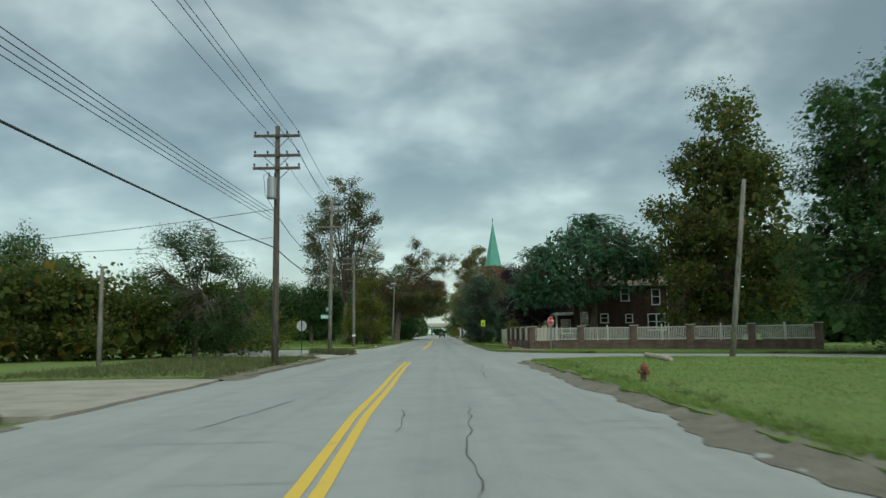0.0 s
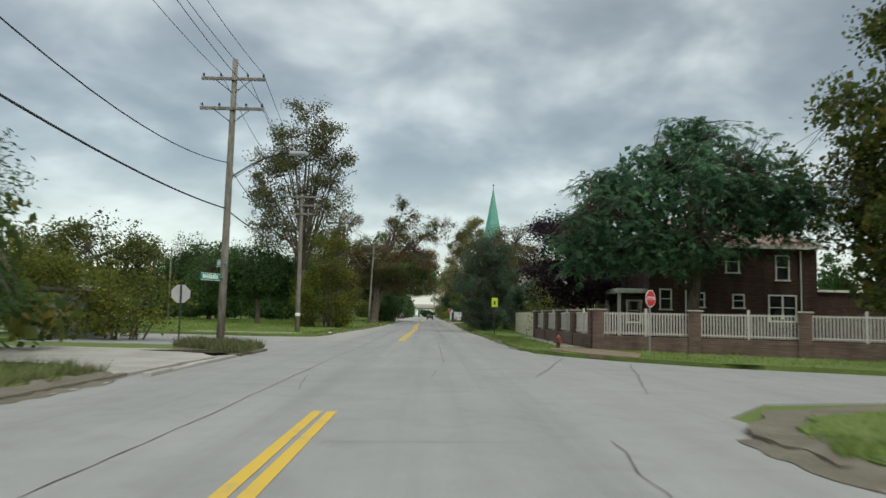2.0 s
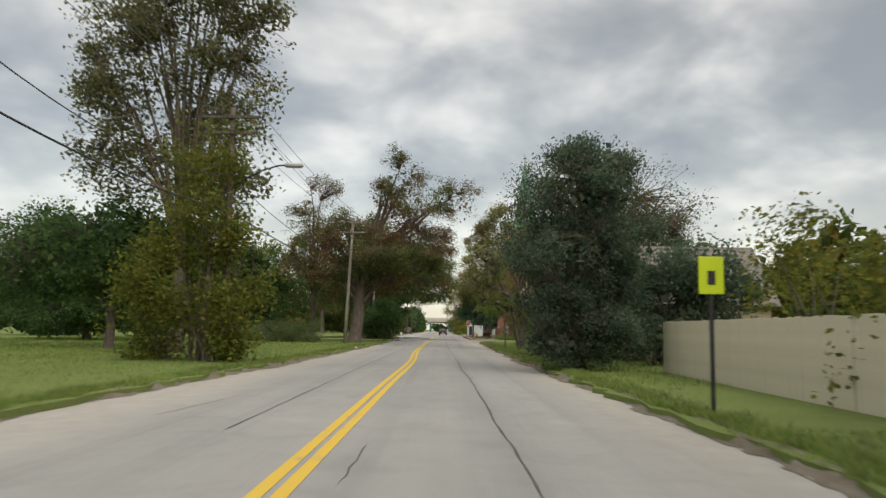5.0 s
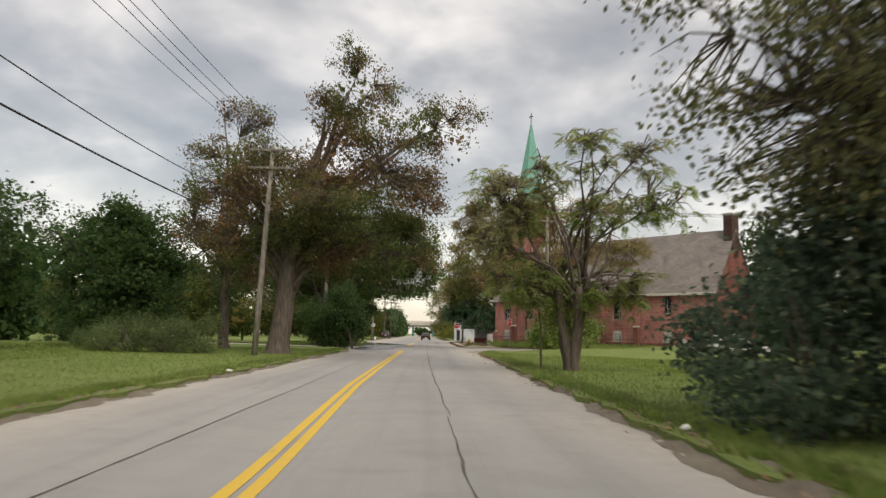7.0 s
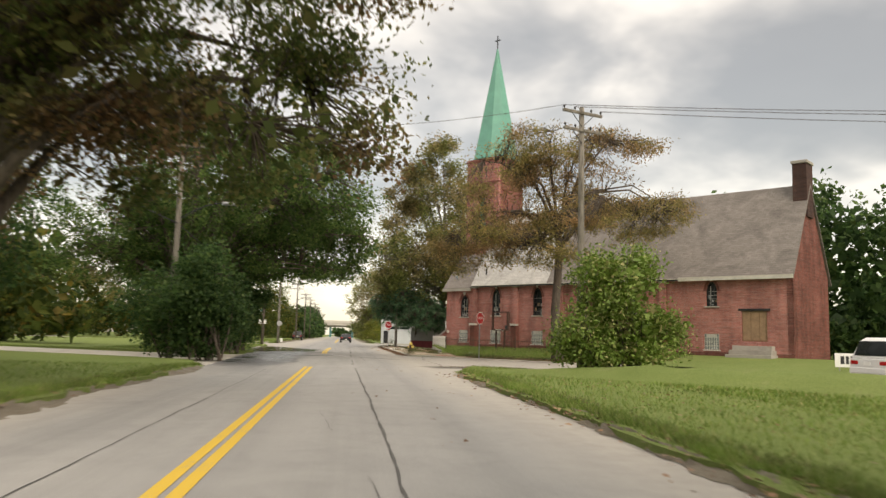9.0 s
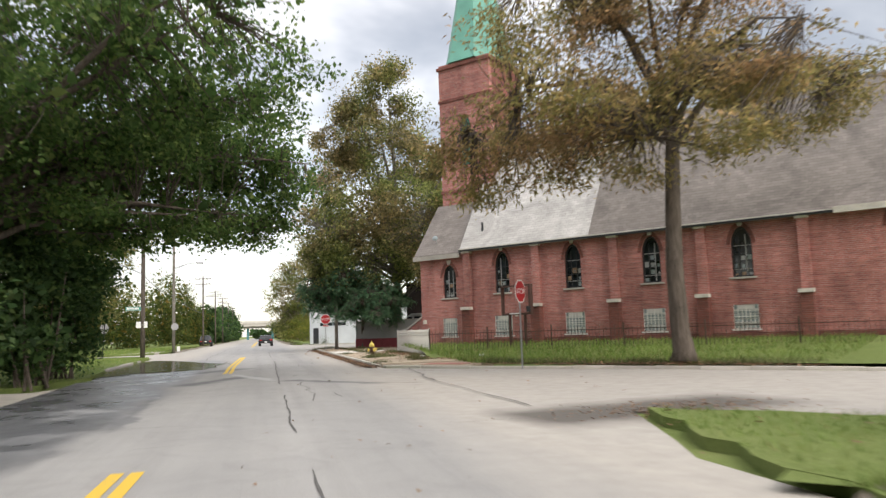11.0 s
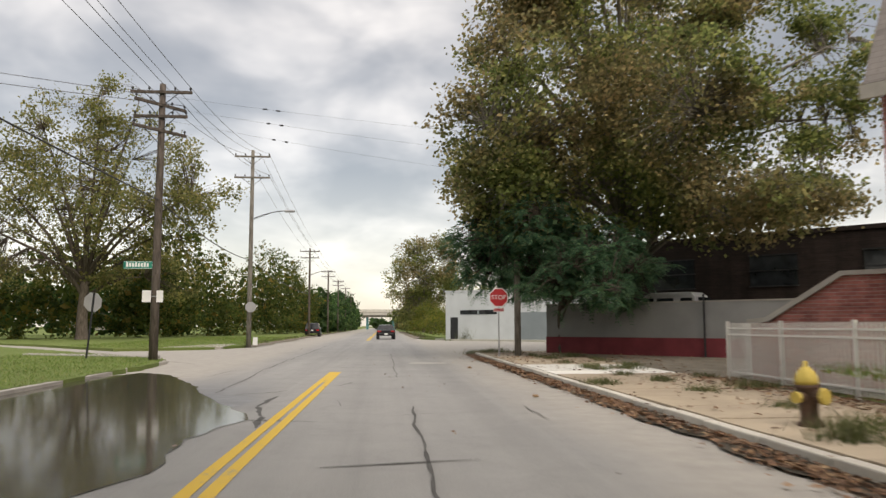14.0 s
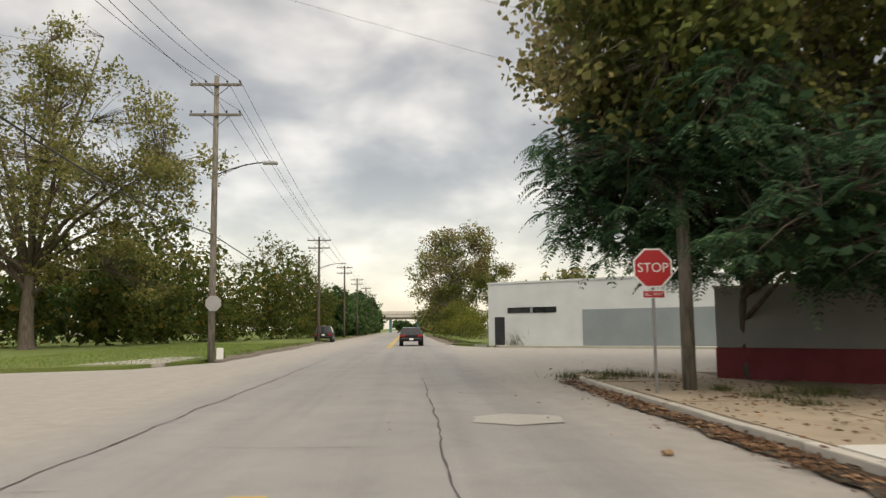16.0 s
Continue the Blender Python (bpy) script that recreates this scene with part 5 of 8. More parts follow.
tree("tree", -18.5, 66.0, 0.1, 3.2, 0.18, [ell(0, 0, 4.6, 3.0, 2.2), ell(-4, 1, 4.2, 3.0, 2.4), ell(2.4, 0, 3.0, 2.2, 1.8)], 360, 28, 0.22, 0.4, F_MAPLE, M_BARK, "low spreading tree behind the vines", 35)
tree("poplar_tree", -12.2, 95.0, 0.1, 7.0, 0.28, [ell(-0.9, 0, 11.0, 3.8, 4.0), ell(0.5, 0, 16.4, 3.2, 3.6), ell(-2.2, 0, 14.2, 2.8, 2.9), ell(2.0, 0, 12.0, 2.8, 3.6), ell(-3.2, 0, 9.0, 2.4, 2.0), ell(1.7, 0, 18.6, 2.4, 2.0), ell(2.4, -1, 8.4, 2.0, 1.6), ell(-1.8, 0, 17.4, 2.4, 2.2), ell(3.6, 0, 15.0, 2.0, 2.4), ell(-3.8, 0, 12.0, 2.0, 2.2), ell(-3.4, 0, 15.6, 2.0, 2.0), ell(0.2, 0, 20.2, 2.2, 1.6)],
     1250, 17, 0.25, 0.46, F_PALE, M_BARK, "tall thin-leaved poplar with sky showing through", 36, shell=0.3)
bush("bush", -8.1, 86.5, 0.1, [ell(0, 0, 1.6, 1.7, 1.6), ell(-2.2, 1, 2.2, 2.2, 2.2), ell(0.5, 1.4, 3.8, 1.6, 1.8), ell(-0.8, 0.8, 5.8, 1.8, 1.6), ell(-0.6, 0.8, 7.8, 1.5, 1.6)], 560, 26, 0.18, 0.34, F_YELLOW, "green saplings at the foot of the poplar", 37)
tree("tree", -17.5, 100.0, 0.1, 3.5, 0.24, [ell(0, 0, 5.0, 4.2, 3.4), ell(-4, 2, 4.8, 3.6, 3.0), ell(3.2, 1, 4.2, 3.0, 2.8)], 560, 28, 0.26, 0.45, F_DARK, M_BARK, "broad dark tree in the grass lot", 38, core=2000)
tree("tree", -28.5, 121.0, 0.1, 4.0, 0.3, [ell(0, 0, 6.8, 5.4, 4.4), ell(5, 0, 6.0, 4.4, 3.6), ell(0, -1, 3.0, 6.0, 2.6), ell(-4.6, 0, 5.6, 4.2, 3.8), ell(8.5, 1, 4.4, 3.0, 2.4)], 1000, 28, 0.28, 0.5, F_DARK, M_BARK, "broad dark tree at the back of the lot", 39, core=3000)
bush("bush", -11.2, 124.0, 0.1, [ell(0.2, 0, 0.8, 1.4, 0.9), ell(-1.8, 0.2, 0.9, 1.5, 1.0), ell(-3.6, 0, 0.95, 1.5, 1.0), ell(-5.0, 0.2, 0.7, 1.2, 0.8)], 520, 40, 0.15, 0.26, F_TALL, "clump of tall grassy growth on the lot", 40, narrow=0.2, outward=0.4, droop=-0.6)
tree("oak_tree", -7.6, 126.3, 0.1, 6.0, 0.54, [ell(0.6, 0, 8.4, 3.8, 3.2), ell(3.6, 0, 9.4, 3.8, 3.0), ell(6.4, 0, 8.8, 3.0, 2.0), ell(4.0, 1, 15.0, 2.1, 2.9), ell(-1.6, -0.5, 9.2, 2.2, 2.4), ell(8.4, 3, 12.8, 2.6, 2.3), ell(4.4, 0, 11.8, 2.8, 2.2), ell(2.2, 0.5, 13.2, 1.3, 1.6), ell(2.6, -2.5, 7.8, 3.0, 1.8), ell(0.5, 3.0, 6.4, 3.6, 1.6), ell(6.0, 3, 6.8, 3.4, 1.8), ell(2.4, -0.6, 5.7, 2.2, 1.2), ell(5.4, 0.6, 5.4, 2.6, 1.2), ell(-1.6, 0, 6.4, 2.0, 1.7), ell(-3.4, 0.5, 9.0, 1.8, 1.8), ell(-2.8, 1.0, 5.6, 2.2, 1.5), ell(2.0, 1.8, 5.0, 2.4, 1.2)],
     1700, 32, 0.175, 0.36, F_OAK, M_BARK, "massive old oak with russet leaves arching over the road", 41, lean=(0.6, 0), shell=0.3, core=1200)
tree("tree", -12.6, 134.5, 0.1, 6.0, 0.3, [ell(0.3, 0, 9.0, 2.8, 3.6), ell(0.2, 0, 13.6, 2.2, 3.0), ell(-1.6, 0, 11.2, 2.0, 2.4), ell(2, 0, 6.6, 2.4, 2.4), ell(1.8, 0.4, 11.0, 2.0, 2.6), ell(-1.8, 0, 7.6, 2.0, 2.2), ell(0.2, 0, 4.6, 2.8, 1.8)], 700, 26, 0.18, 0.36, F_OAK, M_BARK, "upright tree with thinning russet leaves", 42)
bush("bush", -6.9, 146.6, 0.1, [ell(0.2, 0, 2.0, 1.7, 1.9), ell(-1.2, 0.6, 2.2, 1.8, 2.0), ell(0.6, 0.6, 3.5, 1.7, 1.4), ell(1.2, 0.2, 2.4, 1.4, 1.5)], 480, 34, 0.2, 0.34, F_DARK, "dense dark shrubs round the pole", 43)
tree("maple_tree", -9.6, 157.5, 0.1, 4.2, 0.34, [ell(0, 0, 9.0, 4.8, 4.0), ell(0.6, 8.4, 6.7, 4.4, 2.2), ell(5.6, 8.6, 6.6, 4.0, 2.1), ell(-3.2, 8.2, 6.8, 3.8, 2.3), ell(9.2, 7.8, 7.0, 2.6, 2.0), ell(3.0, 4.5, 7.4, 4.0, 2.2), ell(4.5, 8.0, 10.5, 3.8, 2.4), ell(9.5, 8.0, 9.8, 2.4, 1.6), ell(10.4, 7.5, 7.4, 1.8, 1.4), ell(4.5, 9.3, 5.5, 3.0, 1.1, 2.0), ell(6.1, 4.5, 7.8, 3.0, 1.5), ell(8.4, 9.3, 5.55, 2.4, 1.0, 2.0), ell(1.0, 9.0, 5.35, 3.0, 1.0, 2.0), ell(-1.6, 5.0, 5.3, 3.0, 1.4), ell(2.4, 5.4, 5.6, 2.6, 1.1), ell(7.0, 7.0, 8.6, 3.4, 1.8), ell(2.5, 7.0, 8.8, 3.8, 2.0), ell(-1.5, 6.5, 9.0, 3.6, 2.0), ell(-3.8, 4.2, 7.0, 4.2, 2.8), ell(3.0, -4, 9.2, 4.4, 3.2), ell(6.8, 1.0, 9.6, 4.4, 2.8), ell(-5.0, 1, 6.6, 4.0, 3.0), ell(1.0, 0, 13.2, 4.2, 2.8), ell(8.6, 2.6, 9.8, 2.4, 2.0), ell(7.6, -3.5, 10.2, 2.6, 2.2), ell(3.6, 2.0, 7.6, 4.4, 2.4), ell(3.0, 2.5, 4.9, 3.4, 1.1), ell(7.2, 2.6, 5.1, 2.2, 1.0), ell(-1.0, 2.0, 4.7, 2.8, 1.2)],
     3500, 34, 0.205, 0.42, F_STREET, M_BARK, "dense dark maple reaching over the street", 44, shell=0.4, core=3000)
bush("bush", -7.4, 152.4, 0.1, [ell(0, 0, 2.0, 1.5, 1.9), ell(-0.8, 1.4, 2.2, 1.6, 2.0)], 240, 32, 0.2, 0.36, F_DARK, "dark roadside shrubs under the maple", 45)
tree("tree", -27.9, 236.0, 0.1, 6.0, 0.5, [ell(0.0, 0.0, 11.8, 7.6, 5.5), ell(-2.3, 0.0, 19.0, 5.8, 5.3), ell(5.1, 0.0, 16.4, 5.3, 5.1), ell(-6.9, 0.0, 14.1, 5.1, 5.3), ell(6.9, 0.0, 10.5, 4.6, 4.1), ell(2.3, 0.0, 22.4, 3.9, 3.2), ell(-10.9, 0.0, 10.8, 4.6, 3.9), ell(10.3, -1.0, 13.4, 4.1, 3.4), ell(-4.6, 0.0, 6.7, 5.3, 2.8), ell(5.8, 0.0, 6.0, 4.8, 2.8)],
     1550, 20, 0.36, 0.52, F_COTTON, M_BARK, "tall spreading cottonwood with pale thinning leaves", 46, shell=0.3)


def thicket(name, x0, y0, x1, y1, n, h, leaf, label, seed, size=0.34, wide=2.8, dens=84):
    """A long belt of wild trees and bushes as one mass."""
    rng = np.random.default_rng(seed)
    lobes = []
    for k in range(n):
        f = (k + 0.5 + rng.uniform(-0.4, 0.4)) / n
        hh = h * rng.uniform(0.55, 1.2)
        bx, by = x0 + (x1 - x0) * f + rng.uniform(-1, 1), y0 + (y1 - y0) * f + rng.uniform(-1, 1)
        lobes.append((bx, by, hh * 0.6, wide * rng.uniform(0.8, 1.3), wide, hh * 0.42))
        lobes.append((bx + rng.uniform(-1.5, 1.5), by + rng.uniform(-1.5, 1.5), h * 0.2, wide * 1.1, wide, h * 0.22))
    c, d = grow(rng, lobes, dens * n, 0.45)
    c[:, 2] = np.maximum(c[:, 2], 0.2)
    cc = np.repeat(c, 8, axis=0)
    v, f = leaf_quads(rng, cc + rng.normal(size=cc.shape) * 0.36, size * 1.25, 0.1)
    v, f = with_core(rng, v, f, lobes, 240 * n, size * 1.15, 0.85)
    v[:, 2] = np.maximum(v[:, 2], 0.03)
    ob = link_mesh(name, v, f, leaf)
    return tagged(ob, label, "woods", kind="stuff")


thicket("woods", -66, 222, -24, 250, 15, 13.0, F_MAPLE, "olive-green wild hedge behind the grass lot", 50, 0.3, 2.8, 150)
thicket("woods", -25, 246, -12.5, 300, 17, 12.5, F_MAPLE, "wild hedge of green bushes along the street", 51, 0.26, 2.8, 190)
thicket("woods", -12.5, 300, -10.5, 420, 22, 9.5, F_DARK, "far line of dark roadside trees", 52, 0.5)
thicket("woods", -75, 132, -22, 150, 20, 8.0, F_DARK, "dark woods along the back of the lot", 53, 0.4)
thicket("woods", -80, 100, -46, 126, 12, 8.5, F_DARK, "dark woods behind the white garage", 54, 0.4)
thicket("woods", -62, 60, -38, 84, 8, 7.0, F_MAPLE, "woods beyond the side street", 55, 0.4)
thicket("woods", 24, 178, 66, 128, 18, 12.0, F_DARK, "dark woods behind the church", 56, 0.36, 2.8, 190)
thicket("woods", 16, 300, 60, 320, 14, 10.0, F_PLANE, "far trees behind the warehouse", 57, 0.5)
thicket("woods", 9, 330, 8, 425, 16, 8.5, F_PLANE, "far roadside trees", 58, 0.5)
thicket("woods", 30, 60, 60, 90, 10, 9.0, F_DARK, "trees behind the brick house", 59, 0.6, 2.8, 44)
thicket("woods", 14, 96, 40, 110, 10, 8.0, F_MAPLE, "green trees behind the lot", 60, 0.4)
thicket("woods", -45, 40, -60, -10, 10, 7.0, F_MAPLE, "trees closing the lot by the road", 61, 0.6, 2.8, 40)
thicket("woods", -22, 170, -66, 214, 16, 9.0, F_MAPLE, "green woods beyond the grass", 62, 0.4)
thicket("woods", -70, 255, -26, 275, 14, 13.0, F_DARK, "taller dark woods behind the hedge", 65, 0.5, 3.6)
thicket("woods", -120, 190, -70, 232, 14, 12.0, F_DARK, "far dark woods closing the view", 66, 0.85, 4.2, 44)
thicket("woods", 30, 250, 110, 190, 18, 11.0, F_DARK, "far woods beyond the warehouse", 67, 0.85, 4.2, 44)
thicket("woods", 60, 120, 110, 40, 16, 11.0, F_DARK, "far woods beyond the side street", 68, 0.85, 4.2, 44)
thicket("woods", -40, 462, 40, 462, 10, 7.0, F_DARK, "dark trees beyond the far bridge", 73, 0.9, 4.0, 40)
thicket("woods", 45, 20, 60, -30, 8, 9.0, F_DARK, "trees beyond the lawn", 63, 0.6, 2.8, 44)
tree("tree", -19.2, 133.0, 0.1, 4.0, 0.34, [ell(0, 0, 5.4, 4.4, 3.6), ell(-2.4, 0, 5.8, 2.6, 2.4), ell(2.4, 0, 4.6, 2.6, 2.6), ell(0.2, 0, 2.4, 4.6, 2.0), ell(0.6, -0.5, 7.6, 2.6, 1.6)], 760, 30, 0.24, 0.42, F_DARK, M_BARK, "broad rounded dark tree at the back of the lot", 71, core=2600)
tree("tree", -22.0, 148.0, 0, 5, 0.3, [ell(0, 0, 8, 4, 4), ell(4, 2, 7, 3.6, 3.4), ell(-4, 0, 6.5, 3.8, 3.4)], 420, 24, 0.3, 0.5, F_DARK, M_BARK, "dark tree at the back of the grass lot", 64)
thicket("woods", -30, 30, -12.5, 45, 9, 5.2, F_MAPLE, "tangled dark thicket behind the drive", 69, 0.26, 2.6)
thicket("woods", -34, 24, -20, 30, 5, 4.0, F_OAK, "brown-green scrub along the lot", 70, 0.24, 2.4)


# ---- the church ----
def arch_outline(w, z0, zs, zt):
    """A pointed-arch outline (x, z): width w, sill z0, springing zs, tip zt."""
    h = w / 2
    pts = [(-h, z0), (h, z0), (h, zs)]
    for k in range(1, 7):
        a = k / 6
        pts.append((h * (1 - a ** 1.55), zs + (zt - zs) * math.sin(a * math.pi / 2)))
    for k in range(5, -1, -1):
        a = k / 6
        pts.append((-h * (1 - a ** 1.55), zs + (zt - zs) * math.sin(a * math.pi / 2)))
    return pts


def wall_with_holes(name, x0, x1, z0, z1, y, thick, holes, material, parent):
    """A wall along x with openings cut through it. holes: outlines of (x, z)."""
    bm = bmesh.new()
    edges = []

    def loop(pts):
        vs = [bm.verts.new((px, y, pz)) for px, pz in pts]
        for k in range(len(vs)):
            edges.append(bm.edges.new((vs[k], vs[(k + 1) % len(vs)])))

    loop([(x0, z0), (x1, z0), (x1, z1), (x0, z1)])
    for h in holes:
        loop(h)
    bmesh.ops.triangle_fill(bm, use_beauty=True, use_dissolve=False, edges=edges)
    keep = []
    for f in list(bm.faces):
        c = f.calc_center_median()
        for h in holes:
            inside = False
            for k in range(len(h)):
                (ax, az), (bx, bz) = h[k], h[(k + 1) % len(h)]
                if (az > c.z) != (bz > c.z) and c.x < (bx - ax) * (c.z - az) / (bz - az) + ax:
                    inside = not inside
            if inside:
                keep.append(f)
                break
    if keep:
        bmesh.ops.delete(bm, geom=keep, context="FACES")
    r = bmesh.ops.extrude_face_region(bm, geom=list(bm.faces))
    bmesh.ops.translate(bm, vec=(0, thick, 0), verts=[v for v in r["geom"] if isinstance(v, bmesh.types.BMVert)])
    return part(name, bm, material, parent)


def church_window(parent, x, y, w, z0, zs, zt, seed, boarded=False):
    """Leaded pointed window with dark frame, bars, broken panes and stone keystone."""
    root = new("window")
    root.parent = parent
    r = random.Random(seed)
    bm = extrude_xz(bmesh.new(), [(x + px, pz) for px, pz in arch_outline(w, z0, zs, zt)], y + 0.20, y + 0.23)
    part("glass", bm, M_GLASS, root)
    fr = bmesh.new()
    o, i = arch_outline(w + 0.02, z0, zs, zt + 0.01), arch_outline(w - 0.13, z0 + 0.07, zs, zt - 0.10)
    a = [fr.verts.new((x + px, y + 0.10, pz)) for px, pz in o]
    b = [fr.verts.new((x + px, y + 0.10, pz)) for px, pz in i]
    n = len(a)
    for k in range(n):
        fr.faces.new((a[k], a[(k + 1) % n], b[(k + 1) % n], b[k]))
    e = bmesh.ops.extrude_face_region(fr, geom=list(fr.faces))
    bmesh.ops.translate(fr, vec=(0, 0.11, 0), verts=[v for v in e["geom"] if isinstance(v, bmesh.types.BMVert)])
    part("frame", fr, M_DARKMETAL, root)
    for px in (-w / 6, w / 6):
        part("mullion", boxed(x + px - 0.018, x + px + 0.018, y + 0.15, y + 0.19, z0 + 0.05, zs + (zt - zs) * 0.55), M_SIGNBACK if r.random() < 0.35 else M_DARKMETAL, root)
    for k in range(1, 5):
        z = z0 + (zs - z0) * k / 4.2
        part("glazing_bar", boxed(x - w / 2 + 0.05, x + w / 2 - 0.05, y + 0.155, y + 0.185, z - 0.014, z + 0.014), M_DARKMETAL if r.random() < 0.6 else M_SIGNBACK, root)
    cols = [-w / 3, 0, w / 3]
    for k in range(9 if not boarded else 4):
        cx, row = r.choice(cols), r.randint(0, 3)
        hz = (zs - z0) / 4.2
        s = r.uniform(0.4, 0.95)
        part("pane", boxed(x + cx - w / 7 * s, x + cx + w / 7 * s, y + 0.186, y + 0.194, z0 + hz * row + 0.05, z0 + hz * row + 0.05 + hz * s * 0.8), r.choice([M_GLASSBLOCK, M_SIGNBACK, M_BOARD, M_WAREGREY]), root)
    # relieving arch of header bricks round the head
    oa, ia = arch_outline(w + 0.34, zs, zs, zt + 0.19)[2:], arch_outline(w + 0.04, zs, zs, zt + 0.02)[2:]
    hb = bmesh.new()
    va, vb = [hb.verts.new((x + px, y - 0.025, pz)) for px, pz in oa], [hb.verts.new((x + px, y - 0.025, pz)) for px, pz in ia]
    for k in range(len(va) - 1):
        hb.faces.new((va[k], va[k + 1], vb[k + 1], vb[k]))
    e = bmesh.ops.extrude_face_region(hb, geom=list(hb.faces))
    bmesh.ops.translate(hb, vec=(0, 0.04, 0), verts=[v for v in e["geom"] if isinstance(v, bmesh.types.BMVert)])
    part("arch_surround", hb, M_BRICK_DARKER, root)
    part("keystone", extrude_xz(bmesh.new(), [(x - 0.08, zt + 0.02), (x + 0.08, zt + 0.02), (x + 0.13, zt + 0.26), (x - 0.13, zt + 0.26)], y - 0.05, y + 0.05), M_STONE, root)
    part("sill", boxed(x - w / 2 - 0.12, x + w / 2 + 0.12, y - 0.07, y + 0.15, z0 - 0.09, z0, 0.012), M_GREYCON, root)


# darker tone of the church brick: trim, plinth, far gable, one tower wall
M_BRICK_DARKER = brickwork("dark_red_brick", (0.25, 0.085, 0.064), (0.175, 0.06, 0.05), (0.19, 0.135, 0.115))


def basement_window(parent, x, y, w, z0, z1):
    root = new("basement_window")
    root.parent = parent
    part("frame", boxed(x - w / 2 - 0.06, x + w / 2 + 0.06, y + 0.12, y + 0.2, z0 - 0.02, z1 + 0.04), M_WHITE, root)
    n, k = 6, 5
    for i in range(n):
        for j in range(k):
            a, b = x - w / 2 + w * i / n, z0 + (z1 - z0) * j / k
            if j == k - 1 and 1 <= i <= n - 2:
                continue
            part("glass_block", boxed(a + 0.014, a + w / n - 0.014, y + 0.05, y + 0.13, b + 0.014, b + (z1 - z0) / k - 0.014, 0.01), M_GLASSBLOCK, root)
    part("vent", boxed(x - w * 0.32, x + w * 0.32, y + 0.04, y + 0.12, z1 - (z1 - z0) / k + 0.02, z1 - 0.02), M_WHITE, root)
    for i in range(n + 1):
        part("bar", boxed(x - w / 2 + w * i / n - 0.018, x - w / 2 + w * i / n + 0.018, y + 0.0, y + 0.02, z0, z1), M_WHITE, root)
    for j in range(1, 4):
        z = z0 + (z1 - z0) * j / 4
        part("bar", boxed(x - w / 2, x + w / 2, y + 0.02, y + 0.035, z - 0.018, z + 0.018), M_WHITE, root)
    part("sill", boxed(x - w / 2 - 0.1, x + w / 2 + 0.1, y - 0.06, y + 0.12, z0 - 0.08, z0 - 0.02), M_WHITE, root)


def rect(x0, x1, z0, z1):
    return [(x0, z0), (x1, z0), (x1, z1), (x0, z1)]


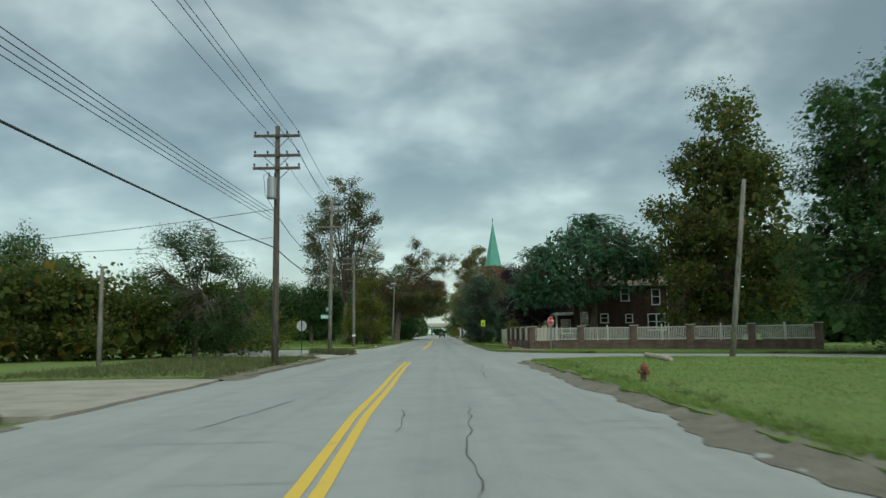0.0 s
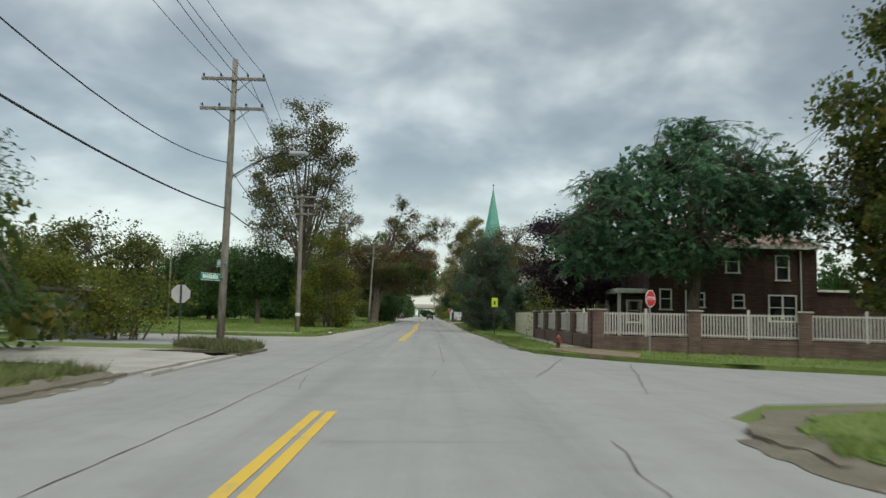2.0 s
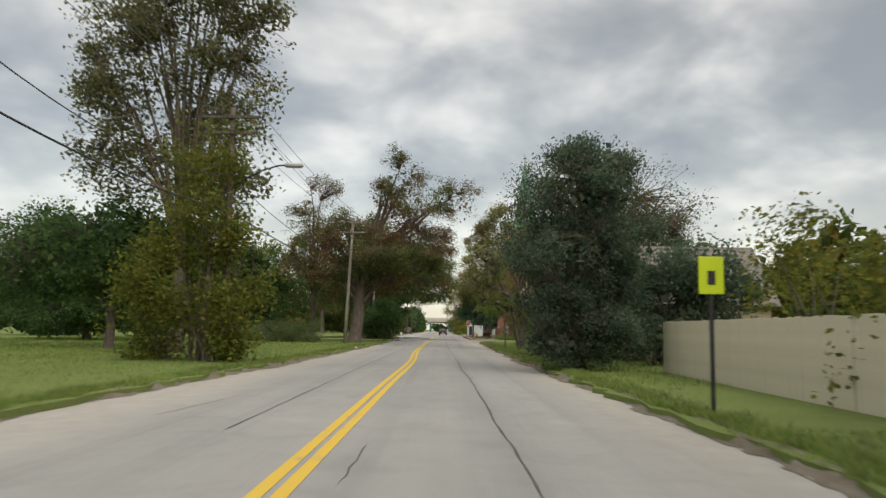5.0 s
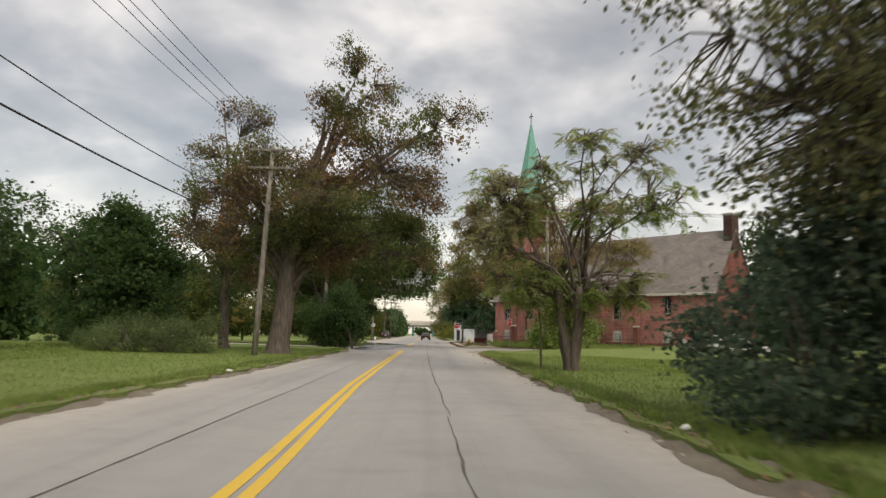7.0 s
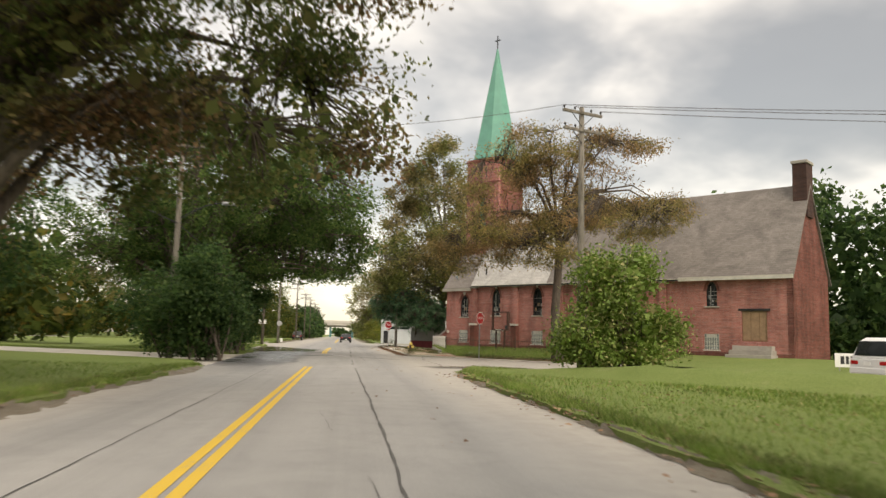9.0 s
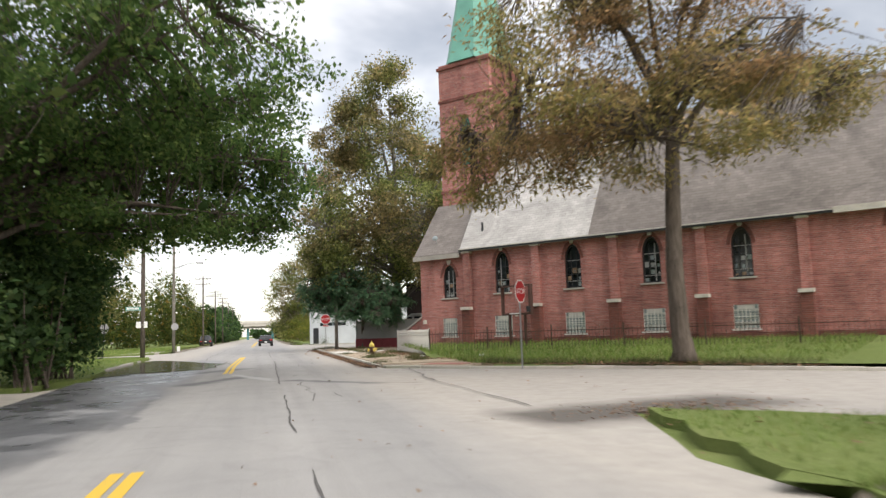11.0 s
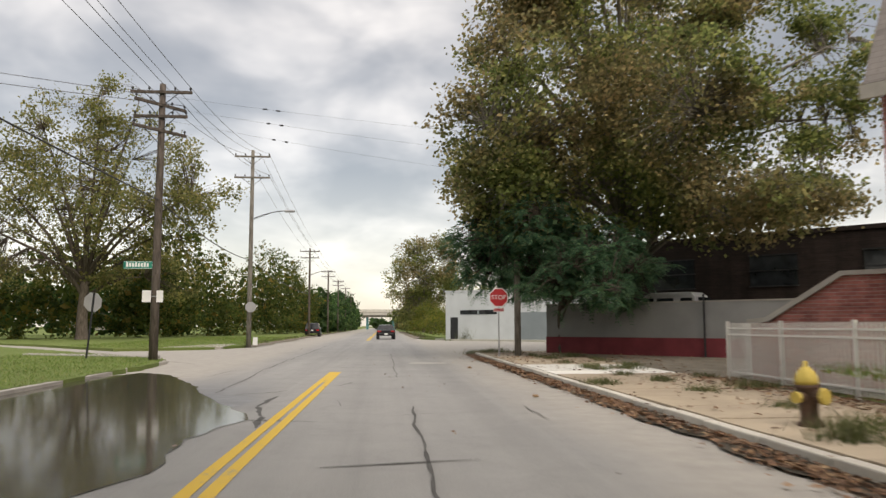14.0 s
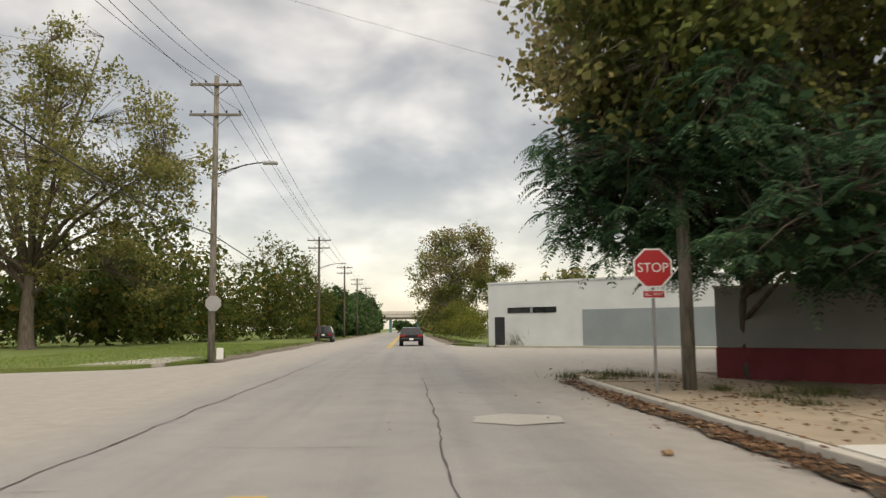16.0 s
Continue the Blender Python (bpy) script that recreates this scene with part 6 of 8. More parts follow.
def church():
    root = thing("church", pose(8.4, 174.9, 0, 0, 0, -49.3), "old red brick church with pale shingle roof and green copper spire", "church")
    NAVE = [5.3, 9.3, 13.2, 17.15]
    S0, S1, EAVE, RIDGE, RP = 3.14, 27.9, 5.85, 11.6, 3.7
    holes = [[(x + px, pz) for px, pz in arch_outline(0.86, 3.15, 4.55, 5.28)] for x in NAVE]
    holes += [rect(x - 0.5, x + 0.5, 0.98, 1.98) for x in NAVE]
    holes += [[(22.9 + px, pz) for px, pz in arch_outline(0.72, 3.75, 4.75, 5.35)], rect(22.4, 23.35, 0.98, 1.98), rect(24.8, 26.35, 1.55, 3.45)]
    wall_with_holes("wall", S0, S1, 0.2, EAVE, 0.0, 0.35, holes, M_BRICK, root)
    for k, x in enumerate(NAVE):
        church_window(root, x, 0.0, 0.86, 3.15, 4.55, 5.28, 60 + k)
        basement_window(root, x, 0.0, 1.0, 0.98, 1.98)
    church_window(root, 22.9, 0.0, 0.72, 3.75, 4.75, 5.35, 71, True)
    basement_window(root, 22.87, 0.0, 0.95, 0.98, 1.98)
    door = part("boarded_door", boxed(24.8, 26.35, 0.10, 0.2, 1.55, 3.45), M_BOARD, root, "weathered plywood over the doorway")
    for k in range(3):
        part("board", boxed(24.85 + k * 0.52, 25.33 + k * 0.52, 0.06, 0.10, 1.6, 3.4), M_BOARD, door)
    part("lintel", boxed(24.6, 26.55, -0.05, 0.1, 3.45, 3.58), M_DARKMETAL, root)
    for k in range(4):
        part("step", boxed(24.4 - 0.1 * (3 - k), 26.8 + 0.08 * (3 - k), -1.6 + 0.33 * k, -0.003, 0.2 + 0.27 * k, 0.47 + 0.27 * k, 0.02), M_GREYCON, root)
    # water table, buttresses with stone caps
    part("plinth", boxed(S0 - 0.02, S1 + 0.02, -0.06, -0.003, 0.2, 0.82), M_BRICK_DARKER, root)
    for x in (S0 + 0.1, 7.35, 11.45, 15.5, 19.6):
        b = new("buttress")
        b.parent = root
        part("lower_pier", boxed(x - 0.24, x + 0.24, -0.42, -0.004, 0.15, 2.35), M_BRICK_DARKER, b)
        part("upper_pier", boxed(x - 0.2, x + 0.2, -0.2, -0.004, 2.35, 5.35), M_BRICK, b)
        part("lower_cap", extrude_xz(bmesh.new(), [(x - 0.29, 2.35), (x + 0.29, 2.35), (x + 0.29, 2.5), (x - 0.29, 2.5)], -0.5, -0.15), M_STONE, b)
        part("upper_cap", boxed(x - 0.25, x + 0.25, -0.3, 0.0, 5.35, 5.5, 0.02), M_STONE, b)
    # gables and back wall
    for s, nm in ((S0, "gable"), (S1 - 0.35, "gable")):
        bm = bmesh.new()
        pts = [(0.0, 0.2), (2 * RP, 0.2), (2 * RP, EAVE), (RP, RIDGE), (0.0, EAVE)]
        a, b = [bm.verts.new((s, py, pz)) for py, pz in pts], [bm.verts.new((s + 0.35, py, pz)) for py, pz in pts]
        bm.faces.new(a)
        bm.faces.new(b[::-1])
        for k in range(5):
            bm.faces.new((a[k], b[k], b[(k + 1) % 5], a[(k + 1) % 5]))
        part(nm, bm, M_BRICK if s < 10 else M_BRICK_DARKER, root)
    part("wall", boxed(S0 + 0.35, S1 - 0.35, 2 * RP - 0.35, 2 * RP, 0.2, EAVE), M_BRICK, root)

    def roof(x0, x1, m, label, lift=0.0):
        bm = bmesh.new()
        ov = 0.28
        k = (RIDGE - EAVE) / RP
        pts = [(-ov, EAVE - ov * k), (RP, RIDGE + 0.02), (2 * RP + ov, EAVE - ov * k), (2 * RP + ov, EAVE - ov * k + 0.14), (RP, RIDGE + 0.2 + lift), (-ov, EAVE - ov * k + 0.14 + lift)]
        a, b = [bm.verts.new((x0, py, pz)) for py, pz in pts], [bm.verts.new((x1, py, pz)) for py, pz in pts]
        for q in range(6):
            bm.faces.new((a[q], b[q], b[(q + 1) % 6], a[(q + 1) % 6]))
        bm.faces.new(a)
        bm.faces.new(b[::-1])
        return part("roof", bm, m, root, label)

    roof(S0 - 0.25, 10.3, M_SLATE, "pale grey shingle roof")
    roof(10.3, S1 + 0.15, M_SLATE_BROWN, "brown-grey shingle roof")
    k = (RIDGE - EAVE) / RP
    part("gutter", boxed(S0 - 0.25, 20.8, -0.37, -0.29, EAVE - 0.41, EAVE - 0.33), M_DARKMETAL, root)
    part("drip_edge", boxed(S0 - 0.25, 20.8, -0.345, -0.286, EAVE - 0.325, EAVE - 0.27), M_STONE, root, "pale metal drip edge")
    part("fascia", boxed(20.8, S1 + 0.12, -0.40, -0.285, EAVE - 0.46, EAVE - 0.22), M_STONE, root, "peeling white fascia")
    ch = part("chimney", boxed(S1 - 0.75, S1 + 0.12, RP - 0.75, RP + 0.55, 9.6, 13.1), M_BRICK_DARK, root)
    part("chimney_cap", boxed(S1 - 0.82, S1 + 0.19, RP - 0.82, RP + 0.62, 13.1, 13.3, 0.03), M_GREYCON, ch)
    vent = part("roof_vent", tube(bmesh.new(), [(4.0, 0.35, 6.3), (4.0, 0.35, 6.95)], 0.06, 8), M_DARKMETAL, root)
    # lower front part with its own roof
    h1 = [(1.95 + px, pz) for px, pz in arch_outline(0.86, 3.05, 4.15, 4.82)]
    wall_with_holes("wall", 0.0, S0 - 0.145, 0.2, 5.5, 0.05, 0.3, [h1, rect(1.45, 2.35, 1.0, 1.95)], M_BRICK, root)
    church_window(root, 1.95, 0.05, 0.86, 3.05, 4.15, 4.82, 90)
    basement_window(root, 1.9, 0.05, 0.9, 1.0, 1.95)
    part("wall", boxed(0.0, 0.3, 0.35, 7.0, 0.2, 5.5), M_BRICK, root)
    bm = bmesh.new()
    pts = [(-0.22, 5.27), (2.2, 8.35), (5.6, 8.35), (7.3, 5.3), (7.3, 5.45), (5.6, 8.5), (2.2, 8.5), (-0.22, 5.43)]
    a, b = [bm.verts.new((-0.2, py, pz)) for py, pz in pts], [bm.verts.new((S0 - 0.26, py, pz)) for py, pz in pts]
    for q in range(8):
        bm.faces.new((a[q], b[q], b[(q + 1) % 8], a[(q + 1) % 8]))
    bm.faces.new(a)
    bm.faces.new(b[::-1])
    part("roof", bm, M_SLATE_BROWN, root, "weathered brown shingle roof of the porch")
    part("fascia", boxed(-0.24, S0 - 0.3, -0.30, -0.225, 5.15, 5.39), M_GREYCON, root)
    # tower
    T = (1.9, 3.95, 1.75)
    tw = new("tower")
    tw.parent = root
    x0, x1, y0, y1 = T[0] - T[2], T[0] + T[2], T[1] - T[2], T[1] + T[2]
    lv = [(T[0] + px, pz) for px, pz in arch_outline(0.72, 10.7, 12.9, 13.7)]
    wall_with_holes("tower_wall", x0, x1, 5.2, 16.9, y0, 0.3, [lv], M_BRICK, tw)
    part("tower_wall", boxed(x0, x0 + 0.3, y0 + 0.3, y1, 5.2, 16.9), M_BRICK, tw)
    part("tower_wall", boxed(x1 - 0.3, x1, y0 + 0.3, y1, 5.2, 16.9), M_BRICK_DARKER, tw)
    part("tower_wall", boxed(x0 + 0.3, x1 - 0.3, y1 - 0.3, y1, 5.2, 16.9), M_BRICK, tw)
    for k in range(15):
        z = 10.78 + k * 0.185
        half = 0.33 if z < 12.9 else 0.33 * max(0.1, 1 - ((z - 12.9) / 0.8) ** 1.3)
        bm = bmesh.new()
        box(bm, T[0] - half, T[0] + half, -0.09, 0.09, -0.012, 0.012)
        bmesh.ops.rotate(bm, verts=bm.verts, matrix=Matrix.Rotation(radians(-38), 3, "X"))
        bmesh.ops.translate(bm, verts=bm.verts, vec=(0, y0 + 0.12, z))
        part("louvre", bm, M_COPPER, tw)
    part("louvre_back", boxed(T[0] - 0.4, T[0] + 0.4, y0 + 0.305, y0 + 0.33, 10.6, 13.8), M_BLACK, tw)
    for z, g in ((9.2, 0.05), (14.6, 0.06), (16.6, 0.1)):
        bm = bmesh.new()
        box(bm, x0 - g, x1 + g, y0 - g, y1 + g, z, z + 0.16)
        part("string_course", bm, M_BRICK_DARKER, tw)
    sp = bmesh.new()
    base = [(x0 - 0.16, y0 - 0.16), (x1 + 0.16, y0 - 0.16), (x1 + 0.16, y1 + 0.16), (x0 - 0.16, y1 + 0.16)]
    c = 0.52
    ring0 = []
    for q in range(4):
        p, nx = base[q], base[(q + 1) % 4]
        ring0 += [(p[0] + (nx[0] - p[0]) * 0.27, p[1] + (nx[1] - p[1]) * 0.27), (p[0] + (nx[0] - p[0]) * 0.73, p[1] + (nx[1] - p[1]) * 0.73)]
    lo = [sp.verts.new((px, py, 16.9)) for px, py in ring0]
    mid = [sp.verts.new((T[0] + (px - T[0]) * 0.9, T[1] + (py - T[1]) * 0.9, 17.7)) for px, py in ring0]
    hi = [sp.verts.new((T[0] + (px - T[0]) * 0.035, T[1] + (py - T[1]) * 0.035, 27.3)) for px, py in ring0]
    for A, B in ((lo, mid), (mid, hi)):
        for q in range(8):
            sp.faces.new((A[q], A[(q + 1) % 8], B[(q + 1) % 8], B[q]))
    sp.faces.new(hi)
    sp.faces.new(lo[::-1])
    spire = part("spire", sp, M_COPPER, root, "green copper spire")
    part("finial", tube(bmesh.new(), [(T[0], T[1], 27.2), (T[0], T[1], 28.6)], 0.05, 8), M_DARKMETAL, spire)
    part("cross_arm", boxed(T[0] - 0.3, T[0] + 0.3, T[1] - 0.04, T[1] + 0.04, 28.1, 28.2), M_DARKMETAL, spire)
    # stair cheek at the front
    bm = bmesh.new()
    extrude_xz(bm, [(-3.5, 0.1), (-0.02, 0.1), (-0.02, 2.36), (-1.55, 2.36), (-3.1, 1.42), (-3.5, 1.38)], 2.7, 3.05)
    ck = part("stair_cheek", bm, M_BRICK, root)
    bm = bmesh.new()
    extrude_xz(bm, [(-3.55, 1.385), (-3.1, 1.425), (-1.55, 2.365), (0.0, 2.365), (0.0, 2.46), (-1.6, 2.46), (-3.15, 1.52), (-3.55, 1.48)], 2.62, 3.13)
    part("coping", bm, M_GREYCON, ck)
    for k in range(8):
        part("step", boxed(-3.4 + 0.25 * k, -0.02, 3.06, 5.0, 0.1 + 0.18 * k, 0.28 + 0.18 * k), M_GREYCON, root)
    dish = new("satellite_dish")
    dish.parent = root
    bm = bmesh.new()
    bmesh.ops.create_cone(bm, cap_ends=True, segments=20, radius1=0.15, radius2=0.05, depth=0.06, matrix=Matrix.Translation((1.0, 0.15, 6.4)) @ Euler((radians(70), 0, radians(30))).to_matrix().to_4x4())
    part("reflector", bm, M_WAREGREY, dish)
    part("mast", tube(bmesh.new(), [(1.0, 0.35, 5.95), (1.0, 0.25, 6.35)], 0.02, 6), M_METAL, dish)
    for x, z, w, h in ((3.3, 1.75, 0.18, 0.26), (6.1, 1.9, 0.1, 0.14), (0.25, 1.7, 0.16, 0.22)):
        part("meter_box", boxed(x - w / 2, x + w / 2, -0.12 if x > 3 else -0.06, -0.004 if x > 3.2 else 0.046, z, z + h), M_STONE, root)


church()


def sign_frame():
    """Empty billboard frame on two posts before the church."""
    root = thing("sign_frame", pose(11.75, 168.45, 0.28, 0, 0, -62), "rusty empty sign frame on two posts in the grass", "sign")
    m = plain("rusted_steel", (0.10, 0.055, 0.045), 0.8, 0.3, 0.4)
    for x in (-0.5, 0.5):
        part("post", boxed(x - 0.05, x + 0.05, -0.05, 0.05, -0.2, 1.66), m, root)
    for z, h in ((1.66, 0.10), (3.02, 0.07)):
        part("rail", boxed(-0.95, 0.95, -0.1, 0.1, z, z + h), m, root)
    for x, w in ((-0.95, 0.05), (0.83, 0.12)):
        part("side_rail", boxed(x, x + w, -0.1, 0.1, 1.762, 3.018), m, root)
    part("lamp_tray", boxed(-0.3, 0.25, -0.22, -0.11, 1.70, 1.75), M_SIGNWHITE, root)
    part("junction_box", boxed(0.78, 0.98, -0.22, -0.105, 1.78, 2.05, 0.01), M_DARKMETAL, root)


sign_frame()


# ---- walls and other buildings ----
def rot2(x, y, a):
    c, s = math.cos(radians(a)), math.sin(radians(a))
    return x * c - y * s, x * s + y * c


def garden_wall():
    root = thing("painted_wall", pose(7.4, 197.0, 0, 0, 0, -46.3), "grey block wall with a faded maroon base", "wall", kind="structure")
    part("wall_upper", boxed(0, 12.5, 0, 0.25, 0.84, 2.25, 0.01), M_GREYWALL, root)
    part("wall_base", boxed(-0.01, 12.5, -0.03, 0.26, 0.0, 0.84), M_REDWALL, root, "faded maroon painted base")
    part("wall_return", boxed(0.0, 0.25, 0.27, 9, 0.0, 2.2), M_GREYWALL, root)
    part("coping", boxed(-0.02, 12.5, -0.02, 0.27, 2.25, 2.31), M_GREYCON, root)
    for x in (7.4, 11.2):
        part("post", tube(bmesh.new(), [(x, -0.1, 0), (x, -0.1, 2.55)], 0.04, 8), M_DARKMETAL, root)


garden_wall()


def simple_window(parent, x, z0, w, h, y=0.0, sashes=1):
    root = new("window")
    root.parent = parent
    part("pane", boxed(x, x + w, y - 0.01, y + 0.02, z0, z0 + h), M_GLASS, root)
    for a, b, c, d in ((x - 0.08, x, z0 - 0.08, z0 + h + 0.08), (x + w, x + w + 0.08, z0 - 0.08, z0 + h + 0.08)):
        part("frame", boxed(a, b, y - 0.05, y + 0.05, c, d), M_WHITE, root)
    part("frame", boxed(x, x + w, y - 0.05, y + 0.05, z0 + h, z0 + h + 0.08), M_WHITE, root)
    part("sill", boxed(x - 0.12, x + w + 0.12, y - 0.1, y + 0.05, z0 - 0.16, z0 - 0.08), M_WHITE, root)
    part("sash_bar", boxed(x, x + w, y - 0.04, y - 0.012, z0 + h * 0.5 - 0.025, z0 + h * 0.5 + 0.025), M_WHITE, root)
    for k in range(1, sashes):
        part("mullion", boxed(x + w * k / sashes - 0.05, x + w * k / sashes + 0.05, y - 0.05, y - 0.012, z0, z0 + h), M_WHITE, root)


def house():
    root = thing("brick_house", pose(11.5, 61.9, 0.1), "two-storey dark brown brick house with white windows behind trees", "house")
    part("wall", boxed(0, 8.9, 0.02, 9.5, 0, 5.2), M_BRICK_DARK, root)
    simple_window(root, 6.35, 1.4, 1.35, 1.2, 0.02, 2)
    simple_window(root, 6.75, 3.55, 0.6, 1.15, 0.02)
    simple_window(root, 4.45, 2.05, 0.5, 0.55, 0.02)
    simple_window(root, 2.3, 2.05, 0.55, 0.6, 0.02)
    simple_window(root, 4.1, 3.9, 0.6, 0.95, 0.02)
    simple_window(root, 0.6, 1.9, 0.5, 0.9, 0.02)
    for x in (1.9, 8.0):
        part("downpipe", tube(bmesh.new(), [(x, -0.06, 0.1), (x, -0.06, 3.3 if x < 2 else 5.0)], 0.045, 8), M_WHITE, root)
    bm = bmesh.new()
    a = [(-0.4, -0.4), (9.3, -0.4), (9.3, 9.9), (-0.4, 9.9)]
    lo = [bm.verts.new((px, py, 5.2)) for px, py in a]
    hi = [bm.verts.new(p) for p in ((3.4, 4.7, 7.6), (5.6, 4.7, 7.6))]
    bm.faces.new((lo[0], lo[1], hi[1], hi[0]))
    bm.faces.new((lo[2], lo[3], hi[0], hi[1]))
    bm.faces.new((lo[1], lo[2], hi[1]))
    bm.faces.new((lo[3], lo[0], hi[0]))
    bm.faces.new(lo[::-1])
    part("roof", bm, M_SLATE_TAN, root)
    part("fascia", boxed(-0.45, 9.35, -0.46, -0.405, 5.06, 5.22), M_WHITE, root)
    # low wing on the far side and porch on the street side
    part("wing", boxed(8.92, 13.6, 1.0, 7.0, 0, 2.9), M_BRICK_DARK, root)
    part("wing_roof", boxed(8.92, 13.9, 0.7, 7.3, 2.9, 3.02), M_WHITE, root)
    porch = new("porch")
    porch.parent = root
    part("porch_wall", boxed(-1.2, -0.02, 0.8, 6.5, 0, 2.5), M_BRICK_DARK, porch)
    part("porch_roof", boxed(-1.6, 0.4, 0.3, 7.0, 2.62, 2.86, 0.03), M_WHITE, porch)
    for y in (0.6, 3.4, 6.2):
        part("porch_post", boxed(-1.5, -1.35, y, y + 0.15, 0, 2.62), M_WHITE, porch)
    simple_window(porch, -0.95, 1.2, 0.7, 1.0, 0.8)
    part("door", boxed(-1.25, -1.205, 3.7, 4.6, 0.1, 2.1), M_WHITE, porch)


house()


def brick_fence():
    """Brown brick base and piers with off-white pickets between."""
    root = thing("picket_fence", Matrix.Identity(4), "off-white picket fence on a brown brick base with brick piers", "fence")
    pick = None
    for (x0, y0), (x1, y1), n in (((6.9, 53.2), (23.0, 43.1), 5), ((6.75, 53.6), (6.5, 68.2), 4)):
        ln = math.hypot(x1 - x0, y1 - y0)
        ang = math.degrees(math.atan2(y1 - y0, x1 - x0))
        M = pose(x0, y0, 0.05, 0, 0, ang)
        b = part("base", boxed(0, ln, -0.14, 0.14, -0.1, 0.62), M_BRICK_WALL, root)
        b.matrix_local = M
        for k in range(n + 1):
            s = ln * k / n
            p = part("pier", boxed(-0.22, 0.22, -0.2, 0.2, -0.1, 1.62, 0.01), M_BRICK_WALL, root)
            p.matrix_local = M @ Matrix.Translation((s, 0, 0))
            c = part("cap", boxed(-0.26, 0.26, -0.24, 0.24, 1.62, 1.69, 0.015), M_GREYCON, p)
        for k in range(n):
            a, e = ln * k / n + 0.24, ln * (k + 1) / n - 0.24
            for z in (0.72, 1.48):
                r = part("rail", boxed(a, e, -0.02, 0.02, z, z + 0.05), M_PICKET, root)
                r.matrix_local = M
            cnt = int((e - a) / 0.108)
            for j in range(cnt + 1):
                s = a + (e - a) * j / cnt
                if pick is None:
                    pick = boxed(-0.022, 0.022, -0.016, 0.016, 0.66, 1.56)
                    ob = part("picket", pick, M_PICKET, root)
                    pick = ob.data
                else:
                    ob = new("picket", pick)
                    ob.parent = root
                ob.matrix_local = M @ Matrix.Translation((s, -0.04, 0))
            pm = part("post", boxed(-0.045, 0.045, -0.045, 0.045, 0.6, 1.72), M_PICKET, root)
            pm.matrix_local = M @ Matrix.Translation(((a + e) / 2, 0, 0))


brick_fence()


def cream_fence():
    root = thing("board_fence", pose(6.75, 69.6, 0.05, 0, 0, 89), "cream painted board fence along the sidewalk", "fence")
    b = None
    r = random.Random(3)
    for k in range(99):
        if b is None:
            ob = part("board", boxed(-0.068, 0.068, -0.012, 0.012, 0.02, 1.62, 0.004), M_CREAM, root)
            b = ob.data
        else:
            ob = new("board", b)
            ob.parent = root
        ob.matrix_local = pose(0.15 + k * 0.145, r.uniform(-0.006, 0.006), r.uniform(-0.015, 0.015))
    for z in (0.4, 1.3):
        part("rail", boxed(0, 14.45, -0.06, -0.014, z, z + 0.09), M_CREAM, root)
    part("post", boxed(-0.35, -0.2, -0.1, 0.1, -0.1, 1.55), M_DARKMETAL, root)


cream_fence()


M_RUSTIRON = plain("rusty_iron", (0.09, 0.065, 0.05), 0.85, 0.2, 0.4)


def iron_fence():
    """White metal fence by the church steps and the thin wire fence after it."""
    root = thing("metal_fence", Matrix.Identity(4), "white painted metal fence before the church steps", "fence")
    pk = None
    for (x0, y0), (x1, y1), n in (((7.95, 180.0), (7.8, 170.3), 4), ((7.95, 180.0), (9.9, 181.6), 1)):
        ln = math.hypot(x1 - x0, y1 - y0)
        M = pose(x0, y0, 0.14, 0, 0, math.degrees(math.atan2(y1 - y0, x1 - x0)))
        for z in (0.14, 0.98, 1.12):
            rl = part("rail", boxed(0, ln, -0.015, 0.015, z, z + 0.035), M_WHITE, root)
            rl.matrix_local = M
        for k in range(n + 1):
            p = part("post", boxed(-0.035, 0.035, -0.035, 0.035, -0.1, 1.3), M_WHITE, root)
            p.matrix_local = M @ Matrix.Translation((ln * k / n, 0, 0))
        cnt = int(ln / 0.125)
        for j in range(1, cnt):
            if pk is None:
                ob = part("picket", boxed(-0.019, 0.019, -0.011, 0.011, 0.04, 1.26), M_WHITE, root)
                pk = ob.data
            else:
                ob = new("picket", pk)
                ob.parent = root
            ob.matrix_local = M @ Matrix.Translation((ln * j / cnt, 0, 0))
    wf = thing("iron_fence", Matrix.Identity(4), "thin rusty iron picket fence in the long grass", "fence")
    pts = [(7.8, 170.2), (12.2, 165.3), (16.6, 160.3), (21.0, 155.2)]
    r, pk = random.Random(8), None
    for (x0, y0), (x1, y1) in zip(pts, pts[1:]):
        ln = math.hypot(x1 - x0, y1 - y0)
        M = pose(x0, y0, 0.12, 0, 0, math.degrees(math.atan2(y1 - y0, x1 - x0)))
        for z in (0.25, 1.02):
            part("rail", boxed(0, ln, -0.012, 0.012, z, z + 0.03), M_RUSTIRON, wf).matrix_local = M
        n = int(ln / 0.16)
        for j in range(n):
            if pk is None:
                ob = part("picket", boxed(-0.008, 0.008, -0.008, 0.008, 0.0, 1.18), M_RUSTIRON, wf)
                pk = ob.data
            else:
                ob = new("picket", pk)
                ob.parent = wf
            ob.matrix_local = M @ pose(ln * j / n, 0, r.uniform(-0.04, 0.03), r.uniform(-2, 2), r.uniform(-2, 2), 0)
        for f in (0.0, 0.5):
            part("post", boxed(-0.025, 0.025, -0.025, 0.025, -0.1, 1.3), M_RUSTIRON, wf).matrix_local = M @ Matrix.Translation((ln * f, 0, 0))


iron_fence()


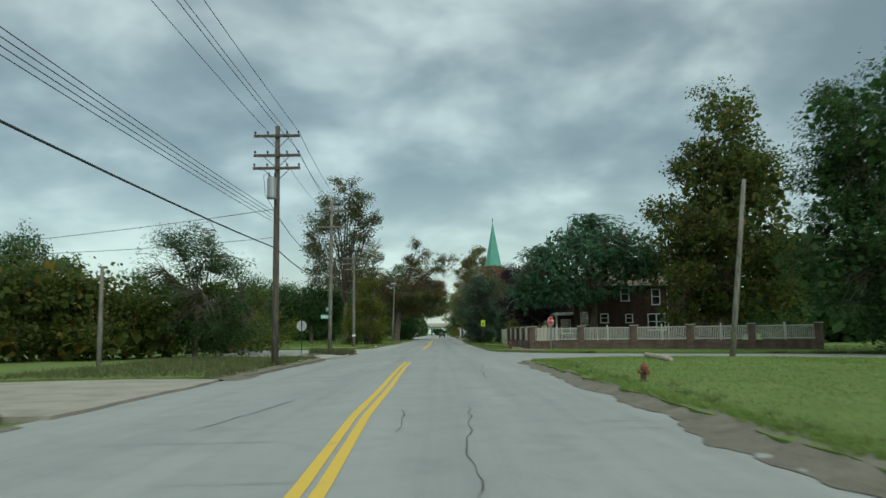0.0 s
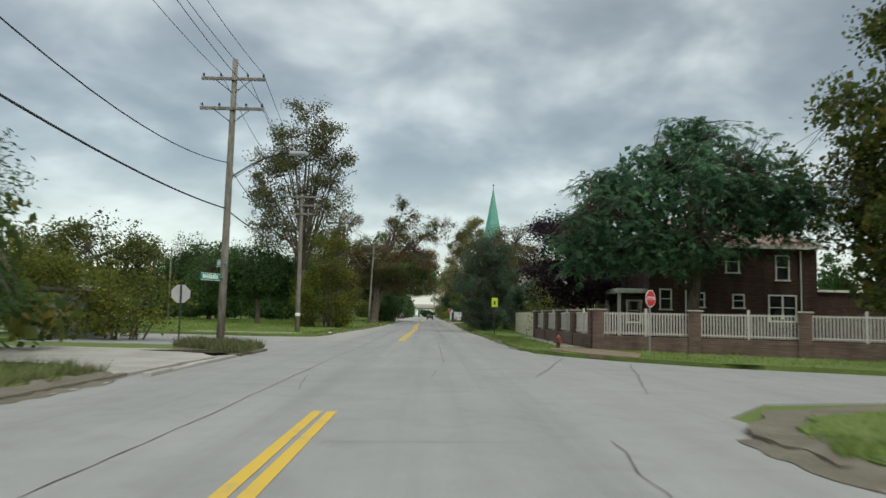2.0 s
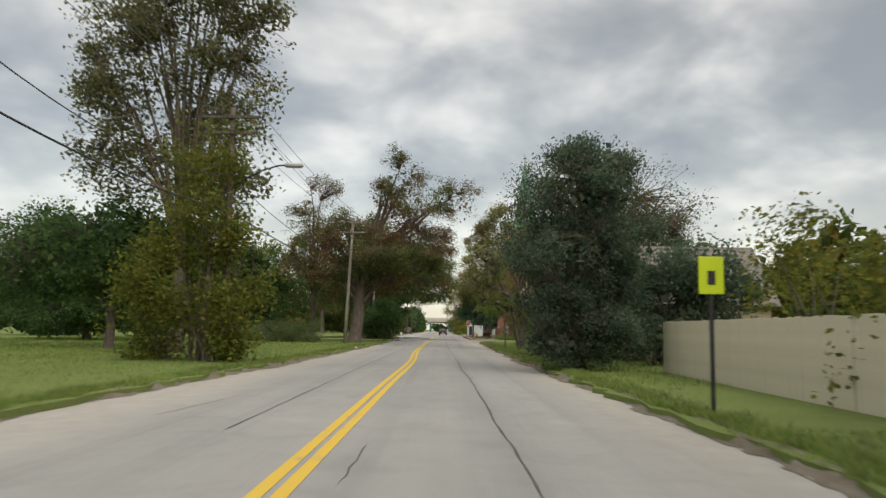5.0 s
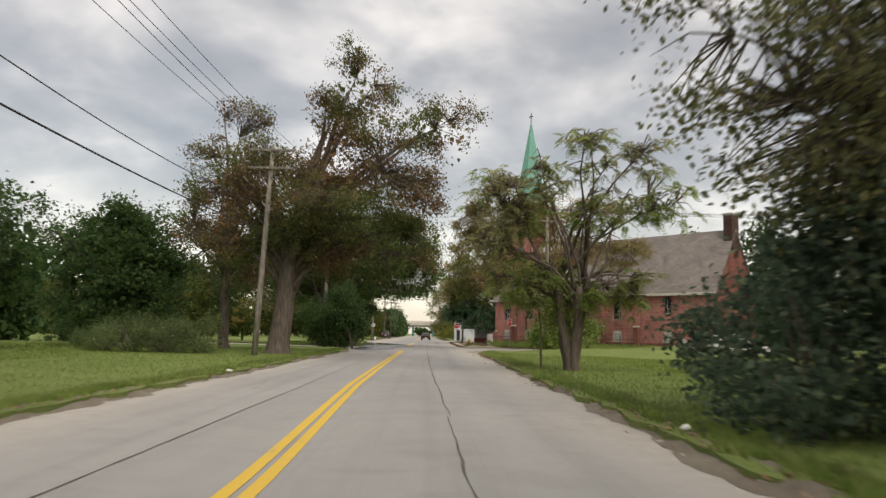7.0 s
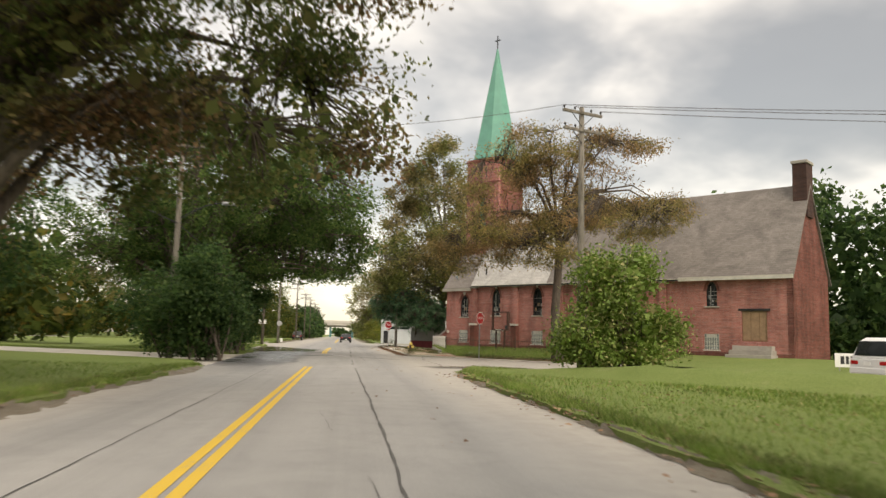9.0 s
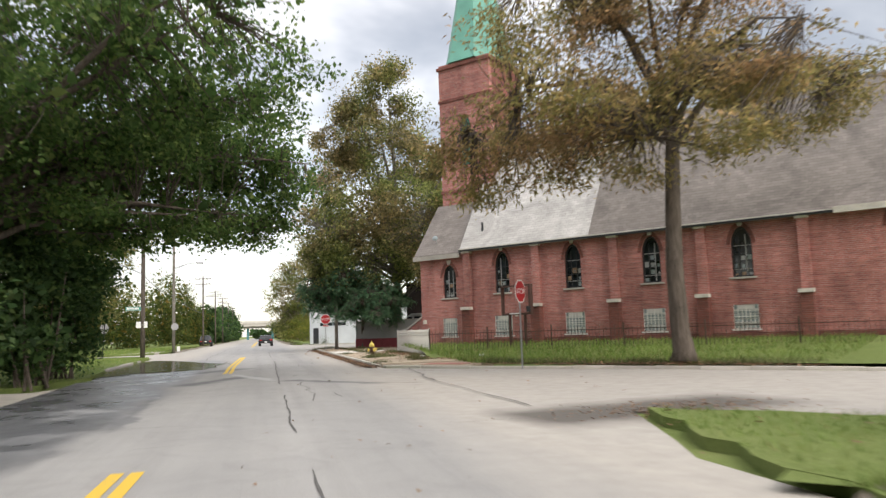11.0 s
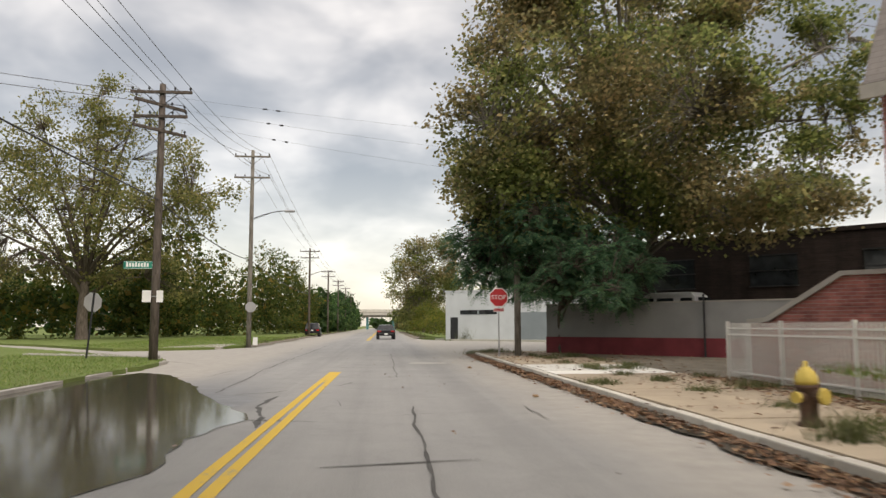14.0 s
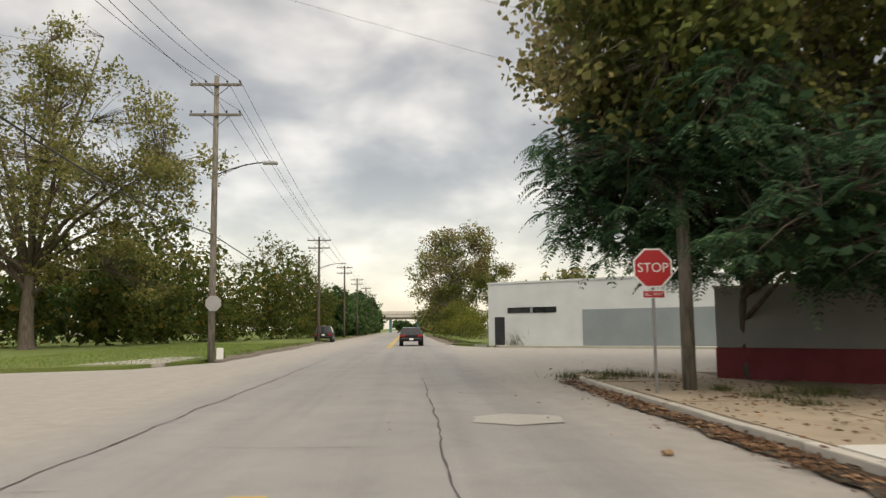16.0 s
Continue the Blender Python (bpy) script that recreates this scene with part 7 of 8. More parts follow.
def warehouse():
    root = thing("warehouse", pose(5.8, 233.4, 0, 0, 0, -36.7), "low pale blue-white block warehouse with a strip window", "warehouse")
    part("wall", boxed(0, 16.5, 0, 14, 0, 4.45, 0.02), M_WAREWHITE, root)
    part("door", boxed(0.55, 1.35, -0.03, -0.004, 0.0, 2.1), M_DARKMETAL, root, "dark metal door")
    part("painted_panel", boxed(7.3, 16.55, -0.03, -0.004, 0.0, 2.5), M_WAREGREY, root, "blue-grey painted lower wall")
    part("strip_window", boxed(1.6, 5.4, -0.025, -0.004, 2.35, 2.75), M_GLASS, root)
    part("mullion", boxed(3.4, 3.6, -0.04, -0.026, 2.33, 2.77), M_WAREGREY, root)
    part("parapet", boxed(-0.06, 16.56, -0.06, 14.06, 4.45, 4.58), M_WAREWHITE, root)
    part("doorway", boxed(-0.03, -0.003, 1.0, 2.0, 0, 2.05), M_WAREGREY, root)


warehouse()


def block_building():
    root = thing("brick_building", pose(13.0, 203.5, 0, 0, 0, -46.3), "dark sooty brown brick building behind the wall", "building")
    part("wall", boxed(0, 22, 0, 14, 0, 5.6), M_BRICK_SOOT, root)
    part("roof_edge", boxed(-0.1, 22.1, -0.1, 14.1, 5.6, 5.8), M_BRICK_SOOT, root)
    for k in range(4):
        x = 2.0 + k * 5.0
        part("window", boxed(x, x + 2.2, -0.05, -0.004, 3.2, 4.7), M_GLASS, root)
        for z in (3.2, 3.95, 4.7):
            part("bar", boxed(x - 0.05, x + 2.25, -0.09, -0.055, z - 0.03, z + 0.03), M_DARKMETAL, root)


block_building()


def garage():
    root = thing("garage", pose(-38.6, 100.5, 0), "small white weathered garage with a gable roof", "garage")
    part("wall", boxed(0, 5.6, 0, 6, 0, 2.3), M_WHITE, root)
    bm = extrude_xz(bmesh.new(), [(-0.3, 2.25), (5.9, 2.25), (2.8, 3.6)], -0.3, 6.3)
    part("roof", bm, M_SLATE, root)
    part("gable", extrude_xz(bmesh.new(), [(0.1, 2.3), (5.5, 2.3), (2.8, 3.45)], -0.34, -0.305), M_WHITE, root)
    part("garage_door", boxed(1.4, 4.2, -0.05, -0.004, 0, 2.0), M_SIGNBACK, root)


garage()


def shed():
    root = thing("shed", pose(-18.6, 56.6, 0), "grey boarded shed under vines", "shed")
    part("wall", boxed(0, 3.2, 0, 3, 0, 2.1), M_GREYWALL, root)
    part("roof", boxed(-0.2, 3.4, -0.3, 3.2, 2.1, 2.25), M_SLATE_BROWN, root)
    hut = thing("small_house", pose(8.8, 92.2, 0), "small beige house with a brown gable roof behind trees", "house")
    part("wall", boxed(0, 5.2, 0, 5.0, -0.05, 2.5, 0.01), M_WALK, hut)
    bm = prism(bmesh.new(), [(-0.4, 2.5), (5.4, 2.5), (2.5, 5.3)], -0.3, 5.5)
    for q in bm.verts:
        q.co = Vector((q.co.z, q.co.x, q.co.y))
    bmesh.ops.recalc_face_normals(bm, faces=list(bm.faces))
    part("roof", bm, M_SLATE_BROWN, hut)
    part("door", boxed(1.1, 1.95, -0.03, -0.004, 0.05, 2.0), M_GREYWALL, hut)
    sh = thing("porch_canopy", pose(-27.5, 27.5, 0), "low canopy on posts at the lot's edge", "canopy")
    part("roof", boxed(0, 3.5, 0, 2.6, 2.05, 2.25), M_SLATE_BROWN, sh)
    for x, y in ((0.1, 0.1), (3.3, 0.1), (0.1, 2.4), (3.3, 2.4)):
        part("post", boxed(x, x + 0.12, y, y + 0.12, 0, 2.05), M_POLE, sh)


shed()


def overpass():
    root = thing("overpass", pose(0, 430, 0), "pale concrete road bridge across the far end of the street", "bridge")
    part("deck", boxed(-70, 70, 0, 12, 5.0, 6.1), M_PALE, root)
    part("parapet", boxed(-70, 70, -0.2, 0.2, 6.1, 7.0), M_PALE, root)
    part("pier_cap", boxed(-60, 60, 2, 4, 4.3, 5.0), M_GREYCON, root)
    teal = plain("teal_painted_steel", (0.06, 0.21, 0.22), 0.6)
    for k in range(21):
        x = -60 + k * 6 if not 8 <= k <= 12 else (-14, -11.5, -5.6, 3.6, 9)[k - 8]
        part("column", boxed(x - 0.45, x + 0.45, 2.4, 3.4, 0, 4.3), teal if 7 < k < 13 else M_GREYCON, root)
    part("abutment", boxed(-110, -70, 0, 12, 0, 6.1), M_GREYCON, root)
    part("abutment", boxed(70, 110, 0, 12, 0, 6.1), M_GREYCON, root)


overpass()


# ---- poles, wires, lamps ----
def insulator(parent, x, y, z):
    bm = tube(bmesh.new(), [(x, y, z), (x, y, z + 0.06), (x, y, z + 0.075), (x, y, z + 0.12), (x, y, z + 0.16)], [0.02, 0.02, 0.05, 0.045, 0.02], 7)
    part("insulator", bm, M_DARKMETAL, parent)


def utility_pole(x, y, h, arms, label, lean=(0.0, 0.0), r=0.15, wood=None, lamp=None, transformer=None, brace=True):
    """Wooden pole. arms: height, width, turn. Returns the heights' arm ends in the world."""
    wood = wood or M_POLE
    root = thing("utility_pole", pose(x, y, 0.0), label, "utility pole", "utility poles")
    at = lambda z: Vector((lean[0] * z / h, lean[1] * z / h, z))
    part("shaft", tube(bmesh.new(), [at(z) for z in (-0.3, h * 0.3, h * 0.65, h)], [r, r * 0.93, r * 0.82, r * 0.68], 12), wood, root, smooth=True)
    ends = []
    for z, w, turn in arms:
        arm = boxed(-w / 2, w / 2, -0.05, 0.05, -0.055, 0.055, 0.008)
        bmesh.ops.rotate(arm, verts=arm.verts, matrix=Matrix.Rotation(radians(turn), 3, "Z"))
        c = at(z) + Vector((0, -r * 0.9, 0))
        bmesh.ops.translate(arm, verts=arm.verts, vec=c)
        ob = part("crossarm", arm, wood, root)
        row = []
        for s in (-0.47, -0.2, 0.22, 0.47):
            px, py = rot2(w * s, 0, turn)
            insulator(ob, c.x + px, c.y + py, c.z + 0.05)
            row.append((x + c.x + px, y + c.y + py, c.z + 0.2))
        ends.append(row)
        if brace:
            for s in (-1, 1):
                px, py = rot2(s * w * 0.28, 0, turn)
                part("brace", tube(bmesh.new(), [(c.x + px, c.y + py - 0.03, c.z - 0.05), (c.x, c.y + 0.06, c.z - 0.55)], 0.016, 5), M_DARKMETAL, root)
    if transformer:
        z = transformer
        bm = tube(bmesh.new(), [(-0.14, -0.36, z), (-0.14, -0.36, z + 0.03), (-0.14, -0.36, z + 0.85), (-0.14, -0.36, z + 0.92)], [0.17, 0.2, 0.2, 0.14], 14)
        tr = part("transformer", bm, M_METAL, root, "grey steel transformer can")
        for a in (-0.26, -0.02):
            part("bushing", tube(bmesh.new(), [(a, -0.36, z + 0.9), (a, -0.36, z + 1.12)], [0.035, 0.02], 7), M_DARKMETAL, tr)
        part("lead", tube(bmesh.new(), [(-0.26, -0.36, z + 1.1), (-0.5, -0.3, z + 1.0), (-0.45, -0.2, z + 0.2), (-0.1, -0.1, z - 0.4)], 0.012, 5), M_CABLE, root)
    if lamp:
        z, reach, rise = lamp
        p = at(z)
        pts = [p + Vector((reach * f, -0.15 * f, rise * math.sin(f * math.pi / 2))) for f in (0, 0.15, 0.35, 0.6, 0.85, 1)]
        lm = part("lamp_bracket", tube(bmesh.new(), pts, 0.03, 7), M_DARKMETAL, root)
        part("bracket_stay", tube(bmesh.new(), [p + Vector((0, 0, -0.1)), pts[3]], 0.014, 5), M_DARKMETAL, root)
        hd = bmesh.new()
        e = pts[-1]
        box(hd, e.x - 0.05, e.x + 0.62, e.y - 0.13, e.y + 0.13, e.z - 0.09, e.z + 0.06, 0.05)
        part("lamp_head", hd, M_METAL, lm, "grey street lamp head")
    return ends


PA = utility_pole(-6.75, 28.7, 10.2, [(9.75, 1.95, 0), (8.9, 1.95, 0), (8.35, 2.0, 0)], "weathered dark wooden pole with three crossarms and a transformer", transformer=7.0, wood=M_POLE_DARK)
PB = utility_pole(-7.73, 50.7, 10.9, [(10.1, 2.4, 0), (8.95, 2.4, 0)], "weathered wooden pole with two crossarms and a curved lamp bracket", lean=(0.1, 0), lamp=(6.3, 2.3, 1.0))
PC = utility_pole(-8.35, 70.6, 8.9, [(8.7, 2.2, 0), (8.15, 2.2, 0), (7.6, 1.8, 0)], "weathered wooden pole at the grass corner with a pale band")
PC2 = utility_pole(-7.95, 87.6, 9.5, [(9.1, 2.2, 0), (8.5, 2.0, 0)], "wooden pole with crossarms and a street lamp", lamp=(6.4, 2.1, 0.9), wood=M_POLE_DARK)
PD = utility_pole(-8.02, 122.7, 10.4, [(10.2, 2.3, 0), (9.3, 2.2, 0)], "leaning pale wooden pole beside the oak", lean=(0.45, 0))
PE = utility_pole(-7.9, 147.0, 11.0, [(10.7, 2.2, 0), (9.8, 2.0, 0)], "pale wooden pole among dark shrubs with a street lamp", lamp=(6.4, 2.0, 0.8))
PL = utility_pole(-8.5, 192.0, 10.6, [(10.25, 2.3, 0), (9.75, 2.2, 50), (9.3, 2.0, 0), (8.75, 2.3, 50)], "dark wooden pole with doubled crossarms at the street corner", wood=M_POLE_DARK, r=0.17)
P3 = utility_pole(-8.65, 212.8, 12.9, [(12.45, 2.3, 0), (11.05, 2.3, 0)], "tall pale wooden pole with two crossarms and a lamp", lamp=(8.3, 2.2, 0.55), r=0.16)
P4 = utility_pole(-9.1, 257.0, 10.9, [(10.5, 2.4, 0), (9.7, 2.2, 0)], "wooden pole further along the street", lamp=(7.6, 2.2, 0.5), wood=M_POLE_DARK)
far_poles = [utility_pole(-9.2, yy, 10.6, [(10.3, 2.3, 0), (9.5, 2.2, 0)], "far wooden pole in the line along the street", wood=M_POLE_DARK) for yy in (290, 318, 348, 380)]
PR = utility_pole(8.85, 139.6, 10.5, [(10.25, 1.9, 20), (9.55, 1.8, 20)], "pale wooden pole beside the church lot")
utility_pole(5.5, 193.8, 10.5, [], "bare grey pole rising into the trees by the stop sign", r=0.14)
utility_pole(13.7, 32.7, 8.4, [], "leaning bare pole at the lawn corner", lean=(0.85, -0.4), r=0.14)
utility_pole(-14.6, 30.0, 4.4, [], "short grey post before the thicket", r=0.11)
utility_pole(-21.5, 28.5, 4.6, [], "short weathered post before the thicket", r=0.09)
utility_pole(-28.0, 84.0, 8.2, [(7.9, 1.9, 0), (7.2, 1.9, 0)], "distant wooden pole across the lot", r=0.12)
utility_pole(-30.0, 110.0, 8.5, [(8.2, 1.9, 0)], "distant wooden pole by the trees", r=0.12)


def wire(a, b, sag, r=0.010, material=None, name="overhead_wire", label="thin overhead wire between poles"):
    a, b = Vector(a), Vector(b)
    n = 14
    pts = [a.lerp(b, k / n) - Vector((0, 0, sag * 4 * (k / n) * (1 - k / n))) for k in range(n + 1)]
    ob = part(name, tube(bmesh.new(), pts, r, 5, False), material or M_WIRE)
    return tagged(ob, label, "wire", "overhead wires")


PZ = [[(-6.1 + 1.9 * s, -16.0, z + 0.2) for s in (-0.47, -0.2, 0.22, 0.47)] for z in (9.9, 9.0, 8.4)]
for a, b in ((PZ, PA), (PA, PB), (PB, PC), (PC, PC2), (PC2, PD), (PD, PE), (PE, PL), (PL, P3), (P3, P4), (P4, far_poles[0]), (far_poles[0], far_poles[1]), (far_poles[1], far_poles[2])):
    for q in ((0, 3), (0, 1), (0, 2), (1, 3)):
        wire(a[q[0]][q[1]], b[q[0]][q[1]], 0.45, 0.011)
for q in range(4):
    wire((-6.75 - 0.22 * q, -16.0, 6.5), (-6.85 - 0.05 * q, 28.6, 6.5 - 0.12 * q), 0.25, 0.011)
BIG = [(-6.3, -16.0, 5.0), (-6.75, 28.6, 4.95), (-7.73, 50.6, 5.15), (-8.35, 70.5, 5.4), (-7.95, 87.5, 5.6), (-8.2, 122.4, 6.3), (-7.9, 146.9, 6.2), (-8.5, 191.9, 6.1), (-8.65, 212.7, 5.6), (-9.1, 256.9, 5.2)]
for a, b in zip(BIG, BIG[1:]):
    wire(a, b, 0.35, 0.026, M_CABLE, "telephone_cable", "thick black telephone cable between poles")
SEC = [(-6.8, 28.6, 6.5), (-7.78, 50.6, 6.9), (-8.4, 70.5, 6.6), (-7.95, 87.5, 6.9), (-8.1, 122.5, 7.6), (-7.9, 146.8, 7.4)]
for a, b in zip(SEC, SEC[1:]):
    wire(a, b, 0.8, 0.016, M_CABLE, "service_cable", "black service cable between poles")
wire((-6.8, 28.6, 6.6), (-45, 40, 6.0), 0.6, 0.014)
wire((-6.8, 28.6, 5.4), (-30, 27, 5.0), 0.5, 0.012)
for q in (0, 1, 3):
    wire(PR[0][q], (60, 118 + q, 9.4), 1.0, 0.014)
wire(PR[0][0], PE[0][3], 0.5)
for q, dy in enumerate((-3.0, -1.2, 1.5)):
    a, b = Vector((-8.4, 192 + dy * 0.3, 9.9 - 0.3 * q)), Vector((16.0, 208 + dy * 2, 11.0 - 0.35 * q))
    w = wire(a, b, 0.3, 0.004)
    for f in (0.15, 0.17):
        p, d = a.lerp(b, f) - Vector((0, 0, 1.2 * f * (1 - f))), (b - a).normalized() * 0.1
        part("splice", tube(bmesh.new(), [p - d, p - d * 0.5, p + d * 0.5, p + d], [0.012, 0.035, 0.035, 0.012], 6), M_DARKMETAL, w)
for q in (0, 3):
    wire(PL[1][q], (-60, 150 + q * 2, 9.5), 1.0, 0.012)
# white band and tag on poles
tagged(part("pole_band", tube(bmesh.new(), [(-8.35, 70.6, 1.1), (-8.35, 70.6, 1.3)], 0.165, 12), M_SIGNWHITE), "white reflective band wrapped round the pole", "marker")


# ---- signs ----
def text_mesh(name, body, size, material, parent, m, align="CENTER"):
    cu = bpy.data.curves.new(name, "FONT")
    cu.body, cu.size, cu.align_x, cu.align_y, cu.extrude = body, size, align, "CENTER", 0.002
    ob = new(name, cu)
    dg = bpy.context.evaluated_depsgraph_get()
    me = bpy.data.meshes.new_from_object(ob.evaluated_get(dg))
    bpy.data.objects.remove(ob)
    me.materials.clear()
    me.materials.append(material)
    o2 = new(name, me)
    o2.parent = parent
    o2.matrix_local = m
    return o2


def ngon_plate(n, r, y0, y1, turn):
    return extrude_xz(bmesh.new(), [(r * math.cos(2 * math.pi * k / n + turn), r * math.sin(2 * math.pi * k / n + turn)) for k in range(n)], y0, y1)


def stop_sign(x, y, turn, z=2.5, plate=True, base=0.1, k=1.0):
    root = thing("stop_sign", pose(x, y, base, 0, 0, turn), "red octagonal stop sign on a thin steel post", "stop sign", "stop signs")
    part("post", boxed(-0.025, 0.025, 0.02, 0.06, -0.3, z + 0.3 - base), M_METAL, root)
    s = part("plate", ngon_plate(8, 0.405, 0.0, 0.008, math.pi / 8), M_SIGNWHITE, root)
    s.matrix_local = pose(0, 0, z - base) @ Matrix.Diagonal((k, 1, k, 1))
    f = part("red_face", ngon_plate(8, 0.368, -0.006, -0.001, math.pi / 8), M_RED, s)
    text_mesh("lettering", "STOP", 0.25, M_SIGNWHITE, s, pose(0, -0.009, 0, 90, 0, 0))
    if plate:
        p = part("lower_plate", boxed(-0.22, 0.22, 0.0, 0.008, -0.075, 0.075, 0.01), M_SIGNWHITE, root)
        p.matrix_local = pose(0, 0, z - 0.5 - base)
        part("red_panel", boxed(-0.2, 0.2, -0.004, -0.001, -0.058, 0.058), M_RED, p)
        text_mesh("lettering", "ALL WAY", 0.085, M_SIGNWHITE, p, pose(0, -0.007, 0, 90, 0, 0))


stop_sign(7.5, 48.1, 40, 2.05, False, 0.1, 0.76)
stop_sign(8.25, 157.9, 45, 2.55, False, 0.15)
stop_sign(4.62, 193.1, 0, 2.47, True, 0.1)


def street_name(x, y, z, turn, w=1.15, on="pole"):
    root = thing("street_name_sign", pose(x, y, z, 0, 0, turn), "green street name sign fixed to the pole", "street sign", "street name signs")
    part("plate", boxed(-w, 0, -0.006, 0.006, -0.14, 0.14, 0.004), M_GREEN, root)
    part("border", boxed(-w + 0.02, -0.02, -0.0085, -0.0065, 0.115, 0.128), M_SIGNWHITE, root)
    part("border", boxed(-w + 0.02, -0.02, -0.0085, -0.0065, -0.128, -0.115), M_SIGNWHITE, root)
    n = 8
    for k in range(n):
        a = -w + 0.1 + (w - 0.2) * k / n
        part("letter_bar", boxed(a, a + (w - 0.2) / n * 0.7, -0.0095, -0.0065, -0.07, 0.075 if k % 3 else 0.095), M_SIGNWHITE, root)
    part("bracket", boxed(-0.02, 0.16, -0.02, 0.02, -0.03, 0.03), M_METAL, root)


street_name(-8.62, 191.9, 3.62, 0, 1.05)
street_name(-7.76, 50.45, 2.56, 58, 0.92)
street_name(-7.64, 50.5, 3.11, -52, 0.74)
wp = thing("notice_plate", pose(-8.5, 191.8, 2.45), "white notice plates fixed to both sides of the pole", "sign")
for a, b in ((-0.42, -0.1), (0.1, 0.34)):
    part("plate", boxed(a, b, -0.006, 0.006, -0.22, 0.22), M_SIGNWHITE, wp)
part("strap", boxed(-0.4, 0.33, 0.0065, 0.0165, -0.02, 0.02), M_METAL, wp)


def back_of_sign(x, y, z, turn, base=0.1, tilt=0.0, rnd=True):
    root = thing("road_sign", pose(x, y, base, 0, tilt, turn), "grey back of an octagonal road sign on a dark post", "road sign", "road signs")
    part("post", boxed(-0.03, 0.03, -0.02, 0.02, -0.2, z + 0.35 - base), M_DARKMETAL, root)
    s = part("plate", ngon_plate(8, 0.40, 0.021, 0.03, math.pi / 8), M_SIGNBACK, root)
    s.matrix_local = pose(0, 0, z - base)
    part("stiffener", boxed(-0.04, 0.04, 0.004, 0.02, -0.36, 0.36), M_DARKMETAL, s)


back_of_sign(-11.5, 193.6, 2.3, 52, 0.1, 5)
back_of_sign(-10.3, 53.9, 2.0, 25)
p3s = thing("road_sign", pose(-8.5, 212.6, 2.55), "small octagonal sign fixed to the pole", "road sign", "road signs")
part("plate", ngon_plate(8, 0.36, -0.2, -0.19, math.pi / 8), M_SIGNBACK, p3s)
part("bracket", boxed(-0.05, 0.05, -0.189, 0.06, -0.05, 0.05), M_METAL, p3s)
mk = thing("marker_board", pose(-8.3, 212.3, 0.12), "white plastic marker at the foot of the pole", "marker")
part("board", boxed(0.0, 0.3, 0, 0.05, 0.0, 0.5, 0.03), M_SIGNWHITE, mk)
ys = thing("yellow_sign", pose(4.25, 72.0, 0.1), "bright yellow-green warning sign on a dark post", "road sign", "road signs")
part("post", boxed(-0.03, 0.03, -0.02, 0.02, -0.2, 2.2), M_DARKMETAL, ys)
pl = part("plate", boxed(-0.2, 0.2, -0.035, -0.021, 1.85, 2.45, 0.01), M_LIME, ys)
part("symbol", boxed(-0.06, 0.06, -0.04, -0.036, 2.0, 2.22), M_DARKMETAL, pl)
rs = thing("yard_sign", pose(23.6, 144.6, 0.1, 0, 0, -10), "white lawn sign with dark lettering", "sign")
b = part("board", boxed(-0.7, 0.7, -0.02, 0.02, 0.3, 0.95, 0.01), M_SIGNWHITE, rs)
for k, (a, w) in enumerate(((-0.45, 0.18), (-0.2, 0.14), (0.02, 0.18), (0.28, 0.16))):
    part("letter_bar", boxed(a, a + w, -0.026, -0.021, 0.45, 0.82), M_DARKMETAL, b)
for x in (-0.5, 0.5):
    part("leg", boxed(x - 0.02, x + 0.02, -0.015, 0.015, -0.1, 0.3), M_METAL, rs)


# ---- hydrants, cars, small things ----
def hydrant(x, y, z, body, cap, label, s=1.0, tilt=0):
    root = thing("fire_hydrant", pose(x, y, z, 0, tilt, 25) @ Matrix.Diagonal((s, s, s, 1)), label, "fire hydrant", "hydrants")
    prof = [(-0.1, 0.16), (0.02, 0.16), (0.05, 0.12), (0.1, 0.11), (0.42, 0.11), (0.46, 0.15), (0.5, 0.15)]
    part("barrel", tube(bmesh.new(), [(0, 0, a) for a, _ in prof], [b for _, b in prof], 16), body, root, smooth=True)
    prof = [(0.5, 0.14), (0.56, 0.14), (0.64, 0.11), (0.70, 0.06), (0.72, 0.03), (0.78, 0.03)]
    part("bonnet", tube(bmesh.new(), [(0, 0, a) for a, _ in prof], [b for _, b in prof], 16), cap, root, smooth=True)
    for dx, dy, r in ((1, 0, 0.06), (-1, 0, 0.06), (0, -1, 0.085)):
        n = part("nozzle", tube(bmesh.new(), [(dx * 0.09, dy * 0.09, 0.36), (dx * 0.2, dy * 0.2, 0.36)], r, 12), body, root)
        part("nozzle_cap", tube(bmesh.new(), [(dx * 0.2, dy * 0.2, 0.36), (dx * 0.25, dy * 0.25, 0.36)], r * 1.2, 8), cap, n)


hydrant(5.25, 172.1, 0.13, M_HYD_BROWN, M_HYD_YELLOW, "rusty brown fire hydrant with a yellow top on the sidewalk", 1.0, -4)
hydrant(5.2, 53.0, 0.1, M_HYD_BROWN, M_HYD_RED, "rusty red fire hydrant in the verge", 0.75)
hydrant(5.1, 16.0, 0.08, M_HYD_BROWN, M_HYD_RED, "rusty red-brown fire hydrant leaning in the lawn", 0.64, 6)

log = thing("fallen_pole", pose(9.7, 31.0, 0.16, 0, 0, -96), "short length of pale fallen pole lying on the lawn", "log")
part("timber", tube(bmesh.new(), [(-3.6, 0.1, 0), (-1.0, -0.05, 0.02), (1.5, 0.08, 0), (3.6, -0.1, 0)], [0.12, 0.13, 0.13, 0.11], 10), bark("bleached_timber", (0.42, 0.35, 0.28)), log, smooth=True)


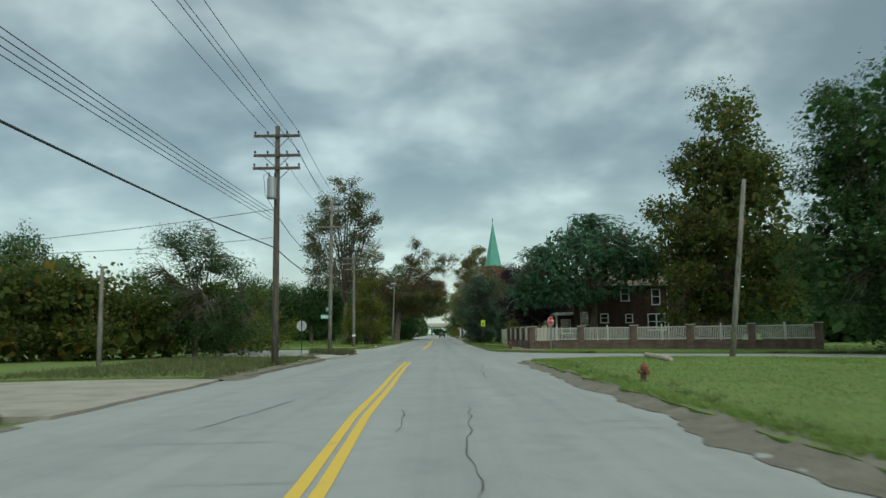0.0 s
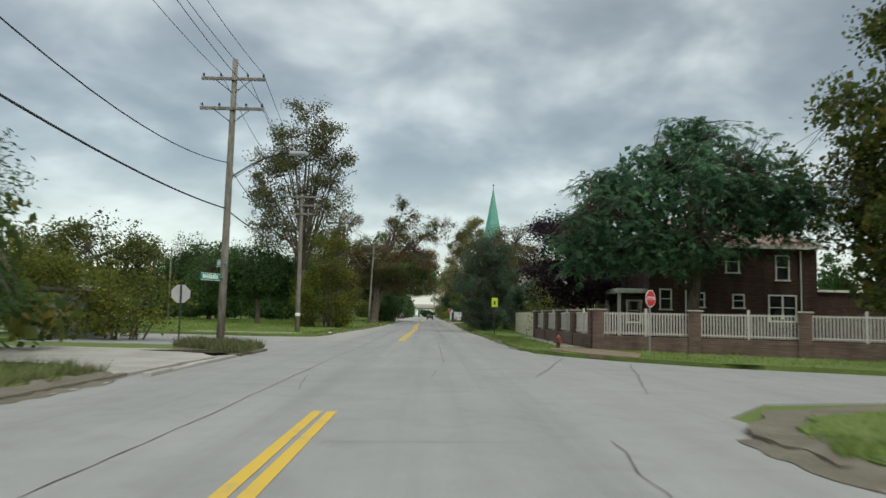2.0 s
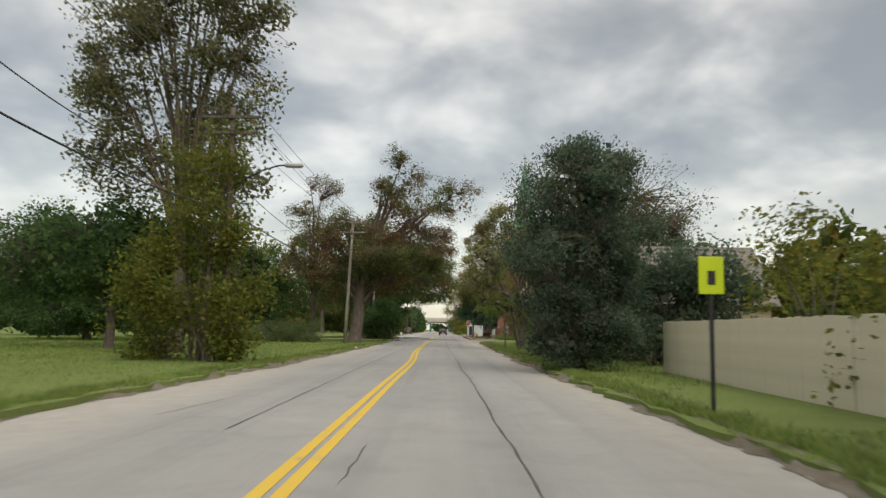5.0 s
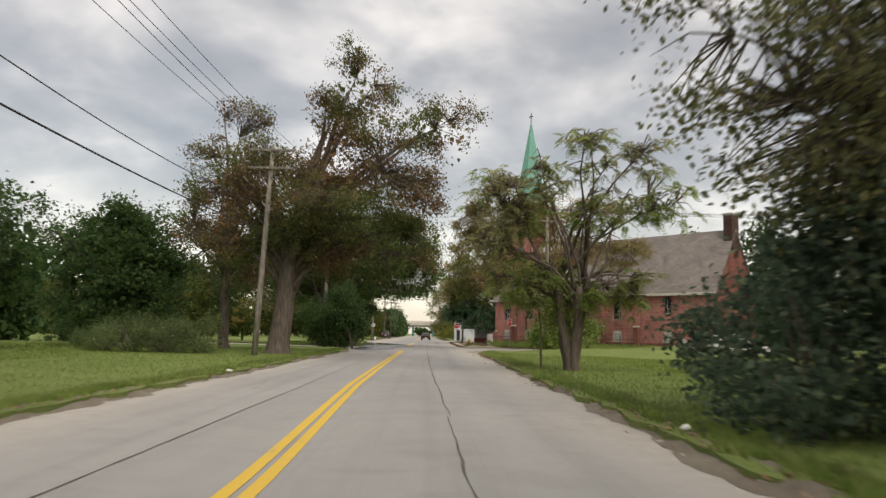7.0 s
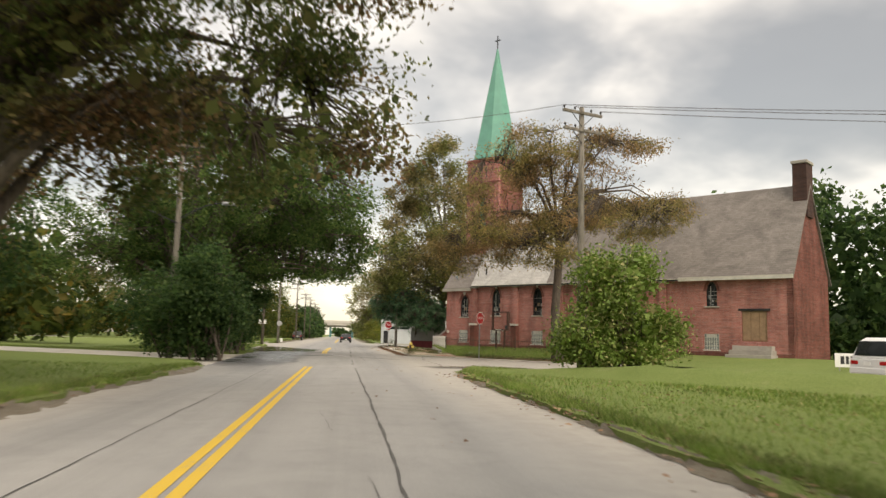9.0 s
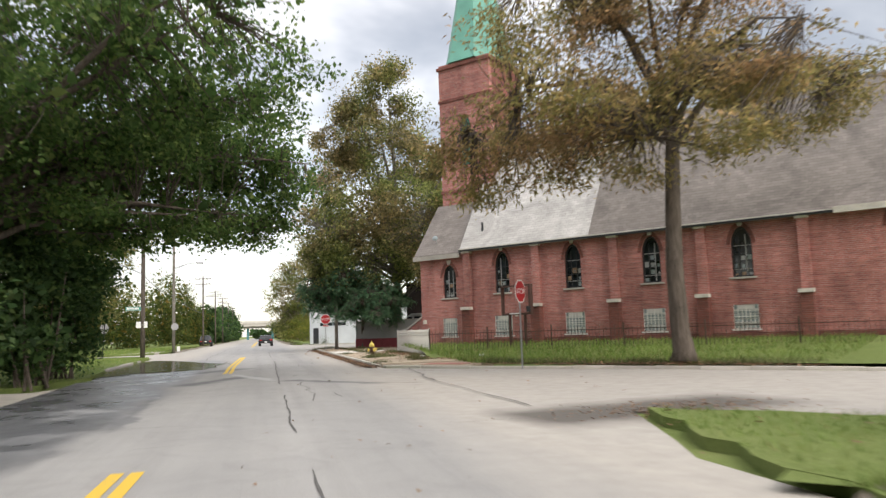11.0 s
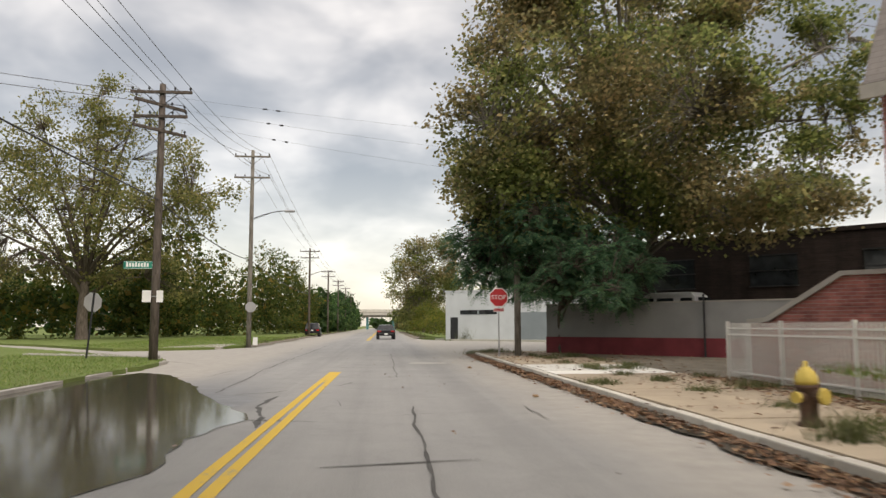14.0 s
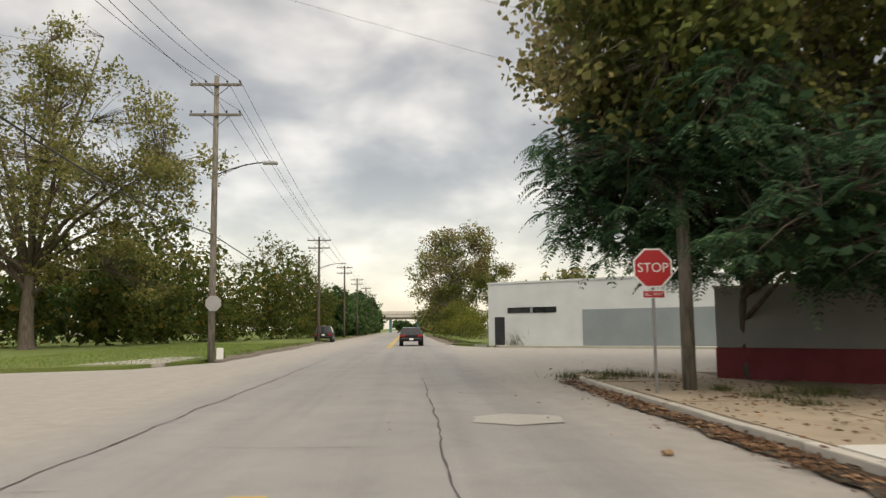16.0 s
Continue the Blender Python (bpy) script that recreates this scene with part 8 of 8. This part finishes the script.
def car(x, y, turn, paint, label, suv=False, tall=1.0):
    L, W, H = (4.75, 1.9, 1.72) if suv else (4.8, 1.84, 1.45)
    root = thing("van" if tall > 1.1 else "suv" if suv else "sedan_car", pose(x, y, 0.0, 0, 0, turn) @ Matrix.Diagonal((1, 1, tall, 1)), label, "car")
    h = L / 2
    # side outline along y, rear at -h
    if suv:
        low = [(-h, 0.38), (-h + 0.02, 0.95), (h - 1.3, 1.0), (h - 0.45, 0.94), (h - 0.08, 0.80), (h, 0.6), (h - 0.05, 0.34)]
        top = [(-h + 0.06, 0.95), (-h + 0.32, 1.60), (-h + 0.55, H), (0.0, H), (0.35, 1.62), (h - 1.3, 1.0)]
    else:
        low = [(-h + 0.03, 0.36), (-h, 0.85), (-h + 0.12, 0.98), (-h + 0.75, 1.0), (h - 1.35, 0.95), (h - 0.15, 0.78), (h, 0.55), (h - 0.05, 0.3)]
        top = [(-h + 0.7, 1.0), (-h + 1.35, H - 0.04), (-0.2, H), (0.45, H - 0.08), (h - 1.35, 0.95)]

    def body(pts, wb, wt, name, mat, parent):
        bm = bmesh.new()
        zs = [p[1] for p in pts]
        z0, z1 = min(zs), max(zs)
        rows = []
        for s in (-1, 1):
            row = []
            for py, pz in pts:
                f = (pz - z0) / (z1 - z0)
                row.append(bm.verts.new((s * (wb + (wt - wb) * f) / 2, py, pz)))
            rows.append(row)
        a, b = rows
        n = len(pts)
        bm.faces.new(a)
        bm.faces.new(b[::-1])
        for k in range(n):
            bm.faces.new((a[k], b[k], b[(k + 1) % n], a[(k + 1) % n]))
        bmesh.ops.bevel(bm, geom=list(bm.edges), offset=0.045, segments=2, affect="EDGES", profile=0.6)
        return part(name, bm, mat, parent)

    shell = body(low, W, W * 0.97, "body", paint, root)
    cab = body(top, W * 0.95, W * 0.72, "cabin", paint, root)
    # glazing, set just proud of the cabin
    yb, yt = (-h + 0.1, -h + 0.23) if suv else (-h + 0.82, -h + 1.3)
    zb, zt = (1.05, 1.58) if suv else (1.06, H - 0.1)
    for nm, ya, yc, off in (("rear_window", yb, yt, -0.02),):
        bm = bmesh.new()
        v = [bm.verts.new(p) for p in ((-W * 0.40, ya + off, zb), (W * 0.40, ya + off, zb), (W * 0.33, yc + off, zt), (-W * 0.33, yc + off, zt))]
        bm.faces.new(v)
        e = bmesh.ops.extrude_face_region(bm, geom=list(bm.faces))
        bmesh.ops.translate(bm, vec=(0, 0.015, 0), verts=[q for q in e["geom"] if isinstance(q, bmesh.types.BMVert)])
        part(nm, bm, M_GLASS, cab)
    for s in (-1, 1):
        for ya, yc in ((-h + 0.35, -h + 0.95), (-h + 1.2, -0.35), (-0.25, 0.32)) if suv else ((-h + 1.5, -0.15), (-0.05, 0.6)):
            bm = bmesh.new()
            v = [bm.verts.new(p) for p in ((s * W * 0.472, ya - 0.1, 1.06), (s * W * 0.472, yc + 0.25, 1.06), (s * W * 0.385, yc, zt - 0.02), (s * W * 0.385, ya + 0.1, zt - 0.02))]
            bm.faces.new(v)
            e = bmesh.ops.extrude_face_region(bm, geom=list(bm.faces))
            bmesh.ops.translate(bm, vec=(s * 0.012, 0, 0), verts=[q for q in e["geom"] if isinstance(q, bmesh.types.BMVert)])
            part("side_window", bm, M_GLASS, cab)
        part("tail_lamp", boxed(s * W * 0.36 - 0.17, s * W * 0.36 + 0.17, -h - 0.015, -h + 0.1, 0.72, 0.86, 0.02), M_TAIL, shell)
        part("mirror", boxed(s * W * 0.55 - 0.08, s * W * 0.55 + 0.08, 0.55, 0.68, 1.0, 1.12, 0.03), paint, root)
        for yy in (-h + 0.95, h - 0.9):
            part("wheel_arch", tube(bmesh.new(), [(s * (W / 2 - 0.3), yy, 0.36), (s * (W / 2 + 0.004), yy, 0.36)], 0.41, 20), M_BLACK, shell)
            w = part("wheel", tube(bmesh.new(), [(s * (W / 2 - 0.22), yy, 0.33), (s * (W / 2 + 0.015), yy, 0.33)], 0.33, 20), M_BLACK, root)
            part("rim", tube(bmesh.new(), [(s * (W / 2 - 0.0), yy, 0.33), (s * (W / 2 + 0.03), yy, 0.33)], 0.2, 14), M_METAL, w)
    part("bumper", boxed(-W * 0.46, W * 0.46, -h - 0.05, -h + 0.12, 0.4, 0.62, 0.04), paint, shell)
    p = part("number_plate", boxed(-0.16, 0.16, -h - 0.065, -h - 0.052, 0.46 if not suv else 0.7, 0.6 if not suv else 0.84), M_SIGNWHITE, shell)


car(0.25, 240.0, 0.6, M_CARBLACK, "black sedan on the street seen from behind")
car(21.2, 137.2, -84, M_CARWHITE, "white sport utility vehicle parked on the grass", True)
car(-9.0, 262.0, 2, M_CARBLACK, "dark car parked along the far verge", True)
car(12.4, 196.4, 44, M_CARWHITE, "tall white van parked behind the wall", True, 1.62)


# ---- grass, weeds, leaf litter ----
def inside(px, py, poly):
    res = np.zeros(len(px), bool)
    n = len(poly)
    for k in range(n):
        (ax, ay), (bx, by) = poly[k], poly[(k + 1) % n]
        cond = ((ay > py) != (by > py)) & (px < (bx - ax) * (py - ay) / ((by - ay) or 1e-9) + ax)
        res ^= cond
    return res


def blades(name, px, py, pz, h, w, material, label, seed, category="grass"):
    rng = np.random.default_rng(seed)
    n = len(px)
    a = rng.uniform(0, 6.28, n)
    hh = h * rng.uniform(0.4, 1.25, n)
    ww = w * rng.uniform(0.6, 1.3, n)
    lx, ly = rng.normal(size=n) * 0.45 * hh, rng.normal(size=n) * 0.45 * hh
    base = np.stack([px, py, pz], 1)
    side = np.stack([np.cos(a) * ww, np.sin(a) * ww, np.zeros(n)], 1)
    tip = base + np.stack([lx, ly, hh], 1)
    v = np.stack([base - side, base + side, tip], 1).reshape(-1, 3)
    ob = link_mesh(name, v, np.arange(n * 3).reshape(-1, 3), material)
    return tagged(ob, label, category, kind="stuff")


def sow(name, poly, x0, x1, y0, y1, count, z, h, w, material, label, seed):
    rng = np.random.default_rng(seed)
    px, py = rng.uniform(x0, x1, count), rng.uniform(y0, y1, count)
    ok = inside(px, py, poly)
    px, py = px[ok], py[ok]
    blades(name, px, py, np.full(len(px), z - 0.01), h, w, material, label, seed + 1)


sow("grass", LAWNS["r1"], 4.3, 16, -4, 35, 42000, 0.085, 0.075, 0.010, F_GRASS, "short mown grass by the dirt verge", 201)
sow("grass", LAWNS["r2"], 3.5, 9, 45, 70, 20000, 0.09, 0.085, 0.010, F_GRASS, "grass on the verge by the fence", 203)
sow("grass", LAWNS["r2"], 3.5, 12, 78, 145, 52000, 0.09, 0.10, 0.011, F_GRASS, "rough grass on the lot before the church", 205)
sow("grass", LAWNS["l3"], -16, -5, 64, 140, 56000, 0.10, 0.09, 0.011, F_GRASS, "rough grass along the left verge", 207)
sow("grass", LAWNS["l3"], -16, -6.5, 158, 200, 40000, 0.10, 0.085, 0.010, F_GRASS, "grass by the puddle", 209)
sow("grass", LAWNS["l4"], -20, -9, 205, 250, 30000, 0.105, 0.10, 0.012, F_GRASS, "grass beyond the side street", 211)
sow("weeds", LAWNS["l2"], -14, -6.5, 19, 47, 22000, 0.09, 0.22, 0.012, F_WEED, "long pale weeds under the trees", 213)
sow("weeds", LAWNS["l1"], -12, -6.5, 0, 12, 12000, 0.09, 0.22, 0.012, F_WEED, "long weeds at the road edge", 215)
sow("weeds", [(-5.6, 45.4), (-5.7, 49.0), (-7.6, 52.0), (-9.4, 52.4), (-8.8, 48.6), (-6.9, 46.6)], -9.5, -5.5, 45, 53, 9000, 0.1, 0.3, 0.013, F_WEED, "tall weeds round the pole foot", 217)
rng0 = np.random.default_rng(219)
ss, pp = rng0.uniform(-1, 22, 30000), rng0.uniform(0.2, 11.0, 30000)
gx, gy = 8.4 + 0.652 * ss - 0.758 * pp, 174.9 - 0.758 * ss - 0.652 * pp
okk = (gx > 7.3) & ((gx - 4.5) * 0.652 * 0 + (0.758 * (gx - 4.5) + 0.652 * (gy - 163.3)) > 0.5)
gx, gy, pp = gx[okk], gy[okk], pp[okk]
blades("grass", gx, gy, 0.12 + 0.45 * np.clip((9.5 - pp) / 9.0, 0, 1) ** 1.3, 0.2, 0.012, F_GRASS, "long grass before the church wall", 220)


def edge_tufts(name, side, y0, y1, n, h, label, seed, off=0.35):
    rng = np.random.default_rng(seed)
    cy = rng.uniform(y0, y1, n)
    cx = np.array([(left_edge(y) if side < 0 else right_edge(y)) for y in cy]) + side * (off + np.abs(rng.normal(size=n)) * 0.3)
    px, py = np.repeat(cx, 26) + rng.normal(size=n * 26) * 0.10, np.repeat(cy, 26) + rng.normal(size=n * 26) * 0.12
    blades(name, px, py, np.full(n * 26, 0.05), h, 0.009, F_WEED, label, seed)


edge_tufts("weeds", 1, -2, 31, 60, 0.16, "weeds along the road edge", 231, 0.6)
edge_tufts("weeds", 1, 55, 138, 420, 0.16, "weeds along the right road edge", 232, 0.45)
edge_tufts("weeds", -1, 66, 140, 400, 0.16, "weeds along the left road edge", 233, 0.45)
edge_tufts("weeds", -1, 20, 38, 110, 0.25, "weeds over the broken kerb", 234, 0.35)
edge_tufts("weeds", -1, 214, 300, 160, 0.25, "weeds along the far road edge", 235, 0.6)
edge_tufts("weeds", 1, 242, 300, 120, 0.3, "dry weeds along the far verge", 236, 0.6)


def litter(name, cx, cy, sx, sy, n, size, label, seed, z=0.02, line=None):
    rng = np.random.default_rng(seed)
    if line is not None:
        t = rng.uniform(0, 1, n)
        (x0, y0), (x1, y1) = line
        px, py = x0 + (x1 - x0) * t + rng.normal(size=n) * sx, y0 + (y1 - y0) * t + rng.normal(size=n) * sy
        keep = rng.uniform(0, 1, n) < 0.35 + 0.65 * (np.sin(t * 37 + seed) > 0)
        px, py = px[keep], py[keep]
    else:
        px, py = cx + rng.normal(size=n) * sx, cy + rng.normal(size=n) * sy
    c = np.stack([px, py, z + np.abs(rng.normal(size=len(px))) * 0.02], 1)
    v, f = leaf_quads(rng, c, size, 0.0, 0.7)
    v[:, 2] = z + np.abs(v[:, 2] - z) * 0.5
    tagged(link_mesh(name, v, f, M_DEADLEAF), label, "leaves", kind="stuff")


litter("fallen_leaves", 0, 0, 0.17, 0.5, 4600, 0.105, "brown leaves drifted along the kerb", 241, 0.012, ((4.0, 198), (3.95, 163.5)))
litter("fallen_leaves", 0, 0, 0.4, 0.9, 2200, 0.12, "brown leaves on the sidewalk by the fence", 242, 0.14, ((7.4, 181), (7.4, 168)))
litter("fallen_leaves", 7.6, 191, 2.0, 4.0, 900, 0.11, "brown leaves before the wall", 243, 0.14)
litter("fallen_leaves", 0, 0, 0.35, 0.3, 1500, 0.10, "dead leaves along the right verge", 244, 0.1, ((3.75, 138), (3.7, 84)))
litter("fallen_leaves", 0, 0, 0.3, 0.3, 900, 0.10, "dead leaves along the left verge", 245, 0.1, ((-5.6, 136), (-5.9, 84)))
litter("fallen_leaves", 7.5, 130, 2.5, 8.0, 500, 0.10, "leaves scattered on the grass", 246, 0.11)
litter("fallen_leaves", 0, 0, 0.5, 0.5, 1800, 0.12, "brown leaves at the lawn's foot", 247, 0.14, ((7.2, 166.5), (12.5, 154.2)))
for k, (x, y, s) in enumerate(((5.0, 170.9, 0.22), (6.6, 168.2, 0.2), (6.9, 184.2, 0.25), (5.6, 171.6, 0.3), (7.3, 177.5, 0.3), (7.2, 192.4, 0.35), (5.3, 197.8, 0.3), (6.4, 166.0, 0.2))):
    rngw = np.random.default_rng(300 + k)
    blades("weeds", x + rngw.normal(size=260) * s, y + rngw.normal(size=260) * s, np.full(260, 0.12), 0.22, 0.010, F_WEED, "tuft of weeds in a sidewalk joint", 320 + k)

# weeds in the joints and scattered rubbish along the sidewalk and verge
rw = random.Random(91)
for k in range(26):
    x, y = rw.choice([4.55, 6.1, 6.1, 7.6]) + rw.uniform(-0.15, 0.15), rw.uniform(164.5, 198)
    rngw = np.random.default_rng(700 + k)
    sz = rw.uniform(0.08, 0.22)
    blades("weeds", x + rngw.normal(size=150) * sz, y + rngw.normal(size=150) * sz * 1.6, np.full(150, 0.12), 0.13, 0.010, F_WEED, "tuft of weeds in a sidewalk joint", 730 + k)
litter("fallen_leaves", 0, 0, 0.9, 0.5, 900, 0.11, "brown leaves strewn over the sidewalk", 251, 0.142, ((6.0, 197), (6.0, 165)))
litter("fallen_leaves", 5.0, 198.2, 0.35, 0.5, 500, 0.12, "dead leaves and weeds heaped at the kerb end", 252, 0.03)
rngw = np.random.default_rng(760)
blades("weeds", 4.7 + rngw.normal(size=700) * 0.4, 199.0 + rngw.normal(size=700) * 0.5, np.full(700, 0.02), 0.2, 0.011, F_WEED, "dry weeds at the kerb end", 761)
blades("weeds", 8.2 + rngw.normal(size=500) * 0.5, 232.3 + rngw.normal(size=500) * 0.3, np.full(500, 0.1), 1.0, 0.014, F_WEED, "tall dry grass against the warehouse", 762)
litter("fallen_leaves", 0, 0, 1.4, 0.6, 110, 0.08, "a few leaves blown over the street", 253, 0.012, ((1.2, 196), (1.0, 120)))


def scrap(x, y, z, turn, s, material, label):
    """A crushed scrap of paper or plastic."""
    r = random.Random(int(x * 100 + y))
    bm = bmesh.new()
    bmesh.ops.create_icosphere(bm, subdivisions=2, radius=s)
    for q in bm.verts:
        q.co = Vector((q.co.x * 1.3, q.co.y * 0.9, max(0.0, q.co.z * 0.55 + s * 0.3))) * r.uniform(0.75, 1.2)
    ob = part("litter_scrap", bm, material)
    ob.matrix_world = pose(x, y, z, 0, 0, turn)
    tagged(ob, label, "litter")


for x, y, z, t, s, m, l in ((-5.45, 108.0, 0.1, 20, 0.09, M_SIGNWHITE, "crumpled white paper in the verge"), (3.75, 96.0, 0.1, 50, 0.08, M_SIGNWHITE, "crumpled white paper in the leaves"), (7.1, 168.6, 0.14, 10, 0.1, M_SIGNWHITE, "crumpled white cup in the leaves"),
                            (2.9, 177.4, 0.0, 40, 0.06, M_DEADLEAF, "brown scrap of bark on the asphalt"), (8.9, 165.0, 0.2, 0, 0.1, M_SIGNWHITE, "white plastic scrap in the grass"), (2.75, 187.2, 0.0, 70, 0.07, M_DEADLEAF, "brown scrap of bark by the kerb"), (-6.2, 70.0, 0.1, 15, 0.08, M_SIGNWHITE, "white paper scrap on the grass edge")):
    scrap(x, y, z, t, s, m, l)

# ragged foot of the church lawn
rngw = np.random.default_rng(780)
tw = rngw.uniform(0, 1, 90)
ex, ey = np.repeat(7.9 + 6.6 * tw, 40), np.repeat(160.9 - 9.0 * tw, 40)
blades("weeds", ex + rngw.normal(size=3600) * 0.22, ey + rngw.normal(size=3600) * 0.22, np.full(3600, 0.1), 0.2, 0.011, F_WEED, "rank weeds along the lawn's foot", 781)
litter("fallen_leaves", 0, 0, 0.35, 0.35, 1500, 0.11, "brown leaves blown against the low kerb", 254, 0.1, ((7.4, 161.0), (14.4, 151.4)))

CORNER = [(4.5, 26.0), (4.8, 30.6), (6.2, 33.4), (8.4, 34.4), (12.2, 33.4), (12.2, 31.0), (7.4, 30.4), (5.6, 26.0)]
sow("weeds", CORNER, 4.4, 12.3, 25.8, 34.6, 9000, 0.055, 0.10, 0.011, F_GRASS, "thin grass growing through the dirt at the corner", 790)
sow("grass", LAWNS["r2"], 9, 22, 112, 142, 26000, 0.10, 0.11, 0.014, F_GRASS, "rough grass on the lot before the church", 792)
litter("fallen_leaves", 6.2, 144.9, 0.9, 0.6, 700, 0.06, "leaves and twigs trodden into the dirt corner", 255, 0.012)


def fringe(side, y0, y1, n, h, off, label, seed):
    """Grass leaning over the ragged edge of a lawn."""
    rng = np.random.default_rng(seed)
    py = rng.uniform(y0, y1, n)
    edge = np.array([left_edge(y) if side < 0 else right_edge(y) for y in py])
    thick = np.interp(py, np.arange(y0, y1 + 1, 0.8), np.abs(rng.normal(size=len(np.arange(y0, y1 + 1, 0.8)))) * 0.22)
    px = edge + side * (off - thick + np.abs(rng.normal(size=n)) * 0.3)
    blades("grass", px, py, np.full(n, 0.06), h, 0.011, F_GRASS, label, seed + 1)


fringe(1, 55, 139, 42000, 0.15, 0.5, "ragged grass over the dirt edge", 800)
fringe(-1, 67, 140, 38000, 0.15, 0.5, "ragged grass over the left dirt edge", 802)
fringe(1, -3, 31, 16000, 0.11, 0.25, "ragged grass by the bare verge", 804)
sow("grass", LAWNS["r2"], 9, 36, 90, 142, 60000, 0.09, 0.12, 0.022, F_GRASS, "rough grass spreading to the side street", 806)
sow("grass", LAWNS["l3"], -36, -14, 70, 140, 60000, 0.10, 0.12, 0.022, F_GRASS, "rough grass over the open lot", 808)
sow("grass", LAWNS["r2"], 8, 34, 29, 52, 22000, 0.09, 0.11, 0.014, F_GRASS, "grass before the brick fence", 810)
sow("grass", LAWNS["r1"], 14, 34, -2, 34, 26000, 0.085, 0.10, 0.018, F_GRASS, "mown grass of the wide lawn", 812)
rngw = np.random.default_rng(820)
gy0 = np.arange(163.6, 198.6, 0.35)
ribbon("gutter_dirt", [(4.06 - 0.06 * abs(float(a)), float(y)) for y, a in zip(gy0, wander(rngw, len(gy0), 3))], [0.34 + 0.14 * float(abs(a)) for a in wander(rngw, len(gy0), 2)], 0.008, M_MUD, ROAD, "dark silt and leaf mould in the gutter")
litter("fallen_leaves", 0, 0, 0.16, 0.5, 2400, 0.12, "thick drift of brown leaves in the gutter", 256, 0.014, ((4.0, 197), (4.0, 164)))
